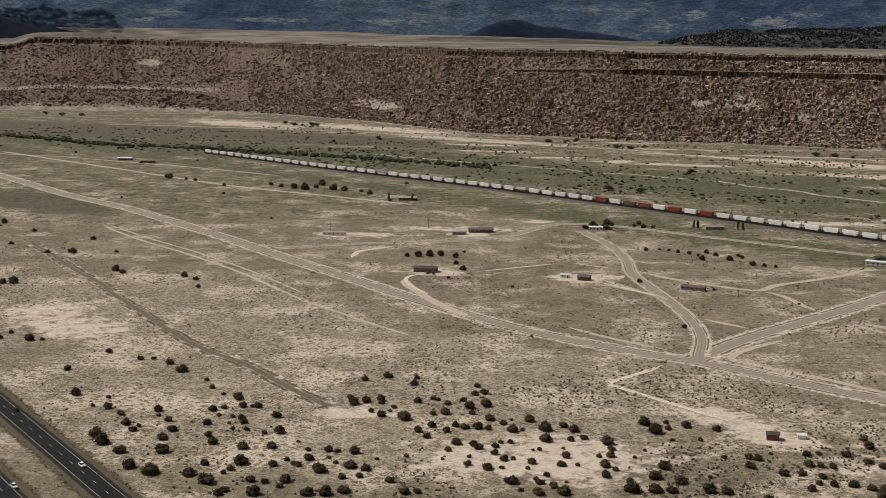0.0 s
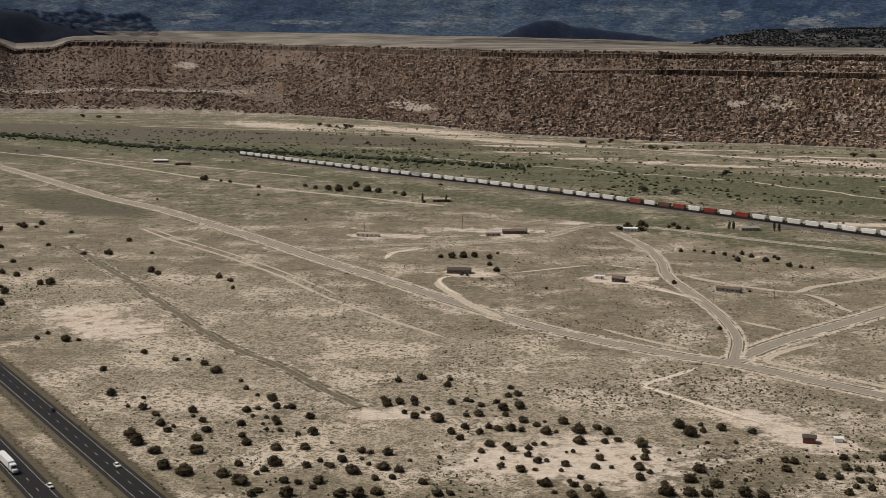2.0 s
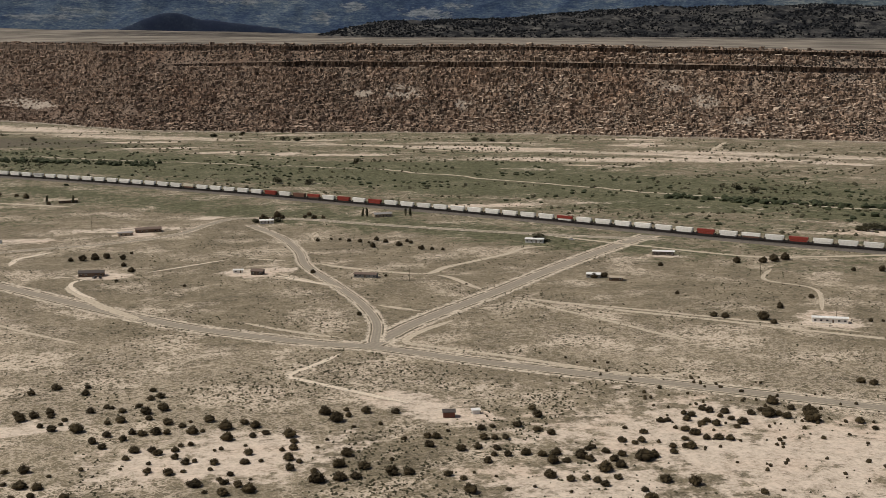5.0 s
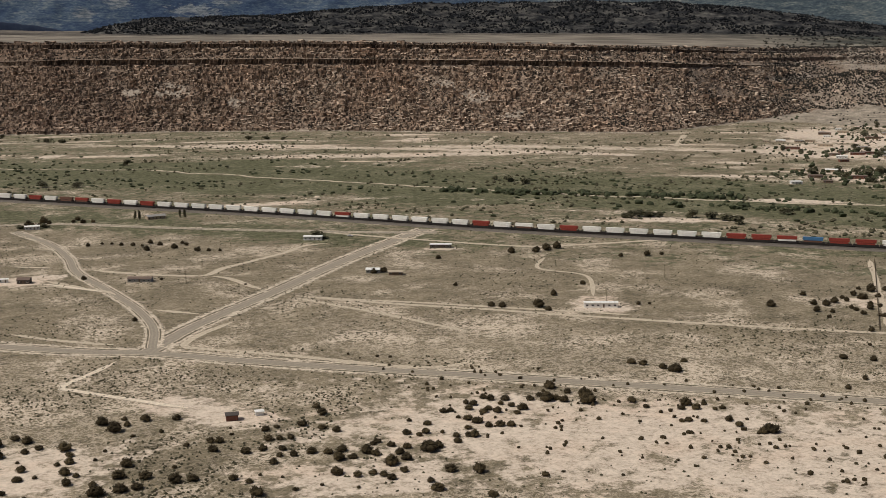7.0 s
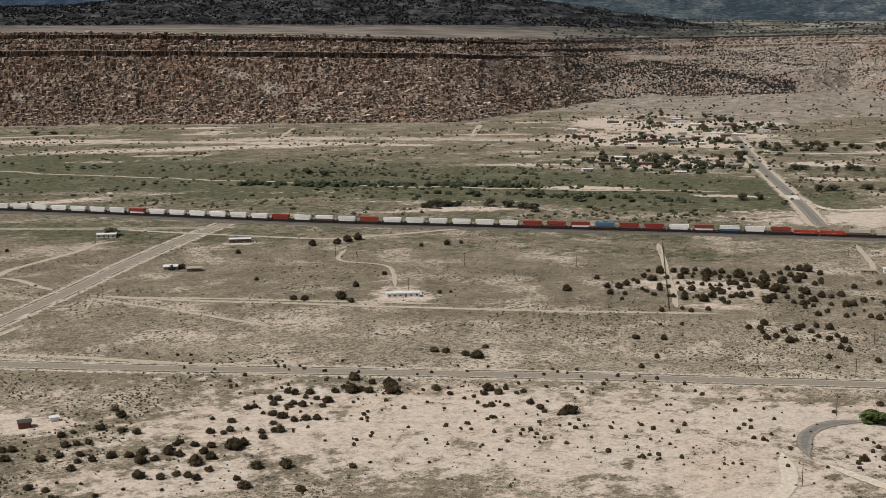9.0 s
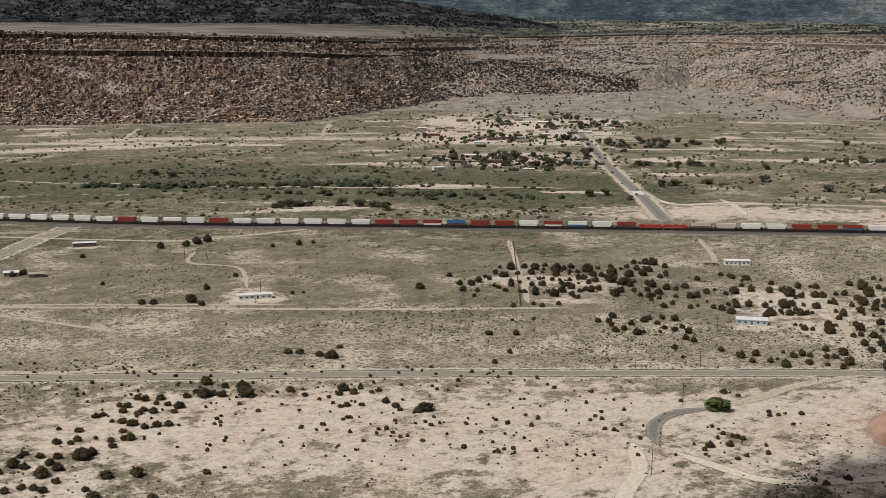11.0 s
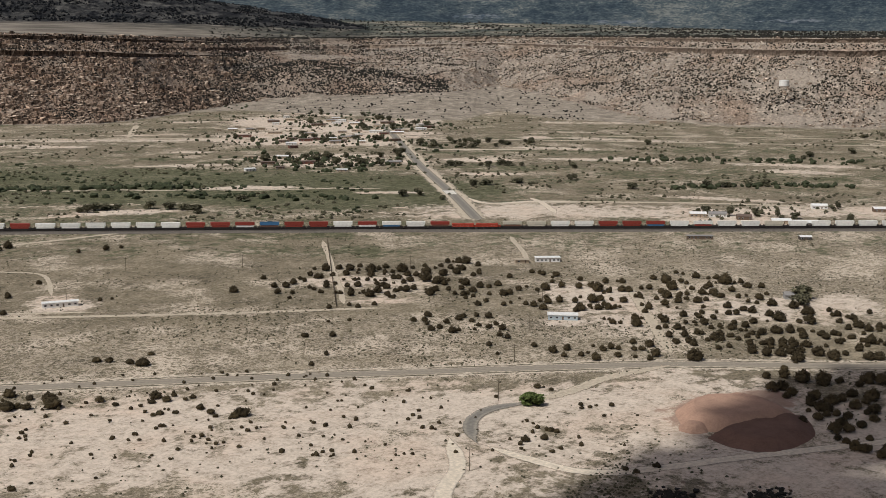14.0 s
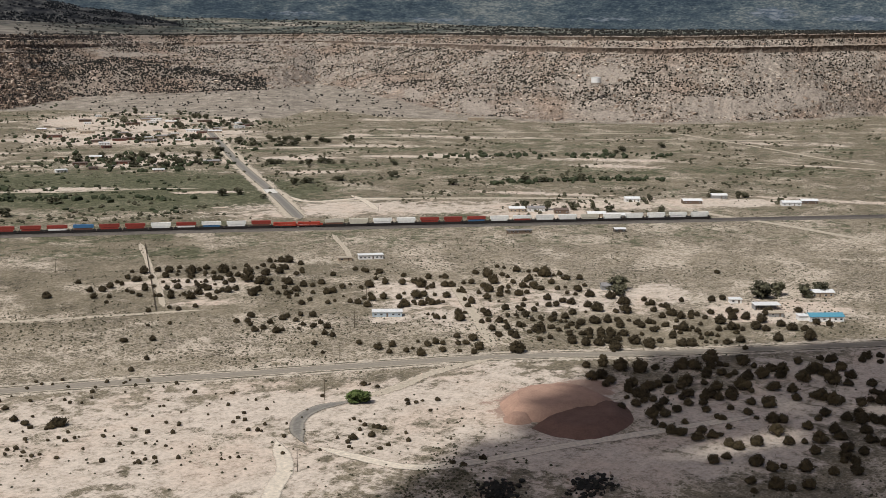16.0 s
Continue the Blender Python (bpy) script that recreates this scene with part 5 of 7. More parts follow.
BY_THE_SHED = [(89.8, 536.9, 3.1), (92.9, 525.1, 3.6), (99.9, 539.4, 1.6), (99.4, 530.5, 1.8), (108.1, 533.8, 2.6), (121.0, 529.9, 2.3), (98.4, 514.2, 1.3), (110.8, 514.6, 1.3), (69.6, 509.5, 3.2), (70.1, 501.1, 2.0), (68.5, 492.6, 2.2), (64.9, 480.3, 2.6), (68.4, 475.7, 1.6), (63.5, 468.2, 2.3), (63.7, 491.9, 1.4), (84.1, 500.1, 1.0), (78.5, 491.3, 1.0), (88.5, 478.5, 2.8), (115.9, 492.0, 1.5), (83.1, 466.9, 3.2), (80.6, 451.9, 3.1), (72.4, 463.0, 1.8), (71.9, 452.0, 3.6), (92.3, 461.9, 3.0), (87.1, 451.7, 2.7), (105.1, 467.9, 1.2), (101.4, 452.2, 2.9), (108.1, 450.9, 2.5), (126.2, 491.9, 2.0), (129.6, 490.1, 2.2), (124.2, 480.5, 2.4), (138.8, 505.9, 0.8), (136.8, 497.2, 1.0)]
for x, y, r in BY_THE_SHED:
    juniper(x, y, r, 'dark juniper bush near the red shed')
BELOW_ROAD_A = [(135.5, 472.0, 2.4), (142.9, 472.7, 2.1), (150.1, 468.7, 1.9), (141.8, 455.1, 2.1), (146.7, 461.9, 1.6), (152.1, 460.1, 1.9), (159.7, 459.8, 2.6), (165.8, 456.4, 2.3), (171.6, 456.6, 2.4), (166.8, 447.4, 3.0), (172.4, 446.8, 2.1), (180.0, 449.7, 3.0), (188.8, 459.9, 1.9), (182.1, 445.6, 2.1), (192.2, 452.8, 2.1), (186.0, 458.0, 1.7), (183.5, 432.6, 3.4), (191.3, 435.2, 2.5), (191.7, 442.9, 2.1), (196.9, 447.2, 2.1), (172.8, 426.3, 2.0), (175.8, 422.0, 2.0), (177.0, 417.5, 2.2), (184.7, 423.0, 2.0), (203.9, 440.7, 4.2), (208.6, 442.4, 2.6), (160.3, 432.1, 2.9), (166.4, 426.1, 2.0), (201.2, 415.1, 2.7), (210.6, 409.1, 2.9), (188.0, 399.3, 3.0), (189.2, 408.1, 1.8), (203.6, 384.3, 2.3)]
BELOW_ROAD_B = [(125.6, 424.8, 3.0), (126.8, 438.7, 1.8), (122.3, 444.6, 2.0), (140.0, 423.0, 1.3), (150.7, 423.1, 0.9), (162.2, 414.5, 0.9), (139.9, 438.1, 0.9), (132.9, 444.4, 0.9), (211.9, 461.3, 2.0), (208.0, 459.7, 1.7), (217.5, 471.6, 2.2), (204.1, 463.9, 2.2), (212.2, 479.7, 1.3), (218.3, 458.2, 1.2), (218.8, 444.7, 2.1), (221.5, 451.1, 1.7), (228.5, 448.1, 2.4), (226.6, 449.5, 1.9), (238.2, 464.2, 3.0), (240.0, 457.1, 2.0), (245.0, 455.8, 2.5), (249.2, 453.4, 2.2), (230.5, 458.3, 1.7), (236.3, 469.9, 2.3), (247.5, 476.1, 2.3), (251.4, 478.6, 2.1), (253.1, 473.2, 2.3), (243.4, 482.7, 2.1), (248.3, 487.9, 2.1), (246.4, 491.6, 1.8), (231.3, 484.2, 2.1), (234.7, 484.2, 1.8), (257.1, 495.1, 1.9)]
BELOW_ROAD_C = [(258.8, 491.6, 2.4), (264.9, 488.4, 2.4), (260.0, 483.3, 1.6), (262.9, 478.2, 1.8), (259.8, 467.4, 1.8), (182.5, 517.2, 2.1), (181.4, 506.8, 2.6), (174.6, 487.6, 2.2), (178.5, 481.3, 2.2), (168.1, 495.5, 2.5), (157.9, 480.8, 1.9), (148.7, 483.3, 2.2), (153.3, 482.1, 1.7), (151.6, 496.0, 2.2), (157.2, 497.7, 1.5)]
for x, y, r in BELOW_ROAD_A + BELOW_ROAD_B + BELOW_ROAD_C:
    juniper(x, y, r, 'dark juniper bush below the earth road')
ROAD_EDGE_A = [(265.3, 472.0, 2.8), (275.3, 482.8, 2.1), (282.4, 486.2, 2.1), (293.3, 495.3, 3.5), (282.1, 478.8, 4.0), (286.8, 478.0, 2.4), (288.0, 473.4, 2.4), (296.8, 484.9, 2.2), (300.2, 474.2, 3.7), (296.6, 466.6, 4.2), (302.0, 480.1, 2.2), (315.2, 458.3, 2.4), (316.3, 448.5, 1.8), (353.2, 514.6, 2.7), (357.2, 509.8, 2.4), (361.9, 499.2, 2.6), (364.3, 492.0, 4.0), (378.8, 504.5, 2.1), (334.8, 443.9, 3.2), (335.3, 436.5, 2.6), (328.9, 439.3, 2.1), (341.9, 439.8, 1.6), (345.8, 431.3, 1.8), (341.6, 431.2, 1.3), (343.3, 395.1, 4.0), (339.3, 395.7, 2.2), (336.1, 407.4, 2.0), (337.2, 415.7, 2.0), (326.6, 419.8, 1.5), (321.4, 423.8, 2.0), (318.3, 424.1, 1.5), (301.0, 444.5, 1.0), (287.7, 443.3, 1.3)]
ROAD_EDGE_B = [(272.0, 448.5, 1.0), (264.2, 441.2, 1.0), (231.3, 393.6, 2.0), (239.6, 393.9, 0.9), (258.2, 380.2, 0.9), (286.8, 384.1, 0.9), (312.1, 409.0, 1.2), (294.9, 402.9, 1.0), (311.6, 389.0, 1.2), (297.7, 381.6, 1.2), (315.8, 365.7, 1.2)]
for x, y, r in ROAD_EDGE_A + ROAD_EDGE_B:
    juniper(x, y, r, 'dark juniper bush beside the earth road')
LANE_BEND = [(435.8, 327.2, 1.3), (460.5, 321.9, 2.1), (462.8, 320.0, 0.8), (461.5, 314.6, 1.3), (451.2, 291.7, 1.3), (447.4, 288.6, 1.3), (450.8, 286.5, 1.3), (455.0, 285.9, 1.0), (459.2, 280.5, 1.5), (396.1, 282.4, 2.1), (413.4, 281.6, 1.7), (413.4, 278.7, 1.4), (403.1, 278.0, 1.9), (392.4, 266.7, 1.4), (394.3, 234.0, 1.5), (394.6, 229.3, 1.5), (404.4, 226.2, 1.8), (444.6, 275.3, 1.0), (454.7, 264.6, 0.8)]
for x, y, r in LANE_BEND:
    juniper(x, y, r, 'low dark shrub near the paved bend')
SHADED_GROVE_A = [(528, 236, 3.8), (552, 241, 3.4), (551, 231, 5.1), (527, 226, 3.2), (529, 216, 3.8), (554, 222, 4.5), (527, 207, 4.3), (518, 212, 2.1), (509, 210, 1.6), (500, 202, 2.8), (507, 201, 2.3), (511, 198, 2.3), (489, 190, 3.7), (494, 186, 3.5), (504, 184, 2.3), (527, 196, 3.7), (515, 183, 2.8), (570, 207, 4.6), (572, 201, 4.6), (544, 195, 4.4), (590, 199, 4.7), (569, 193, 2.8), (569, 186, 3.1), (568, 182, 2.2), (545, 180, 3.5), (527, 180, 2.6), (530, 174, 2.9), (535, 170, 3.5), (574, 181, 2.3), (593, 183, 4.4), (552, 170, 4.9), (576, 168, 4.2), (590, 168, 3.5)]
SHADED_GROVE_B = [(591, 163, 4.0), (559, 157, 3.6), (533, 152, 4.7), (549, 144, 2.7), (560, 149, 3.3), (581, 150, 4.5), (599, 149, 4.6), (556, 135, 4.3), (585, 137, 5.1), (552, 128, 4.8), (610, 139, 3.5), (510, 173, 2.6), (504, 166, 1.8), (503, 163, 2.3), (519, 165, 2.1), (516, 156, 2.6), (512, 151, 1.5), (493, 157, 1.7), (482, 157, 1.7), (512, 144, 4.0), (514, 140, 3.0), (497, 138, 3.9), (511, 129, 3.0), (525, 128, 2.1), (479, 181, 2.2), (474, 175, 3.4), (474, 171, 2.9), (489, 175, 2.0), (471, 163, 3.3), (482, 165, 2.9), (478, 159, 2.9), (472, 150, 2.8), (471, 146, 3.1)]
SHADED_GROVE_C = [(480, 141, 3.8), (487, 130, 2.9), (492, 125, 1.9), (497, 120, 3.9), (505, 114, 3.0), (482, 118, 2.8), (450, 149, 3.2), (457, 146, 2.5), (457, 134, 3.7), (454, 127, 3.4), (459, 124, 1.8), (461, 116, 3.7), (463, 106, 2.7), (478, 106, 1.9), (437, 130, 2.6), (436, 120, 3.9), (438, 115, 2.2), (443, 110, 3.1), (428, 126, 1.7)]
GROVE_WEST_A = [(590, 589, 3.5), (587, 597, 1.6), (581, 574, 2.3), (571, 585, 2.3), (568, 575, 3.0), (570, 574, 2.3), (558, 581, 1.9), (555, 574, 1.9), (545, 574, 2.9), (535, 570, 2.9), (530, 576, 2.5), (519, 561, 2.5), (525, 554, 1.8), (514, 545, 1.7), (543, 557, 1.8), (541, 551, 1.8), (538, 542, 2.1), (552, 551, 2.5), (560, 559, 2.2), (562, 553, 1.8), (543, 534, 1.4), (544, 531, 2.1), (600, 586, 2.7), (588, 568, 2.7), (602, 578, 3.5), (614, 580, 2.3), (597, 566, 1.5), (575, 558, 1.5), (562, 542, 2.2), (579, 552, 1.9), (583, 552, 1.5), (567, 538, 2.9), (545, 523, 2.8)]
GROVE_WEST_B = [(554, 531, 2.1), (552, 522, 1.1), (608, 564, 4.2), (598, 555, 3.0), (584, 545, 1.9), (616, 564, 2.3), (623, 564, 2.7), (611, 554, 1.9), (587, 541, 1.5), (589, 538, 1.1), (591, 536, 1.9), (576, 520, 2.5), (578, 526, 2.9), (579, 532, 2.2), (562, 516, 3.2), (551, 512, 3.5), (560, 506, 2.5), (557, 501, 1.7), (571, 509, 1.8), (600, 536, 2.6), (622, 548, 4.6), (602, 533, 2.6), (594, 522, 2.2), (614, 536, 3.0), (601, 523, 3.0), (634, 549, 1.9), (617, 531, 2.6), (577, 505, 3.2), (584, 505, 2.5), (627, 531, 4.2), (608, 515, 4.1), (608, 505, 4.0), (644, 537, 1.6)]
GROVE_WEST_C = [(651, 538, 2.3), (579, 487, 3.5), (590, 492, 2.5), (631, 519, 3.8), (666, 544, 2.4), (608, 499, 2.9), (597, 487, 2.1), (651, 529, 2.7), (640, 515, 3.4), (671, 538, 3.2), (673, 533, 4.0), (653, 520, 2.7), (620, 495, 2.2), (616, 488, 3.3), (604, 482, 2.2), (591, 470, 2.5), (590, 476, 1.8), (603, 472, 2.8), (592, 463, 1.7), (617, 477, 2.9), (576, 447, 2.4), (671, 521, 2.4), (642, 502, 2.3), (656, 508, 1.9), (525, 505, 1.7), (524, 497, 2.0), (511, 508, 2.0), (487, 485, 1.3), (456, 471, 1.8), (466, 461, 2.1), (437, 437, 1.7), (534, 451, 2.9), (525, 446, 1.9)]
GROVE_WEST_D = [(519, 439, 1.9), (517, 428, 2.2), (511, 429, 2.5), (529, 433, 2.2), (540, 433, 2.6), (546, 434, 2.0), (515, 417, 2.8), (520, 417, 1.6), (541, 424, 1.9), (553, 430, 2.0), (555, 423, 2.6), (536, 415, 1.9), (536, 408, 2.2), (544, 409, 1.9), (538, 400, 2.5), (526, 393, 2.2), (525, 387, 2.1), (527, 411, 1.3), (506, 385, 2.1), (495, 371, 1.2)]
GROVE_MIDDLE_A = [(520, 366, 2.1), (517, 352, 2.6), (526, 349, 2.4), (514, 343, 2.0), (521, 337, 2.0), (527, 337, 1.2), (540, 342, 1.2), (519, 327, 3.2), (537, 334, 2.4), (543, 333, 2.4), (544, 329, 1.8), (532, 322, 2.3), (536, 314, 1.5), (560, 330, 2.4), (548, 322, 1.8), (551, 319, 2.1), (560, 320, 3.0), (546, 308, 3.2), (537, 306, 2.0), (603, 459, 1.8), (608, 452, 2.8), (613, 451, 2.8), (629, 472, 2.9), (620, 472, 2.2), (626, 453, 2.5), (586, 435, 2.0), (593, 435, 1.4), (606, 438, 1.0), (596, 426, 2.0), (596, 420, 2.7), (593, 411, 3.0), (608, 424, 1.7), (636, 454, 1.5)]
GROVE_MIDDLE_B = [(638, 441, 3.6), (659, 450, 1.9), (652, 438, 2.9), (657, 428, 2.9), (677, 440, 2.2), (608, 418, 2.7), (616, 415, 2.8), (678, 460, 3.0), (677, 472, 2.3), (677, 479, 2.3), (606, 393, 3.4), (621, 407, 2.4), (633, 411, 1.4), (657, 414, 4.0), (664, 423, 2.9), (628, 399, 4.1), (635, 398, 2.8), (614, 386, 2.7), (619, 382, 3.0), (640, 393, 1.7), (681, 423, 2.6), (623, 380, 2.0), (627, 379, 1.4), (641, 385, 3.1), (667, 402, 3.3), (669, 398, 2.9), (657, 386, 1.8), (689, 415, 2.6), (639, 371, 1.7), (635, 364, 2.7), (645, 370, 1.4), (595, 370, 1.3), (590, 361, 2.3)]
GROVE_MIDDLE_C = [(594, 348, 3.5), (606, 356, 2.9), (610, 354, 1.6), (684, 392, 2.6), (712, 405, 2.7), (707, 393, 4.5), (693, 381, 4.4), (677, 379, 3.2), (669, 371, 3.6), (660, 373, 2.1), (651, 362, 2.8), (739, 398, 1.6), (735, 386, 3.1), (713, 381, 1.9), (700, 370, 2.2), (680, 368, 2.2), (684, 365, 2.2), (672, 359, 2.1), (662, 359, 2.8), (715, 366, 3.0), (692, 359, 2.9), (670, 350, 3.5), (696, 353, 3.3), (694, 346, 2.2), (731, 363, 5.7), (741, 374, 2.7), (713, 349, 2.9), (740, 356, 2.3), (730, 346, 3.0), (735, 339, 2.6), (698, 337, 2.2), (691, 327, 1.8), (702, 325, 3.2)]
GROVE_MIDDLE_D = [(717, 327, 1.8)]
GROVE_EAST_A = [(669, 330, 3.1), (668, 319, 2.8), (667, 313, 3.1), (692, 312, 3.5), (666, 301, 3.1), (659, 292, 4.4), (694, 299, 3.5), (653, 321, 2.4), (657, 318, 2.4), (632, 339, 2.7), (645, 334, 2.0), (638, 334, 1.7), (613, 341, 3.3), (596, 335, 1.9), (602, 334, 1.6), (618, 330, 1.6), (622, 327, 1.6), (603, 327, 2.6), (585, 322, 2.5), (591, 316, 2.5), (581, 308, 2.5), (576, 313, 2.5), (577, 303, 2.7), (623, 321, 2.9), (616, 313, 1.9), (601, 311, 1.9), (595, 300, 3.4), (605, 302, 2.8), (596, 296, 1.9), (623, 304, 2.9), (634, 308, 2.0), (632, 300, 2.6), (622, 298, 1.6)]
GROVE_EAST_B = [(644, 301, 2.7), (607, 296, 1.9), (603, 290, 1.9), (623, 286, 2.9), (619, 290, 2.2), (614, 284, 1.6), (631, 281, 3.9), (617, 271, 1.6), (637, 276, 3.2), (642, 272, 2.3), (630, 265, 2.9), (610, 262, 3.4), (614, 256, 3.1), (605, 273, 3.1), (610, 268, 2.8), (603, 276, 2.2), (598, 281, 2.5), (584, 273, 3.3), (584, 265, 3.3), (588, 259, 3.6), (596, 257, 3.6), (584, 248, 3.9), (601, 254, 2.7), (586, 287, 2.1), (552, 289, 5.0), (664, 276, 4.0), (684, 286, 4.5), (692, 271, 2.8), (690, 261, 2.7), (699, 279, 2.1), (677, 264, 2.4), (665, 254, 2.3), (673, 250, 3.0)]
GROVE_EAST_C = [(669, 244, 3.0), (680, 242, 2.4), (680, 238, 1.7), (647, 244, 1.9), (642, 260, 2.9), (637, 255, 2.6), (648, 255, 2.6), (632, 246, 2.5), (624, 232, 2.5), (643, 233, 3.8), (649, 230, 1.6), (644, 225, 2.2), (660, 229, 1.6), (676, 232, 2.0), (670, 221, 3.9), (689, 233, 2.4), (698, 225, 2.7), (683, 218, 3.3), (688, 212, 3.0), (661, 205, 1.9), (660, 211, 3.2), (653, 216, 2.2), (641, 216, 1.6), (640, 212, 1.6), (630, 218, 1.9), (624, 213, 1.5), (628, 203, 2.5), (636, 198, 3.1), (602, 245, 4.0), (600, 236, 4.2), (611, 234, 2.1), (611, 222, 3.7), (614, 218, 3.7)]
GROVE_EAST_D = [(669, 200, 3.6), (668, 194, 2.9), (686, 202, 4.0), (706, 204, 4.1), (683, 190, 3.0), (678, 182, 3.6), (681, 176, 2.6), (650, 182, 3.5), (662, 168, 4.1), (723, 191, 2.8), (698, 174, 2.7), (699, 167, 2.7), (722, 244, 2.8), (730, 240, 2.5), (710, 259, 2.1), (805, 269, 2.4)]
LEFT_FIELD = [(-460, 1085, 4.3), (-440, 1074, 5.3), (-436, 1097, 3.3), (-433, 1031, 3.1), (-420, 1116, 3.3), (-410, 1135, 2.8), (-421, 987, 3.0), (-413, 993, 2.5), (-300, 977, 3.3), (-302, 1044, 2.5), (-366, 1086, 2.1), (-391, 962, 2.4), (-372, 866, 2.6), (-354, 890, 2.7), (-351, 850, 3.0), (-324, 818, 2.9), (-353, 825, 2.1), (-339, 880, 2.6), (-313, 781, 2.7), (-311, 850, 2.5), (-304, 851, 3.4), (-245, 901, 3.0), (-190, 881, 2.5), (-179, 868, 2.1), (-172, 841, 1.6), (-238, 684, 2.0), (-256, 689, 1.7), (-376, 937, 2.3)]
HOUSE_ROWS_A = [(-31, 976, 2.7), (-22, 976, 4.1), (-13, 978, 4.1), (-4, 980, 3.6), (8, 973, 3.2), (15, 995, 1.8), (13, 918, 3.4), (8, 942, 2.6), (2, 884, 1.6), (47, 852, 1.6), (167, 1014, 2.4), (179, 1018, 1.9), (192, 1005, 2.4), (200, 999, 2.8), (206, 992, 1.9), (205, 971, 3.2), (215, 1003, 2.8), (220, 991, 2.8), (227, 972, 3.7), (238, 989, 2.4), (239, 980, 2.3), (240, 949, 3.2), (248, 945, 2.3), (256, 941, 1.8), (140, 875, 2.5), (145, 731, 2.1), (186, 1014, 1.9), (138, 1149, 4.3), (147, 1140, 3.7), (157, 1153, 3.2), (178, 1151, 2.7), (185, 1143, 3.2), (235, 803, 1.2)]
HOUSE_ROWS_B = [(188, 848, 1.6)]
FAR_ROWS = [(-342, 1522, 6.4), (-318, 1508, 2.8), (-305, 1498, 3.5), (-261, 1448, 3.4), (-207, 1458, 3.4), (-193, 1442, 4.0), (-176, 1428, 5.3), (-162, 1418, 6.6), (-151, 1434, 4.0), (-147, 1464, 5.4), (-130, 1421, 6.6), (-116, 1410, 5.2), (-96, 1400, 3.2), (-85, 1380, 4.5), (-248, 1371, 2.6), (-168, 1180, 1.7), (-351, 1328, 1.9), (-60, 1321, 3.0), (186, 1145, 2.7), (154, 1162, 4.9), (141, 1146, 3.2), (184, 1163, 3.3), (194, 1142, 2.7), (-421, 1705, 3.2), (-556, 1857, 2.7), (324, 2200, 4.1)]
ROW_7 = [(453, 824, 3.0), (472, 819, 3.1), (483, 822, 4.0), (494, 825, 3.6), (518, 771, 1.7), (537, 764, 2.6), (549, 762, 1.7), (545, 891, 3.9), (554, 875, 2.9), (352, 666, 2.5), (357, 661, 2.5), (377, 651, 3.5), (377, 639, 2.1), (403, 676, 2.2), (438, 697, 1.9), (435, 627, 1.4), (442, 625, 1.1), (328, 800, 2.4), (336, 800, 2.4), (393, 829, 2.1), (405, 680, 1.8), (360, 733, 1.5), (504, 585, 2.9), (543, 600, 1.9)]
grove("juniper_grove", SHADED_GROVE_A + SHADED_GROVE_B + SHADED_GROVE_C, "dark junipers scattered over pale sand", 0.92)
grove("juniper_grove", GROVE_WEST_A + GROVE_WEST_B + GROVE_WEST_C + GROVE_WEST_D, "dark junipers scattered over pale sand", 0.98)
grove("juniper_grove", GROVE_MIDDLE_A + GROVE_MIDDLE_B + GROVE_MIDDLE_C + GROVE_MIDDLE_D, "dark junipers scattered over pale sand", 0.98)
grove("juniper_grove", GROVE_EAST_A + GROVE_EAST_B + GROVE_EAST_C + GROVE_EAST_D, "dark junipers scattered over pale sand", 0.98)
grove("juniper_grove", LEFT_FIELD, "scattered dark junipers and shrubs on dry grass")
grove("juniper_grove", HOUSE_ROWS_A + HOUSE_ROWS_B, "scattered dark junipers and shrubs on dry grass", 0.85)
grove("juniper_grove", FAR_ROWS, "scattered dark junipers and shrubs on dry grass", 0.85)
grove("juniper_grove", ROW_7, "scattered dark junipers and shrubs on dry grass")
more = np.random.default_rng(77)
grove("juniper_grove", [(x + more.normal(0, 8), y + more.normal(0, 8), more.uniform(1.0, 2.3)) for x, y, w in GROVE_WEST_B + GROVE_WEST_C + GROVE_MIDDLE_B + GROVE_MIDDLE_C + GROVE_EAST_A + GROVE_EAST_B + GROVE_EAST_C if more.random() < 0.62], "small dark junipers between the larger ones", 1.0)
grove("juniper_grove", [(x + more.normal(0, 7), y + more.normal(0, 7), more.uniform(1.6, 3.0)) for x, y, w in SHADED_GROVE_A + SHADED_GROVE_B if more.random() < 0.55 and x > 520], "small dark junipers in the shaded grove", 1.0)
grove("juniper_grove", [(x + more.normal(0, 9), y + more.normal(0, 7), more.uniform(1.8, 3.2)) for x, y in ((635, 130), (625, 145), (610, 150), (596, 128), (578, 113), (590, 100), (560, 118), (540, 120), (520, 114), (513, 99), (530, 96), (548, 100), (500, 92), (471, 94), (485, 100)) for k in range(4)], "dark junipers on shaded sand", 1.0)
VILLAGE_HOUSES = [(1516, 1723), (1467, 1634), (1253, 1446), (1194, 1354), (1478, 1456), (1488, 1446), (1372, 1300), (1512, 1363), (1385, 1229), (1214, 1249), (1222, 1199), (1165, 1226), (1264, 1364), (1400, 1514), (1463, 1390), (1232, 1249), (1283, 1233), (1375, 1263), (1445, 1521), (988, 1080), (1044, 1114), (1024, 1052), (1091, 975), (1462, 1248), (1292, 1427), (1406, 1416)]
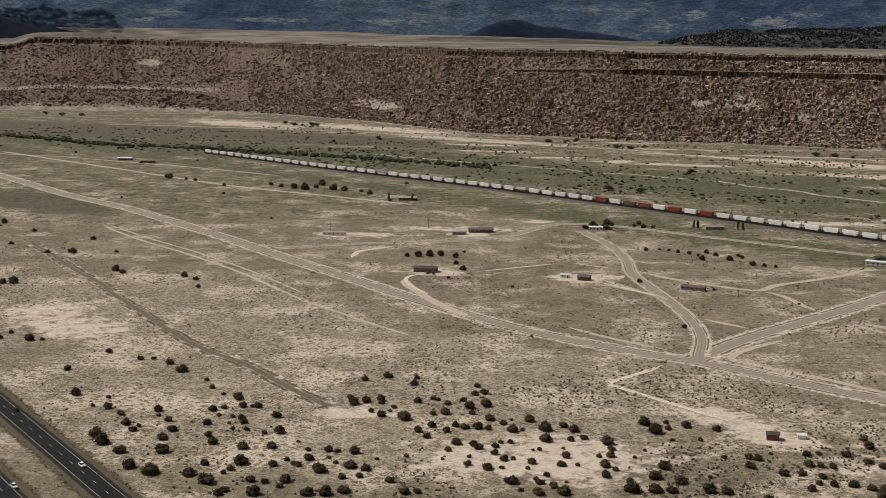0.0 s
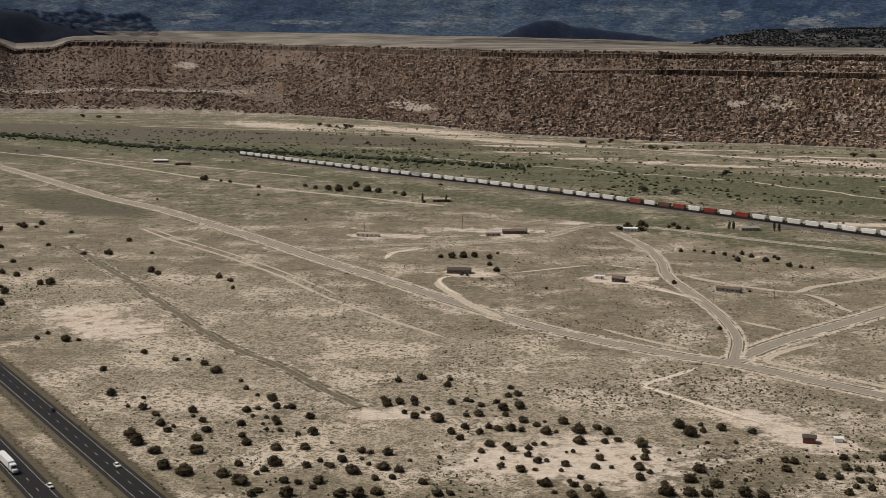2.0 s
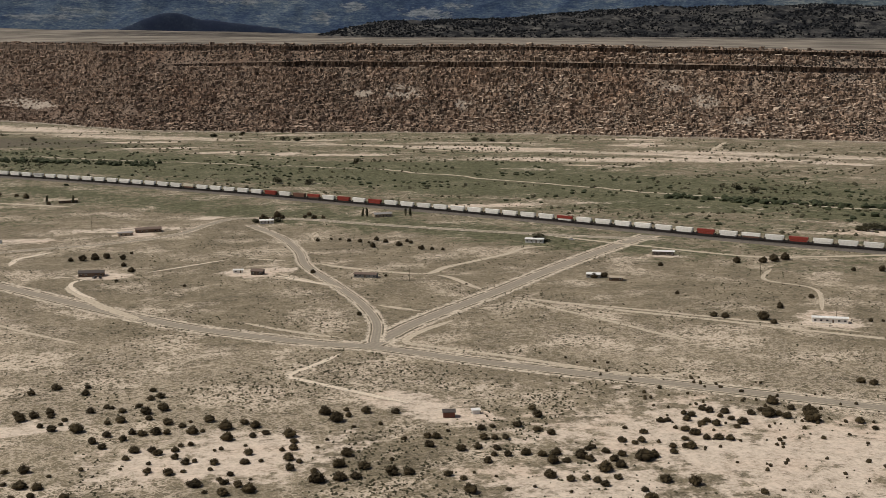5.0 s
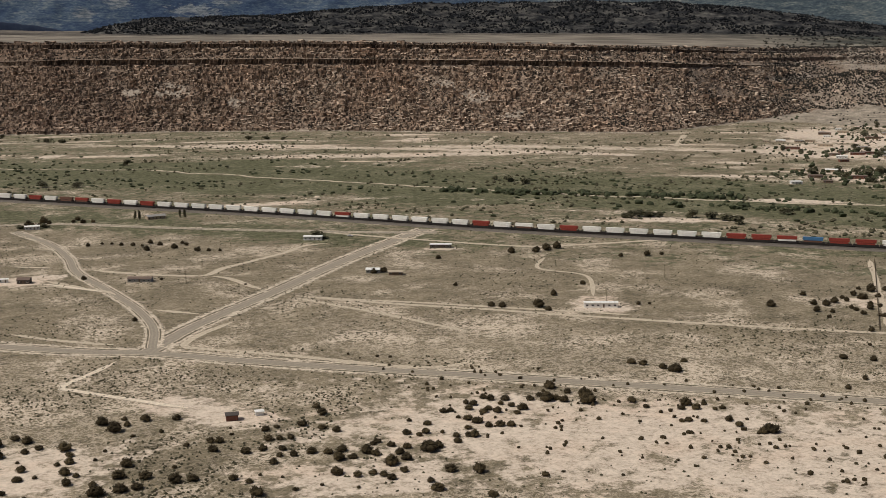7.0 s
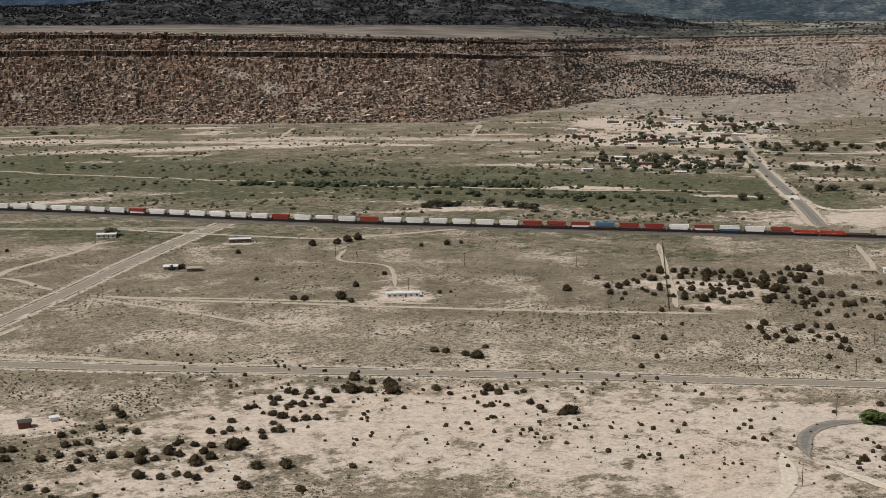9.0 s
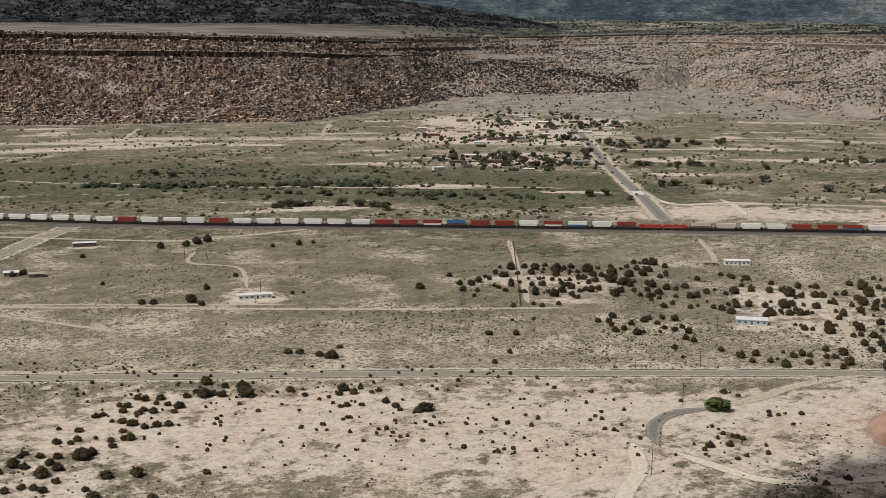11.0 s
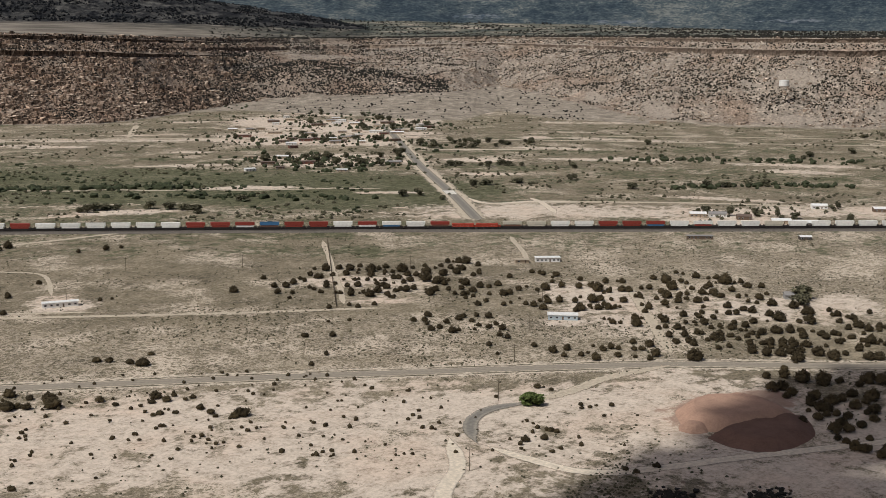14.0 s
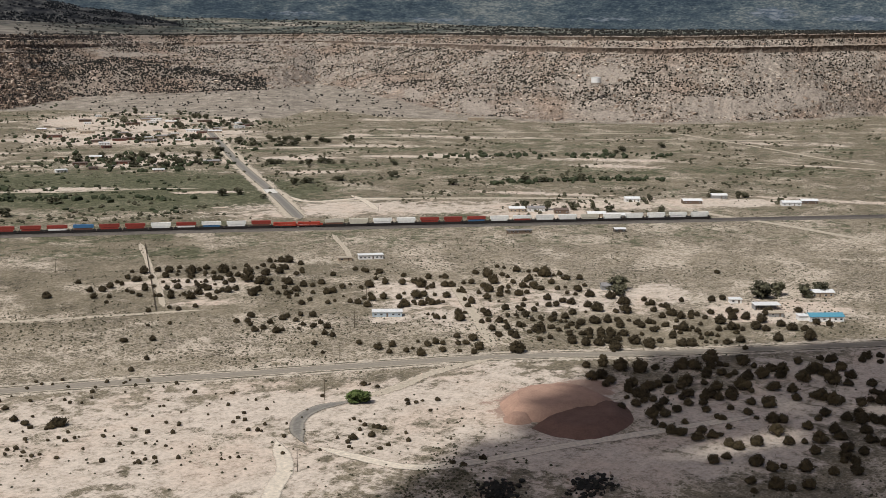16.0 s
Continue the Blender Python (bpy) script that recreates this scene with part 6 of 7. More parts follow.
VILLAGE_TREES = [(1590, 1820), (1566, 1570), (1601, 1501), (1544, 1413), (1428, 1456), (1409, 1413), (1483, 1289), (1524, 1313), (1515, 1281), (1241, 1280), (1241, 1259), (1280, 1215), (1289, 1184), (1144, 1013), (1067, 974), (1053, 991), (1036, 996), (1098, 1059), (1045, 1058), (1059, 1088), (1076, 1069), (1031, 1089), (1006, 1103), (1277, 1091), (1268, 1060), (1167, 1342), (1500, 1549), (1432, 1346), (1399, 1308), (1428, 1276), (1557, 1399), (1223, 1218), (1255, 1243), (1295, 1178), (1018, 1119), (1041, 1019), (1015, 1020), (1398, 1630), (1156, 1293), (1003, 1048)]
EAST_TREES = [(991, 521), (996, 515), (996, 492), (995, 475), (1009, 473), (1092, 439), (1099, 436), (1160, 395), (1176, 393), (1167, 372), (1178, 369), (1153, 327), (1019, 458), (1019, 441), (1030, 397), (1041, 370)]
VALLEY_TREES = [(629, 932), (633, 926), (645, 931), (652, 927), (660, 922), (683, 902), (693, 888), (701, 876), (705, 870), (696, 853), (-328, 2545), (-307, 2514), (-288, 2499), (-271, 2502), (-259, 2487), (178, 2143), (207, 2134), (228, 2149), (280, 2028), (302, 2019), (329, 2044), (-900, 2791), (-851, 2756), (-809, 2763), (-190, 2099), (-116, 2157), (574, 1912), (601, 1908), (621, 1883), (324, 1626), (191, 1439), (226, 1419), (665, 1249), (668, 1222), (675, 1195), (772, 880), (1476, 633), (1579, 612), (1506, 638), (1807, 683), (1852, 672), (1499, 869), (1297, 1034), (1306, 1022), (1336, 1007), (1388, 988), (1158, 599), (1169, 584), (1191, 569), (1202, 554), (1090, 648)]

# ---- low brush and tufts ----
rng = np.random.default_rng(11)
P, S = [], []
while len(P) < 15000:
    h, d = radians(rng.uniform(-24, 80)), 1 / rng.uniform(1 / 1500, 1 / 400)
    x, y = d * math.sin(h), d * math.cos(h)
    if noise.noise(Vector((x / 70, y / 70, 4))) + 0.25 < rng.random() * 0.8 or y < 0.9 * (150 - x) + 60 or (x < -20 and y < 720 and rng.random() < 0.85):
        continue
    if any(((x - g[0]) / g[2]) ** 2 + ((y - g[1]) / g[2]) ** 2 < 1 for g in SAND) and rng.random() < 0.9 or math.hypot(x - 490, y - 238) < 42:
        continue
    r = rng.uniform(0.3, 0.8)
    P.append((x, y, r * 0.3))
    S.append((r, r, r * 0.8))
X, Y = np.array(P)[:, 0], np.array(P)[:, 1]
clear = np.minimum(line_distance(X, Y, MAIN_ROAD) - 7, np.minimum(line_distance(X, Y, CROSS_ROAD) - 8, line_distance(X, Y, LOOP) - 5))
clear = np.minimum(clear, line_distance(X, Y, [(446, 310), (436, 313), (420, 319), (402, 315), (386, 302), (380, 293)]) - 6)
P, S = [p for p, c in zip(P, clear) if c > 0], [s for s, c in zip(S, clear) if c > 0]
lumps("brush", P, S, SHRUB, "low dry brush and grass tufts over the range", "brush", 0.35, 6, None, (OCTA_V, OCTA_F))
P, S = [], []
for k in range(260):   # small dark shrubs on the sand
    x, y = rng.uniform(230, 420), rng.uniform(-62, 62)
    x, y = x, 800 - 0.98 * x - 60 + y * 1.4
    if math.hypot(x - 490, y - 238) < 50:
        continue
    r = rng.uniform(0.5, 1.2)
    P.append((x, y, r * 0.5))
    S.append((r, r, r * 0.95))
lumps("sand_shrubs", P, S, JUNIPER, "small dark shrubs dotted over pale sand", "shrubs", 0.35, 7)
P, S = [], []
line = spline(RIVER, 3)
LEAFY = plain("riverside_foliage", (0.045, 0.054, 0.027), 0.9, 0, 0.5, 3)
for k in range(1500):
    p = line[rng.integers(0, len(line))]
    w = rng.normal(0, 75)
    if noise.noise(Vector((p[0] / 120, p[1] / 120, 8 + round(w / 60)))) < -0.05:
        continue
    r = rng.uniform(0.8, 2.2)
    P.append((p[0] + w * 0.8, p[1] + w * 0.75, r * 0.4))
    S.append((r * 1.6, r * 1.4, r * 0.8))
for band, spread, count in (([(-900, 2260), (-700, 2120), (-560, 2010), (-430, 1960), (-300, 1900), (-100, 1790), (60, 1690)], 10, 700), ([(570, 1190), (640, 1120), (720, 1060), (800, 985)], 7, 170),
                            ([(1120, 620), (1200, 560), (1250, 500)], 8, 70), ([(1300, 800), (1400, 690), (1480, 560)], 16, 80), ([(690, 1010), (800, 880), (860, 800)], 10, 60)):
    b = spline(band, 2)
    for k in range(count):
        p = b[rng.integers(0, len(b))]
        r = rng.uniform(1.2, 3.4)
        P.append((p[0] + rng.normal(0, spread), p[1] + rng.normal(0, spread), r * 0.5))
        S.append((r * 1.3, r * 1.3, r))
lumps("river_brush", P, S, LEAFY, "green willow and tamarisk brush along the river", "brush", 0.35, 8)


P, S = [], []
while len(P) < 4200:   # shrubs of the valley floor beyond the railway, in loose strips
    h, d = radians(rng.uniform(-18, 79)), rng.uniform(1050, 2500)
    x, y = d * math.sin(h), d * math.cos(h)
    side = 0.73 * (x - 600) + 0.68 * (y - 815)
    if side < 25 or noise.noise(Vector((x / 200, y / 60, 2))) + 0.5 * noise.noise(Vector((x / 25, y / 25, 2))) < 0.12:
        continue
    if d > np.interp(math.degrees(h), FOOT_H, FOOT_D) - np.interp(math.degrees(h), FLOOR_H, FLOOR_RUN) - 20:
        continue
    r = rng.uniform(0.6, 1.9)
    P.append((x, y, r * 0.45))
    S.append((r * 1.5, r * 1.3, r))
lumps("valley_brush", P, S, SHRUB, "dark brush scattered over the valley floor", "brush", 0.35, 12, None, (OCTA_V, OCTA_F))
P, S = [], []
for k in range(520):   # yard shrubs and low trees of the village
    cx, cy = VILLAGE_TREES[rng.integers(0, len(VILLAGE_TREES))]
    r = rng.uniform(0.9, 3.0)
    P.append((cx + rng.normal(0, 32), cy + rng.normal(0, 32), r * 0.5))
    S.append((r * 1.2, r * 1.2, r))
lumps("village_shrubs", P, S, LEAFY, "dark yard shrubs among the village houses", "shrubs", 0.35, 13)


grove("juniper_grove", [(x + a, y + b, 2.2 + (k % 4) * 0.5) for k, (x, y, a, b) in enumerate((*SHADED_GROVE_A[k % 33][:2], 9 * math.cos(k * 2.4), 9 * math.sin(k * 2.4)) for k in range(33))],
      "dark junipers crowded in the shaded grove", 0.9)


for i, (x, y) in enumerate([(-501, 1128), (-471, 1095), (-455, 1017), (-420, 963), (-415, 986), (-420, 1022), (-399, 1006), (-430, 1130), (-409, 1118), (-432, 1066), (-403, 912), (-378, 885), (-363, 902), (-389, 934), (-363, 937), (-338, 905), (-363, 1017), (-320, 975), (-266, 982), (-238, 893), (-334, 837), (-323, 791), (-513, 1183)]):
    juniper(x, y, 1.9 + (i * 7) % 5 * 0.28, "dark juniper bush beyond the highway")


# ---- broadleaf trees ----
LEAF_DARK = plain("cottonwood_leaves", (0.125, 0.118, 0.072), 0.85, 0, 0.5, 1.2, 0.25)
LEAF_BRIGHT = plain("fresh_green_leaves", (0.115, 0.15, 0.045), 0.8, 0, 0.45, 1.0)


def tree_meshes(seed, leaf, count):
    r = np.random.default_rng(seed)
    lobes = [(r.uniform(-0.55, 0.55), r.uniform(-0.55, 0.55), r.uniform(0.4, 1.65), r.uniform(0.38, 0.6)) for _ in range(10)]
    V, F = [], []
    for k in range(count):
        x, y, z, q = lobes[r.integers(0, 10)]
        d = r.normal(0, 1, 3)
        d /= np.linalg.norm(d)
        c = np.array([x, y, z]) + d * q * r.uniform(0.35, 1.1) ** 0.6
        a, b = r.normal(0, 1, 3), r.normal(0, 1, 3)
        a *= 0.17 / np.linalg.norm(a)
        b *= 0.17 / np.linalg.norm(b)
        i = len(V)
        V += [(c - a).tolist(), (c - b).tolist(), (c + a).tolist(), (c + b).tolist()]
        F.append((i, i + 1, i + 2, i + 3))
    t = bmesh.new()
    tube(t, (0, 0, -0.05), (0.02, 0, 0.7), 0.09, 0.06, 7)
    for x, y, z, q in lobes[:6]:
        tube(t, (0.02, 0, 0.6), (x * 0.85, y * 0.85, z), 0.045, 0.015, 5)
    trunk = bpy.data.meshes.new("trunk")
    t.to_mesh(trunk)
    t.free()
    trunk.materials.append(BARK)
    return mesh_of("crown", V, F, leaf), trunk


COTTONWOODS = [tree_meshes(k + 40, LEAF_DARK, 460) for k in range(4)]
GREEN_TREE = tree_meshes(51, LEAF_BRIGHT, 1500)


def tree(x, y, h, spread, meshes, name, label, group=""):
    ob = thing(name, Matrix.LocRotScale((x, y, 0), Euler((0, 0, x + y)), (spread, spread, h / 2.1)), label, "tree", group)
    part("crown", meshes[0], None, ob)
    part("trunk", meshes[1], None, ob)
    return ob


tree(438, 309, 5.6, 5.8, GREEN_TREE, "tree", "fresh green broadleaf tree beside the paved bend")
for i, (x, y) in enumerate(p for p in VILLAGE_TREES if p[1] < 1575):
    tree(x, y, 6 + (i * 7) % 5, 4.5 + (i * 5) % 4, COTTONWOODS[i % 4], "cottonwood", "dark green village shade tree", "trees of the village")
for i, (x, y) in enumerate(EAST_TREES):
    tree(x, y, 5 + (i * 7) % 5, 3 + (i * 5) % 3, COTTONWOODS[i % 4], "cottonwood", "dark green yard tree by the railway houses", "yard trees")
for i, (x, y) in enumerate(VALLEY_TREES):
    tree(x, y, 5 + (i * 7) % 4, 4.5 + (i * 5) % 4, COTTONWOODS[i % 4], "cottonwood", "dark green cottonwood on the river flats", "trees of the valley")
for x, y, h, s in ((748, 221, 12, 8.5), (762, 214, 9, 5), (766, 199, 9, 5), (777, 192, 9, 5.5), (722, 305, 9, 7), (706, 300, 7, 6), (345, 962, 7, 7), (130, 1135, 4, 4), (150, 1133, 4.5, 4.5), (36, 1112, 4, 4)):
    tree(x, y, h, s, COTTONWOODS[int(h) % 4], "cottonwood", "grey-green shade tree beside a house", "shade trees")
for x, y in ((-62, 1336), (232, 1142), (236, 1142), (272, 1135), (276, 1133), (-36, 1328)):
    tree(x, y, 9, 1.6, COTTONWOODS[0], "poplar", "slim dark upright poplar by a farmhouse", "poplars")

for i, (x, y) in enumerate([(1315, 1126), (1299, 1087), (1348, 1098), (1330, 1074), (1350, 1081), (1341, 1065), (1358, 1069), (1352, 1055), (1362, 1056), (1371, 1048), (1366, 1020), (1366, 1011), (1412, 1013), (1413, 1003), (1122, 912), (1131, 908), (1143, 884), (1142, 871), (1168, 873), (1171, 864), (1180, 852), (1198, 792), (1108, 733), (1049, 763), (1057, 764), (997, 781), (1180, 1049), (1197, 1055), (1102, 1009), (1130, 1031), (1068, 1009), (1070, 1001), (1084, 1090), (1090, 1085), (1054, 1115), (1282, 1324), (1587, 1456), (1572, 1430), (1468, 1313), (1510, 1322), (1293, 1232), (1602, 1607), (1442, 1472), (1016, 778), (904, 745), (909, 780), (895, 787)]):
    tree(x, y, 5 + (i * 7) % 4, 4 + (i * 5) % 4, COTTONWOODS[i % 4], "cottonwood", "dark green cottonwood by the village road", "trees of the valley")

# ---- buildings ----
GLASS = plain("window_glass", (0.03, 0.035, 0.04), 0.12, 0, 0.1, 1)
TRIM = plain("white_trim", (0.7, 0.69, 0.66), 0.7, 0, 0.1, 1)
DOOR = plain("door_paint", (0.16, 0.12, 0.09), 0.7, 0, 0.2, 1)
WALLS = {k: plain(k + "_wall", c, 0.85, 0, 0.2, 1.5) for k, c in {"white": (0.80, 0.79, 0.76), "tan": (0.42, 0.34, 0.25), "brown": (0.17, 0.12, 0.085), "grey": (0.30, 0.30, 0.29), "red": (0.17, 0.075, 0.055), "dark": (0.10, 0.085, 0.07), "blue": (0.42, 0.50, 0.55)}.items()}
ROOFS = {k: plain(k + "_roof", c, 0.7, 0, 0.25, 1.2) for k, c in {"white": (0.72, 0.72, 0.70), "brown": (0.15, 0.11, 0.09), "grey": (0.26, 0.25, 0.24), "blue": (0.10, 0.29, 0.38), "dark": (0.075, 0.065, 0.06), "tan": (0.40, 0.34, 0.26)}.items()}


def house(x, y, turn, L, W, h, wall, roof, label, kind="gable", rise=1.2, windows=3, name="house", category="house", door=True, open_front=False):
    """A building whose long front faces local -y: walls, roof with eaves, framed windows and a door."""
    ob = thing(name, pose(x, y, 0, 0, 0, turn), label, category)
    t = 0.18
    if open_front:
        bm = boxes((-L / 2, L / 2, W / 2 - t, W / 2, -0.1, h), (-L / 2, -L / 2 + t, -W / 2, W / 2 - t, -0.1, h))
        for k in range(4):
            px = -L / 2 + (k + 0.5) * L / 4
            part("post", boxes((px - 0.1, px + 0.1, -W / 2, -W / 2 + 0.2, -0.1, h)), WALLS["dark"], ob)
    else:
        bm = boxes((-L / 2, L / 2, -W / 2, -W / 2 + t, -0.1, h), (-L / 2, L / 2, W / 2 - t, W / 2, -0.1, h), (-L / 2, -L / 2 + t, -W / 2 + t, W / 2 - t, -0.1, h), (L / 2 - t, L / 2, -W / 2 + t, W / 2 - t, -0.1, h))
    if kind == "gable":
        for sx in (-L / 2, L / 2 - t):
            a = [bm.verts.new((sx + dx, yy, z)) for dx in (0, t) for yy, z in ((-W / 2, h), (W / 2, h), (0, h + rise))]
            for f in ((0, 1, 2), (5, 4, 3), (0, 3, 4, 1), (1, 4, 5, 2), (2, 5, 3, 0)):
                bm.faces.new([a[i] for i in f])
    part("wall", bm, WALLS[wall], ob)
    e = 0.45
    bm = bmesh.new()
    if kind == "gable":
        for sy in (-1, 1):
            lo = h - rise * e / (W / 2)
            v = [bm.verts.new(q) for q in ((-L / 2 - e, sy * (W / 2 + e), lo), (L / 2 + e, sy * (W / 2 + e), lo), (L / 2 + e, 0, h + rise), (-L / 2 - e, 0, h + rise),
                                           (-L / 2 - e, sy * (W / 2 + e), lo + 0.18), (L / 2 + e, sy * (W / 2 + e), lo + 0.18), (L / 2 + e, 0, h + rise + 0.18), (-L / 2 - e, 0, h + rise + 0.18))]
            for f in ((0, 1, 2, 3), (7, 6, 5, 4), (0, 4, 5, 1), (1, 5, 6, 2), (3, 7, 4, 0)):
                bm.faces.new([v[i] for i in f])
        bmesh.ops.remove_doubles(bm, verts=bm.verts, dist=0.001)
        bmesh.ops.recalc_face_normals(bm, faces=bm.faces)
    else:
        tilt = 0.25
        v = [bm.verts.new(q) for q in ((-L / 2 - e, -W / 2 - e, h), (L / 2 + e, -W / 2 - e, h), (L / 2 + e, W / 2 + e, h + tilt), (-L / 2 - e, W / 2 + e, h + tilt),
                                       (-L / 2 - e, -W / 2 - e, h + 0.25), (L / 2 + e, -W / 2 - e, h + 0.25), (L / 2 + e, W / 2 + e, h + tilt + 0.25), (-L / 2 - e, W / 2 + e, h + tilt + 0.25))]
        for f in ((3, 2, 1, 0), (4, 5, 6, 7), (0, 1, 5, 4), (1, 2, 6, 5), (2, 3, 7, 6), (3, 0, 4, 7)):
            bm.faces.new([v[i] for i in f])
    part("roof", bm, ROOFS[roof], ob)
    slots = windows + (1 if door else 0)
    if not open_front:
        for k in range(slots):
            px = -L / 2 + (k + 0.5) * L / slots
            if door and k == slots // 2:
                part("door", boxes((px - 0.5, px + 0.5, -W / 2 - 0.06, -W / 2 - 0.003, 0.1, 2.15)), DOOR, ob)
                continue
            w = part("window", boxes((px - 0.75, px + 0.75, -W / 2 - 0.07, -W / 2 - 0.003, 0.95, 2.05)), TRIM, ob)
            part("pane", boxes((px - 0.65, px + 0.65, -W / 2 - 0.09, -W / 2 - 0.073, 1.05, 1.95)), GLASS, w)
    return ob


house(-15, 911, -6, 17.5, 8, 2.9, "brown", "dark", "low dark brown house with a dark gable roof", rise=1.3, windows=4)
house(101, 883, -22, 8.5, 6.5, 2.8, "dark", "brown", "small dark house with a brown gable roof", windows=2)
house(88, 892, -10, 7, 3.0, 2.2, "white", "white", "low white shed beside the dark house", kind="flat", windows=1, name="shed", category="shed")
house(143, 518, -12, 5.2, 4.2, 2.7, "red", "dark", "dark red wooden shed on a bare pad", rise=0.8, windows=0, name="shed", category="shed", door=False)
house(156, 519, -6, 3.4, 2.2, 1.7, "white", "white", "small white camper parked by the shed", kind="flat", windows=0, name="camper", category="camper", door=False)
house(415, 871, -29, 16.5, 4.5, 2.9, "dark", "white", "mobile home with a bright white roof", kind="flat", windows=4)
house(411, 633, -28, 20.5, 4.8, 3.0, "white", "white", "long white mobile home with dark windows", rise=0.5, windows=5)
house(174, 850, -28, 16.5, 6, 2.5, "grey", "brown", "long grey house with a rusty gable roof", rise=0.9, windows=4)
house(339, 957, -29, 15, 6, 2.8, "white", "white", "white farm shed beside trees", kind="flat", windows=3, name="shed", category="shed")
house(329, 803, -28, 9.5, 6, 2.6, "grey", "white", "small grey house with a white roof", rise=0.8, windows=2)
house(340, 788, -28, 9.5, 6, 2.4, "brown", "tan", "small brown house with a tan roof", rise=0.8, windows=2)
house(12, 1093, 10, 12.5, 6, 2.6, "tan", "grey", "low tan open-sided shed", kind="flat", windows=2, name="shed", category="shed")
house(32, 1109, 4, 22, 9, 2.9, "brown", "brown", "brown ranch house with a low roof", rise=1.2, windows=5)
house(-99, 1084, -8, 20, 6, 2.6, "white", "tan", "pale roofless-looking house on a bare yard", kind="flat", windows=4)
house(-41, 1333, 4, 19, 8, 2.8, "brown", "tan", "brown farmhouse with a tan roof among poplars", windows=4)
house(250, 1139, 4, 17, 8, 2.8, "tan", "grey", "tan farmhouse near the railway", windows=4)
house(-455, 1752, 6, 20, 9, 3, "brown", "white", "far farmhouse with a white roof", windows=4)
house(-413, 1714, 6, 18, 8, 3, "brown", "brown", "far brown farm building", windows=3)
house(139, 1129, -6, 12.5, 6, 2.7, "white", "white", "white shed beside dark trees", kind="flat", windows=3, name="shed", category="shed")
house(717, 494, -45, 17.5, 5, 3.0, "white", "white", "long white house with dark windows", kind="flat", windows=5)
house(701, 505, -45, 9.5, 5, 2.3, "tan", "tan", "small tan open shed", kind="flat", windows=1, name="shed", category="shed")
house(581, 389, -55, 16.9, 6, 2.8, "blue", "white", "pale blue-grey house with a flat white roof", kind="flat", windows=4)
house(721, 210, -55, 15.3, 7, 3.0, "grey", "white", "open carport with a white roof", kind="flat", name="carport", category="carport", open_front=True)
house(774, 193, -55, 17.8, 8, 3.2, "tan", "white", "long building with a pale metal roof", rise=1.2, windows=4)
house(712, 173, -55, 20, 8, 3.0, "white", "blue", "white house with a blue metal gable roof", rise=1.4, windows=5)
house(706, 184, -55, 6, 5, 2.6, "white", "white", "white garage beside the blue-roofed house", kind="flat", windows=0, name="garage", category="garage", door=False)
house(727, 231, -55, 7, 5, 2.4, "white", "white", "small white boarded shed", kind="flat", windows=1, name="shed", category="shed")
house(706, 200, -55, 8.6, 5, 2.4, "grey", "tan", "grey shed with a pale roof", rise=0.8, windows=1, name="shed", category="shed")
house(719, 311, -54, 10, 7, 2.8, "grey", "grey", "weathered grey shack under trees", rise=1.5, windows=1, name="shack", category="shack")
house(872, 456, -50, 20, 4, 2.6, "brown", "grey", "long low brown shed beside the railway", kind="flat", windows=5, name="shed", category="shed")
house(925, 392, -50, 9, 6, 2.6, "dark", "white", "small dark shed with a white roof", rise=0.8, windows=2, name="shed", category="shed")
for x, y, L, wall, roof, label in ((972, 511, 14, "tan", "white", "small tan house with a white roof"), (984, 498, 15, "white", "grey", "white house with a grey roof"), (986, 474, 12, "brown", "brown", "small brown shed"),
                                   (986, 440, 16, "tan", "white", "tan house with a pale roof"), (990, 420, 20, "grey", "white", "long grey house with a white roof"), (1090, 450, 14, "white", "white", "tall white house"),
                                   (1110, 398, 18, "brown", "white", "hall with a white hipped roof"), (1160, 389, 15, "grey", "white", "grey house with a white roof"), (1153, 317, 18, "white", "white", "long white house"), (1174, 306, 16, "brown", "white", "brown house with a white roof")):
    house(x, y, -55, L, 8, 3.2, wall, roof, label + " by the railway", rise=1.4, windows=3)
kinds = [("tan", "white"), ("brown", "brown"), ("tan", "tan"), ("white", "white"), ("tan", "grey"), ("red", "brown")]
extra = np.random.default_rng(31)
VILLAGE_HOUSES = [p for p in VILLAGE_HOUSES if p[1] < 1575]
for i in range(30):   # more houses between those of the list
    bx, by = VILLAGE_HOUSES[(i * 7) % len(VILLAGE_HOUSES)]
    w, r = kinds[(i * 5 + 2) % 6]
    house(bx + extra.normal(0, 45), by + extra.normal(0, 45), -48 + (i % 4) * 8, 9 + (i * 5) % 8, 6.5, 2.8, w, r, "small " + w + " village house with a " + r + " roof", kind="flat" if i % 3 else "gable", rise=0.9, windows=2)
for i, (x, y) in enumerate(VILLAGE_HOUSES):
    w, r = kinds[(i * 5) % 6]
    house(x, y, -48 + (i % 3) * 6, 14 + (i * 7) % 9, 8, 3.0, w, r, w + " adobe village house with a " + r + " roof", kind="flat" if i % 2 else "gable", rise=1.0, windows=3)
house(1815, 1033, -51, 26, 12, 5, "tan", "tan", "tan stone building under the slope", kind="flat", windows=5)

# small concrete bridge of the village road
bridge = thing("bridge", pose(944, 769, 0, 0, 0, 47.5), "small pale concrete road bridge over the wash", "bridge")
CONCRETE = plain("pale_concrete", (0.62, 0.59, 0.53), 0.9, 0, 0.2, 2)
part("deck", boxes((-13, 13, -5.5, 5.5, 0.02, 0.55), bevel=0.05), CONCRETE, bridge)
for sy in (-5.3, 5.3):
    part("parapet", boxes((-13, 13, sy - 0.18, sy + 0.18, 0.55, 1.4), bevel=0.04), CONCRETE, bridge)

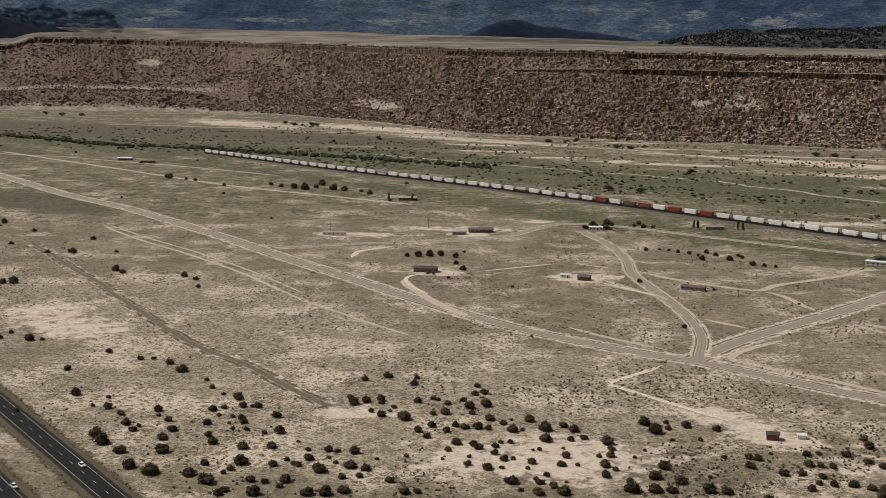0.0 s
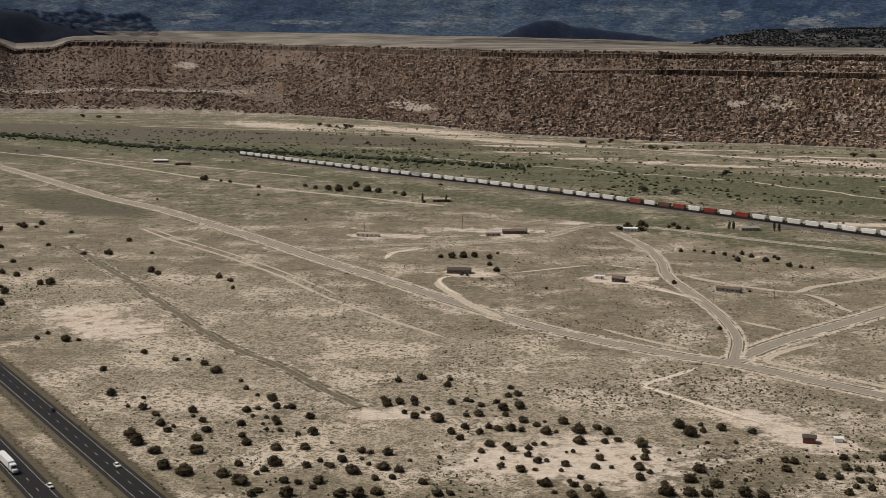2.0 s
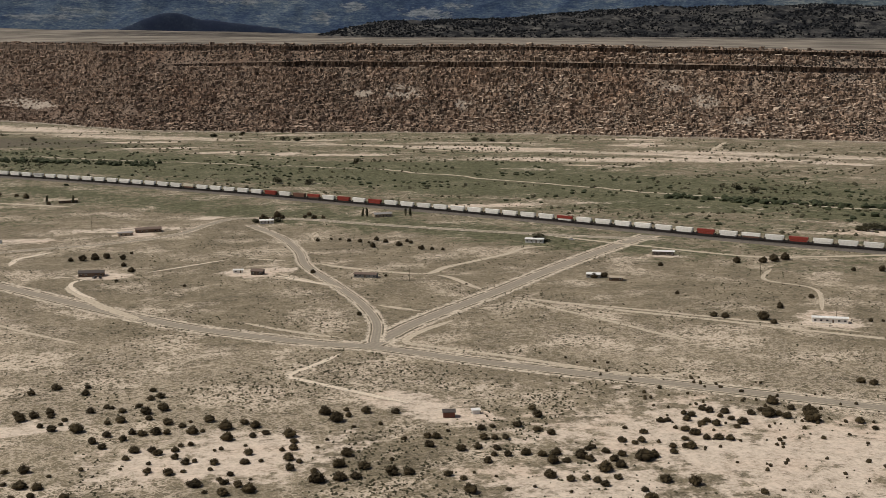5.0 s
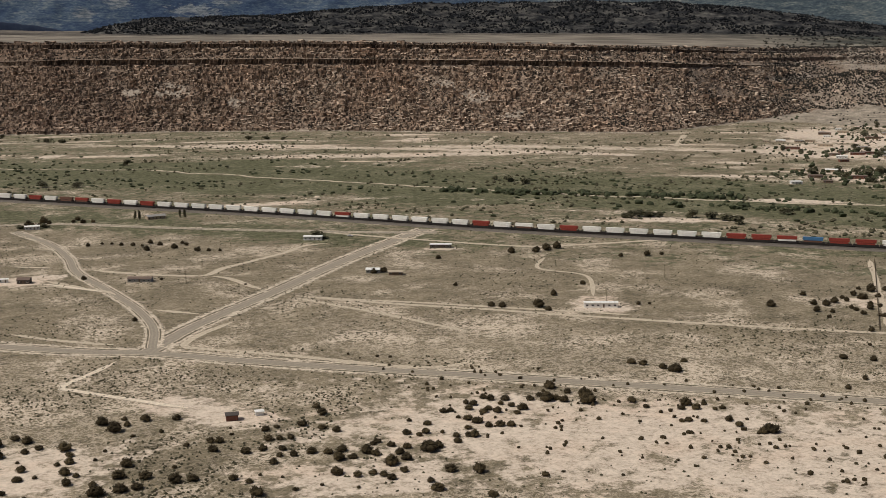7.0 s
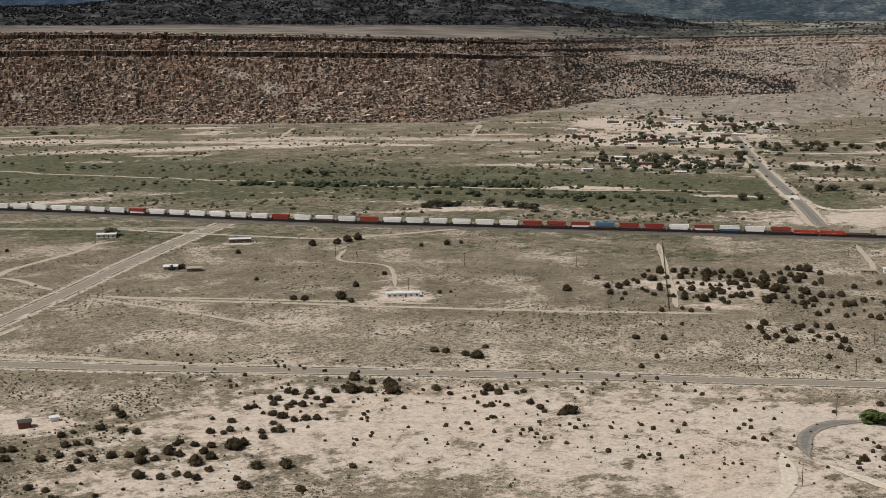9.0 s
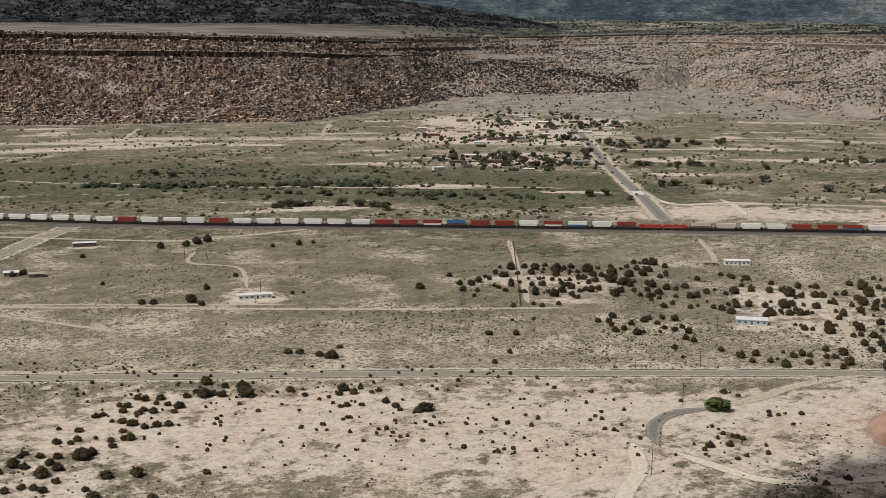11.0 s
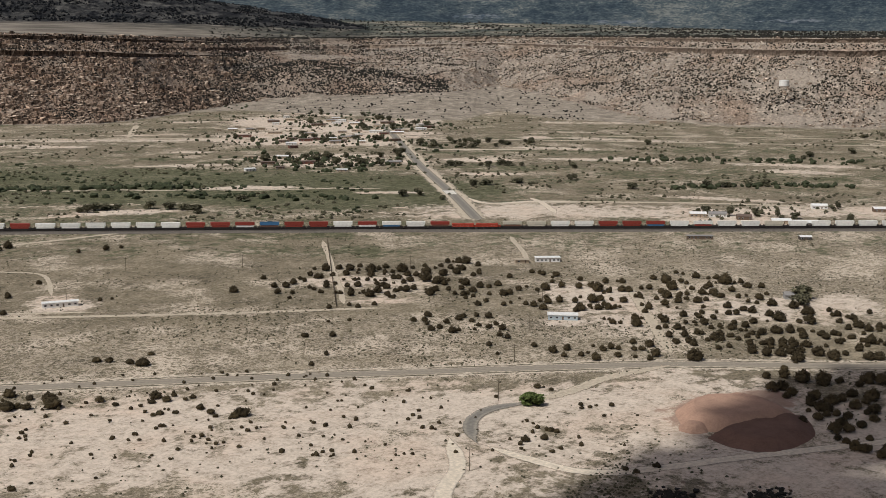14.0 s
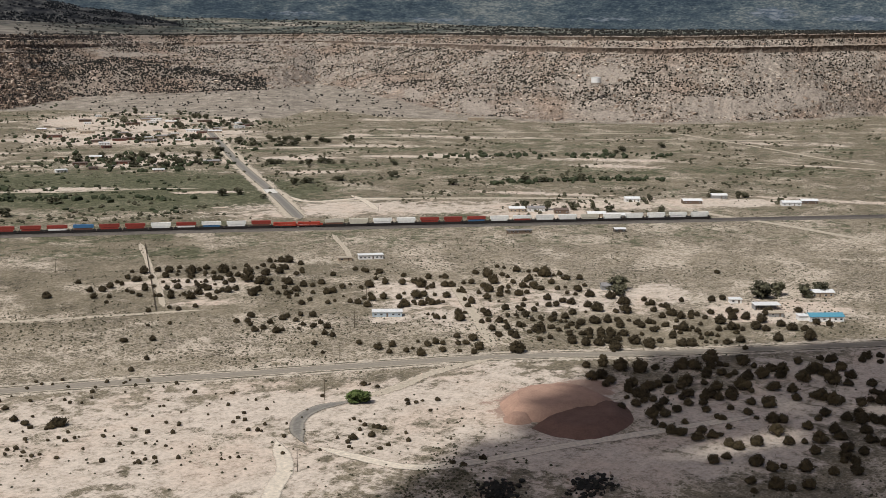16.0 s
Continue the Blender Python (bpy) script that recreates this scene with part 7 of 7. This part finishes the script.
# water tank on the slope
tank = thing("water_tank", pose(1979, 890, 62), "round pale water tank on the hillside", "tank")
bm = tube(bmesh.new(), (0, 0, 0), (0, 0, 9), 8, 8, 28)
part("body", bm, WALLS["white"], tank)
part("roof", tube(bmesh.new(), (0, 0, 9.0), (0, 0, 10), 8.2, 0.6, 28), ROOFS["white"], tank)


# ---- utility poles ----
def utility_pole(x, y, h=9.5, turn=-45):
    ob = thing("utility_pole", pose(x, y, 0, 0, 0, turn), "weathered wooden utility pole with a crossarm", "utility pole", "utility poles")
    part("post", tube(bmesh.new(), (0, 0, -0.3), (0, 0, h), 0.17, 0.12, 8), BARK, ob)
    part("crossarm", boxes((-1.2, 1.2, -0.06, 0.06, h - 0.9, h - 0.75)), BARK, ob)
    for px in (-1.05, 0.4, 1.05):
        part("insulator", tube(bmesh.new(), (px, 0, h - 0.75), (px, 0, h - 0.5), 0.06, 0.04, 6), GLASS, ob)


for x, y in ((489, 356), (547, 388), (633, 550), (608, 422), (433, 324), (355, 279), (200, 826), (445, 775), (-16, 1126), (-104, 1104), (-40, 1380), (742, 552), (-16, 1154), (420, 640), (500, 690), (560, 640)):
    utility_pole(x, y)

# ---- fence line through the grove ----
fence = thing("fence", Matrix.Identity(4), "dark plank fence running down through the grove", "fence")
a, b = Vector((671, 668)), Vector((517, 508))
d = (b - a).normalized()
for k in range(90):
    p = a + d * (k * 2.47)
    part("post", boxes((p.x - 0.12, p.x + 0.12, p.y - 0.12, p.y + 0.12, -0.1, 1.5)), BARK, fence)
for z in (0.4, 0.8, 1.2):
    bm = bmesh.new()
    tube(bm, (*a, z), (*b, z), 0.1, 0.1, 4)
    part("board", bm, BARK, fence)


# ---- vehicles ----
RUBBER = plain("tyre_rubber", (0.02, 0.02, 0.02), 0.9, 0, 0.2, 0.5)
CAR_PAINT = {k: plain(k + "_car_paint", c, 0.35, 0, 0.05, 1) for k, c in {"white": (0.75, 0.75, 0.74), "black": (0.02, 0.02, 0.022), "silver": (0.4, 0.4, 0.4)}.items()}


def wheel(ob, x, y, r):
    w = part("wheel", tube(bmesh.new(), (x, y - 0.12, r), (x, y + 0.12, r), r, r, 14), RUBBER, ob)
    part("rim", tube(bmesh.new(), (x, y - 0.135, r), (x, y + 0.135, r), r * 0.55, r * 0.55, 10), STEEL, w)


def car(x, y, turn, paint, label):
    ob = thing("car", pose(x, y, 0.11, 0, 0, turn), label, "car")
    part("body", boxes((-2.3, 2.3, -0.9, 0.9, 0.35, 0.95), bevel=0.14), CAR_PAINT[paint], ob)
    bm = boxes((-1.6, 0.9, -0.8, 0.8, 0.92, 1.55))
    for v in bm.verts:
        if v.co.z > 1.2:
            v.co.x = v.co.x * 0.72 - 0.1
            v.co.y *= 0.85
    part("cabin", bm, GLASS, ob)
    part("roof", boxes((-1.2, 0.55, -0.66, 0.66, 1.53, 1.6), bevel=0.02), CAR_PAINT[paint], ob)
    for sx in (-1.4, 1.4):
        for sy in (-0.8, 0.8):
            wheel(ob, sx, sy, 0.34)
    for sy in (-0.6, 0.6):
        part("headlight", boxes((2.27, 2.33, sy - 0.18, sy + 0.18, 0.6, 0.78)), TRIM, ob)


def lorry(x, y, turn):
    ob = thing("lorry", pose(x, y, 0.11, 0, 0, turn), "white articulated lorry with a box trailer", "lorry")
    part("trailer", boxes((-11.5, 4.2, -1.3, 1.3, 1.15, 4.1), bevel=0.06), CAR_PAINT["white"], ob)
    part("trailer_frame", boxes((-11.3, 4.0, -0.5, 0.5, 0.8, 1.14)), CHASSIS, ob)
    part("sleeper_cab", boxes((5.0, 7.8, -1.2, 1.2, 0.9, 3.7), bevel=0.2), CAR_PAINT["white"], ob)
    part("bonnet", boxes((7.6, 9.7, -1.0, 1.0, 0.7, 2.1), bevel=0.2), CAR_PAINT["white"], ob)
    part("windscreen", boxes((7.72, 7.86, -1.0, 1.0, 2.2, 3.2)), GLASS, ob)
    part("tractor_frame", boxes((3.0, 9.0, -0.5, 0.5, 0.5, 0.9)), CHASSIS, ob)
    for sx in (-10.3, -9.1, 3.0, 4.2, 8.4):
        for sy in (-1.05, 1.05):
            wheel(ob, sx, sy, 0.5)


lorry(-190, 471, -54)
car(-147, 474.5, -55, "white", "white car on the dark highway")
car(-166, 450, -54, "white", "white car on the far carriageway")
car(-199, 549, 125, "black", "black car on the dark highway")
car(-13, 901, 60, "black", "black pickup-sized car parked before the dark house")
car(-9, 900, 80, "black", "black car parked before the dark house")
car(795, 195, -50, "white", "white car parked by the long building")
car(768, 216, -40, "black", "black car parked in the yard")
car(372, 957, -30, "silver", "silver car parked by the farm shed")


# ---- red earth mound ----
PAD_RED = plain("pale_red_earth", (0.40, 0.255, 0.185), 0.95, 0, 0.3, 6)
# darker red for the heap's front: its shade is put into the colour
SHADED_RED = plain("shaded_red_earth", (0.17, 0.10, 0.075), 0.95, 0, 0.3, 6)


def mound(name, outline, flat, height, label, mat):
    """An earth heap: its foot follows outline, its top a smaller copy of it."""
    c = np.mean(outline, axis=0)
    l = spline(list(outline) + [outline[0]], 3)[:-1]
    V, rings = [], 9
    for j in range(rings):
        s = j / (rings - 1)
        k = 1 - s * (1 - flat)
        for x, y in l[:, :2]:
            w = noise.noise(Vector((x / 7, y / 7, s * 2))) * 0.9
            V.append((c[0] + (x - c[0]) * k + w, c[1] + (y - c[1]) * k + w, -0.3 + (height + 0.3 + w * 0.3) * (s * s * (3 - 2 * s))))
    n = len(l)
    F = [(j * n + i, j * n + (i + 1) % n, (j + 1) * n + (i + 1) % n, (j + 1) * n + i) for j in range(rings - 1) for i in range(n)]
    F.append(tuple((rings - 1) * n + i for i in range(n)))
    me = mesh_of(name, V, F, mat)
    b = bmesh.new()
    b.from_mesh(me)
    bmesh.ops.recalc_face_normals(b, faces=b.faces)
    b.to_mesh(me)
    b.free()
    tagged(part(name, me), label, "earth mound", kind="structure")


mound("earth_mound", [(453, 243), (470, 256), (486, 257), (498, 252), (512, 236), (503, 212), (480, 212), (458, 224)], 0.6, 5.0, "broad bare heap of pale red earth", PAD_RED)
mound("front_earth_mound", [(446, 228), (460, 230), (476, 225), (492, 215), (505, 210), (480, 193), (449, 197), (442, 213)], 0.55, 3.4, "front of the red earth heap, shade put into its dark colour", SHADED_RED)
mound("small_earth_mound", [(447, 241), (456, 246), (464, 242), (464, 234), (455, 230), (448, 233)], 0.2, 3.0, "small pile of pale red earth", PAD_RED)

# ---- heaps of cut brush and stones near the paved bend ----
for cx, cy, w in ((379, 206, 11), (402, 178, 12)):
    P = [(cx + rng.normal(0, w * 0.45), cy + rng.normal(0, w * 0.3), rng.uniform(0.1, 1.0)) for k in range(160)]
    S = [(rng.uniform(0.4, 1.3),) * 2 + (rng.uniform(0.3, 0.8),) for k in P]
    lumps("brush_heap", P, S, FOREST, "dark heap of cut brush on bare earth", "brush heap", 0.4, int(cx))
    P = [(cx + rng.normal(0, w * 0.5), cy + rng.normal(0, w * 0.35), rng.uniform(0.1, 0.7)) for k in range(45)]
    lumps("rubble", P, [(rng.uniform(0.3, 0.8),) * 2 + (0.4,) for k in P], PALE_ROCK, "pale stones strewn over the brush heap", "stones", 0.4, int(cy), None, (BLOCK_V, BLOCK_F))

# ---- cloud that shades the near grove ----
CLOUD = plain("cloud_white", (0.9, 0.9, 0.9), 1.0, 0, 0.02, 80)
EDGE = [(318, 205), (345, 236), (378, 236), (414, 235), (446, 235), (472, 236), (503, 230), (530, 238), (556, 238), (582, 226), (612, 200), (672, 145), (770, 44), (860, -160), (700, -330), (420, -260), (300, 40)]
LIFT = toward * (1300 / toward.z)


def inside(x, y, poly):
    hit = False
    for (ax, ay), (bx, by) in zip(poly, poly[1:] + poly[:1]):
        if (ay > y) != (by > y) and x < ax + (y - ay) / (by - ay) * (bx - ax):
            hit = not hit
    return hit


rng = np.random.default_rng(21)
P, S = [], []
for gx in range(290, 880, 11):
    for gy in range(-340, 250, 11):
        x, y = gx + rng.uniform(-4, 4), gy + rng.uniform(-4, 4)
        if inside(x, y, EDGE):
            deep = min(math.hypot(x - ax, y - ay) for ax, ay in EDGE)
            if math.hypot((x - 462) / 36, (y - 150) / 30) < 1 and rng.random() < 0.55:   # thin place in the cloud
                continue
            r = rng.uniform(8.5, 11) if deep < 9 else rng.uniform(11.0, 13.5) if x < 450 else rng.uniform(10.0, 12.3)
            P.append((x + LIFT.x, y + LIFT.y, LIFT.z + rng.uniform(-6, 6) + min(deep, 120) * 0.3 * rng.random()))
            S.append((r, r, r * 0.8))
lumps("cloud", P, S, CLOUD, "white fair-weather cloud high over the range", "cloud", 0.25, 9)
for h0, h1, d0, d1, gap, small, large in ((3, 50, 3480, 4130, 14, 7.6, 8.4), (-34, -11, 4180, 4480, 24, 15, 19)):   # clouds that shade the wooded hill and the butte
    P, S = [], []
    for gx in range(-2400, 3300, gap):
        for gy in range(2100, 4500, gap):
            x, y = gx + rng.uniform(-4, 4), gy + rng.uniform(-4, 4)
            if h0 < math.degrees(math.atan2(x, y)) < h1 and d0 < math.hypot(x, y) < d1:
                r = rng.uniform(small, large)
                P.append((x + LIFT.x - 140, y + LIFT.y + 25, LIFT.z + rng.uniform(-15, 15)))
                S.append((r, r, r * 0.7))
    lumps("cloud", P, S, CLOUD, "white fair-weather cloud high over the hills", "cloud", 0.25, 9, None, (OCTA_V, OCTA_F))
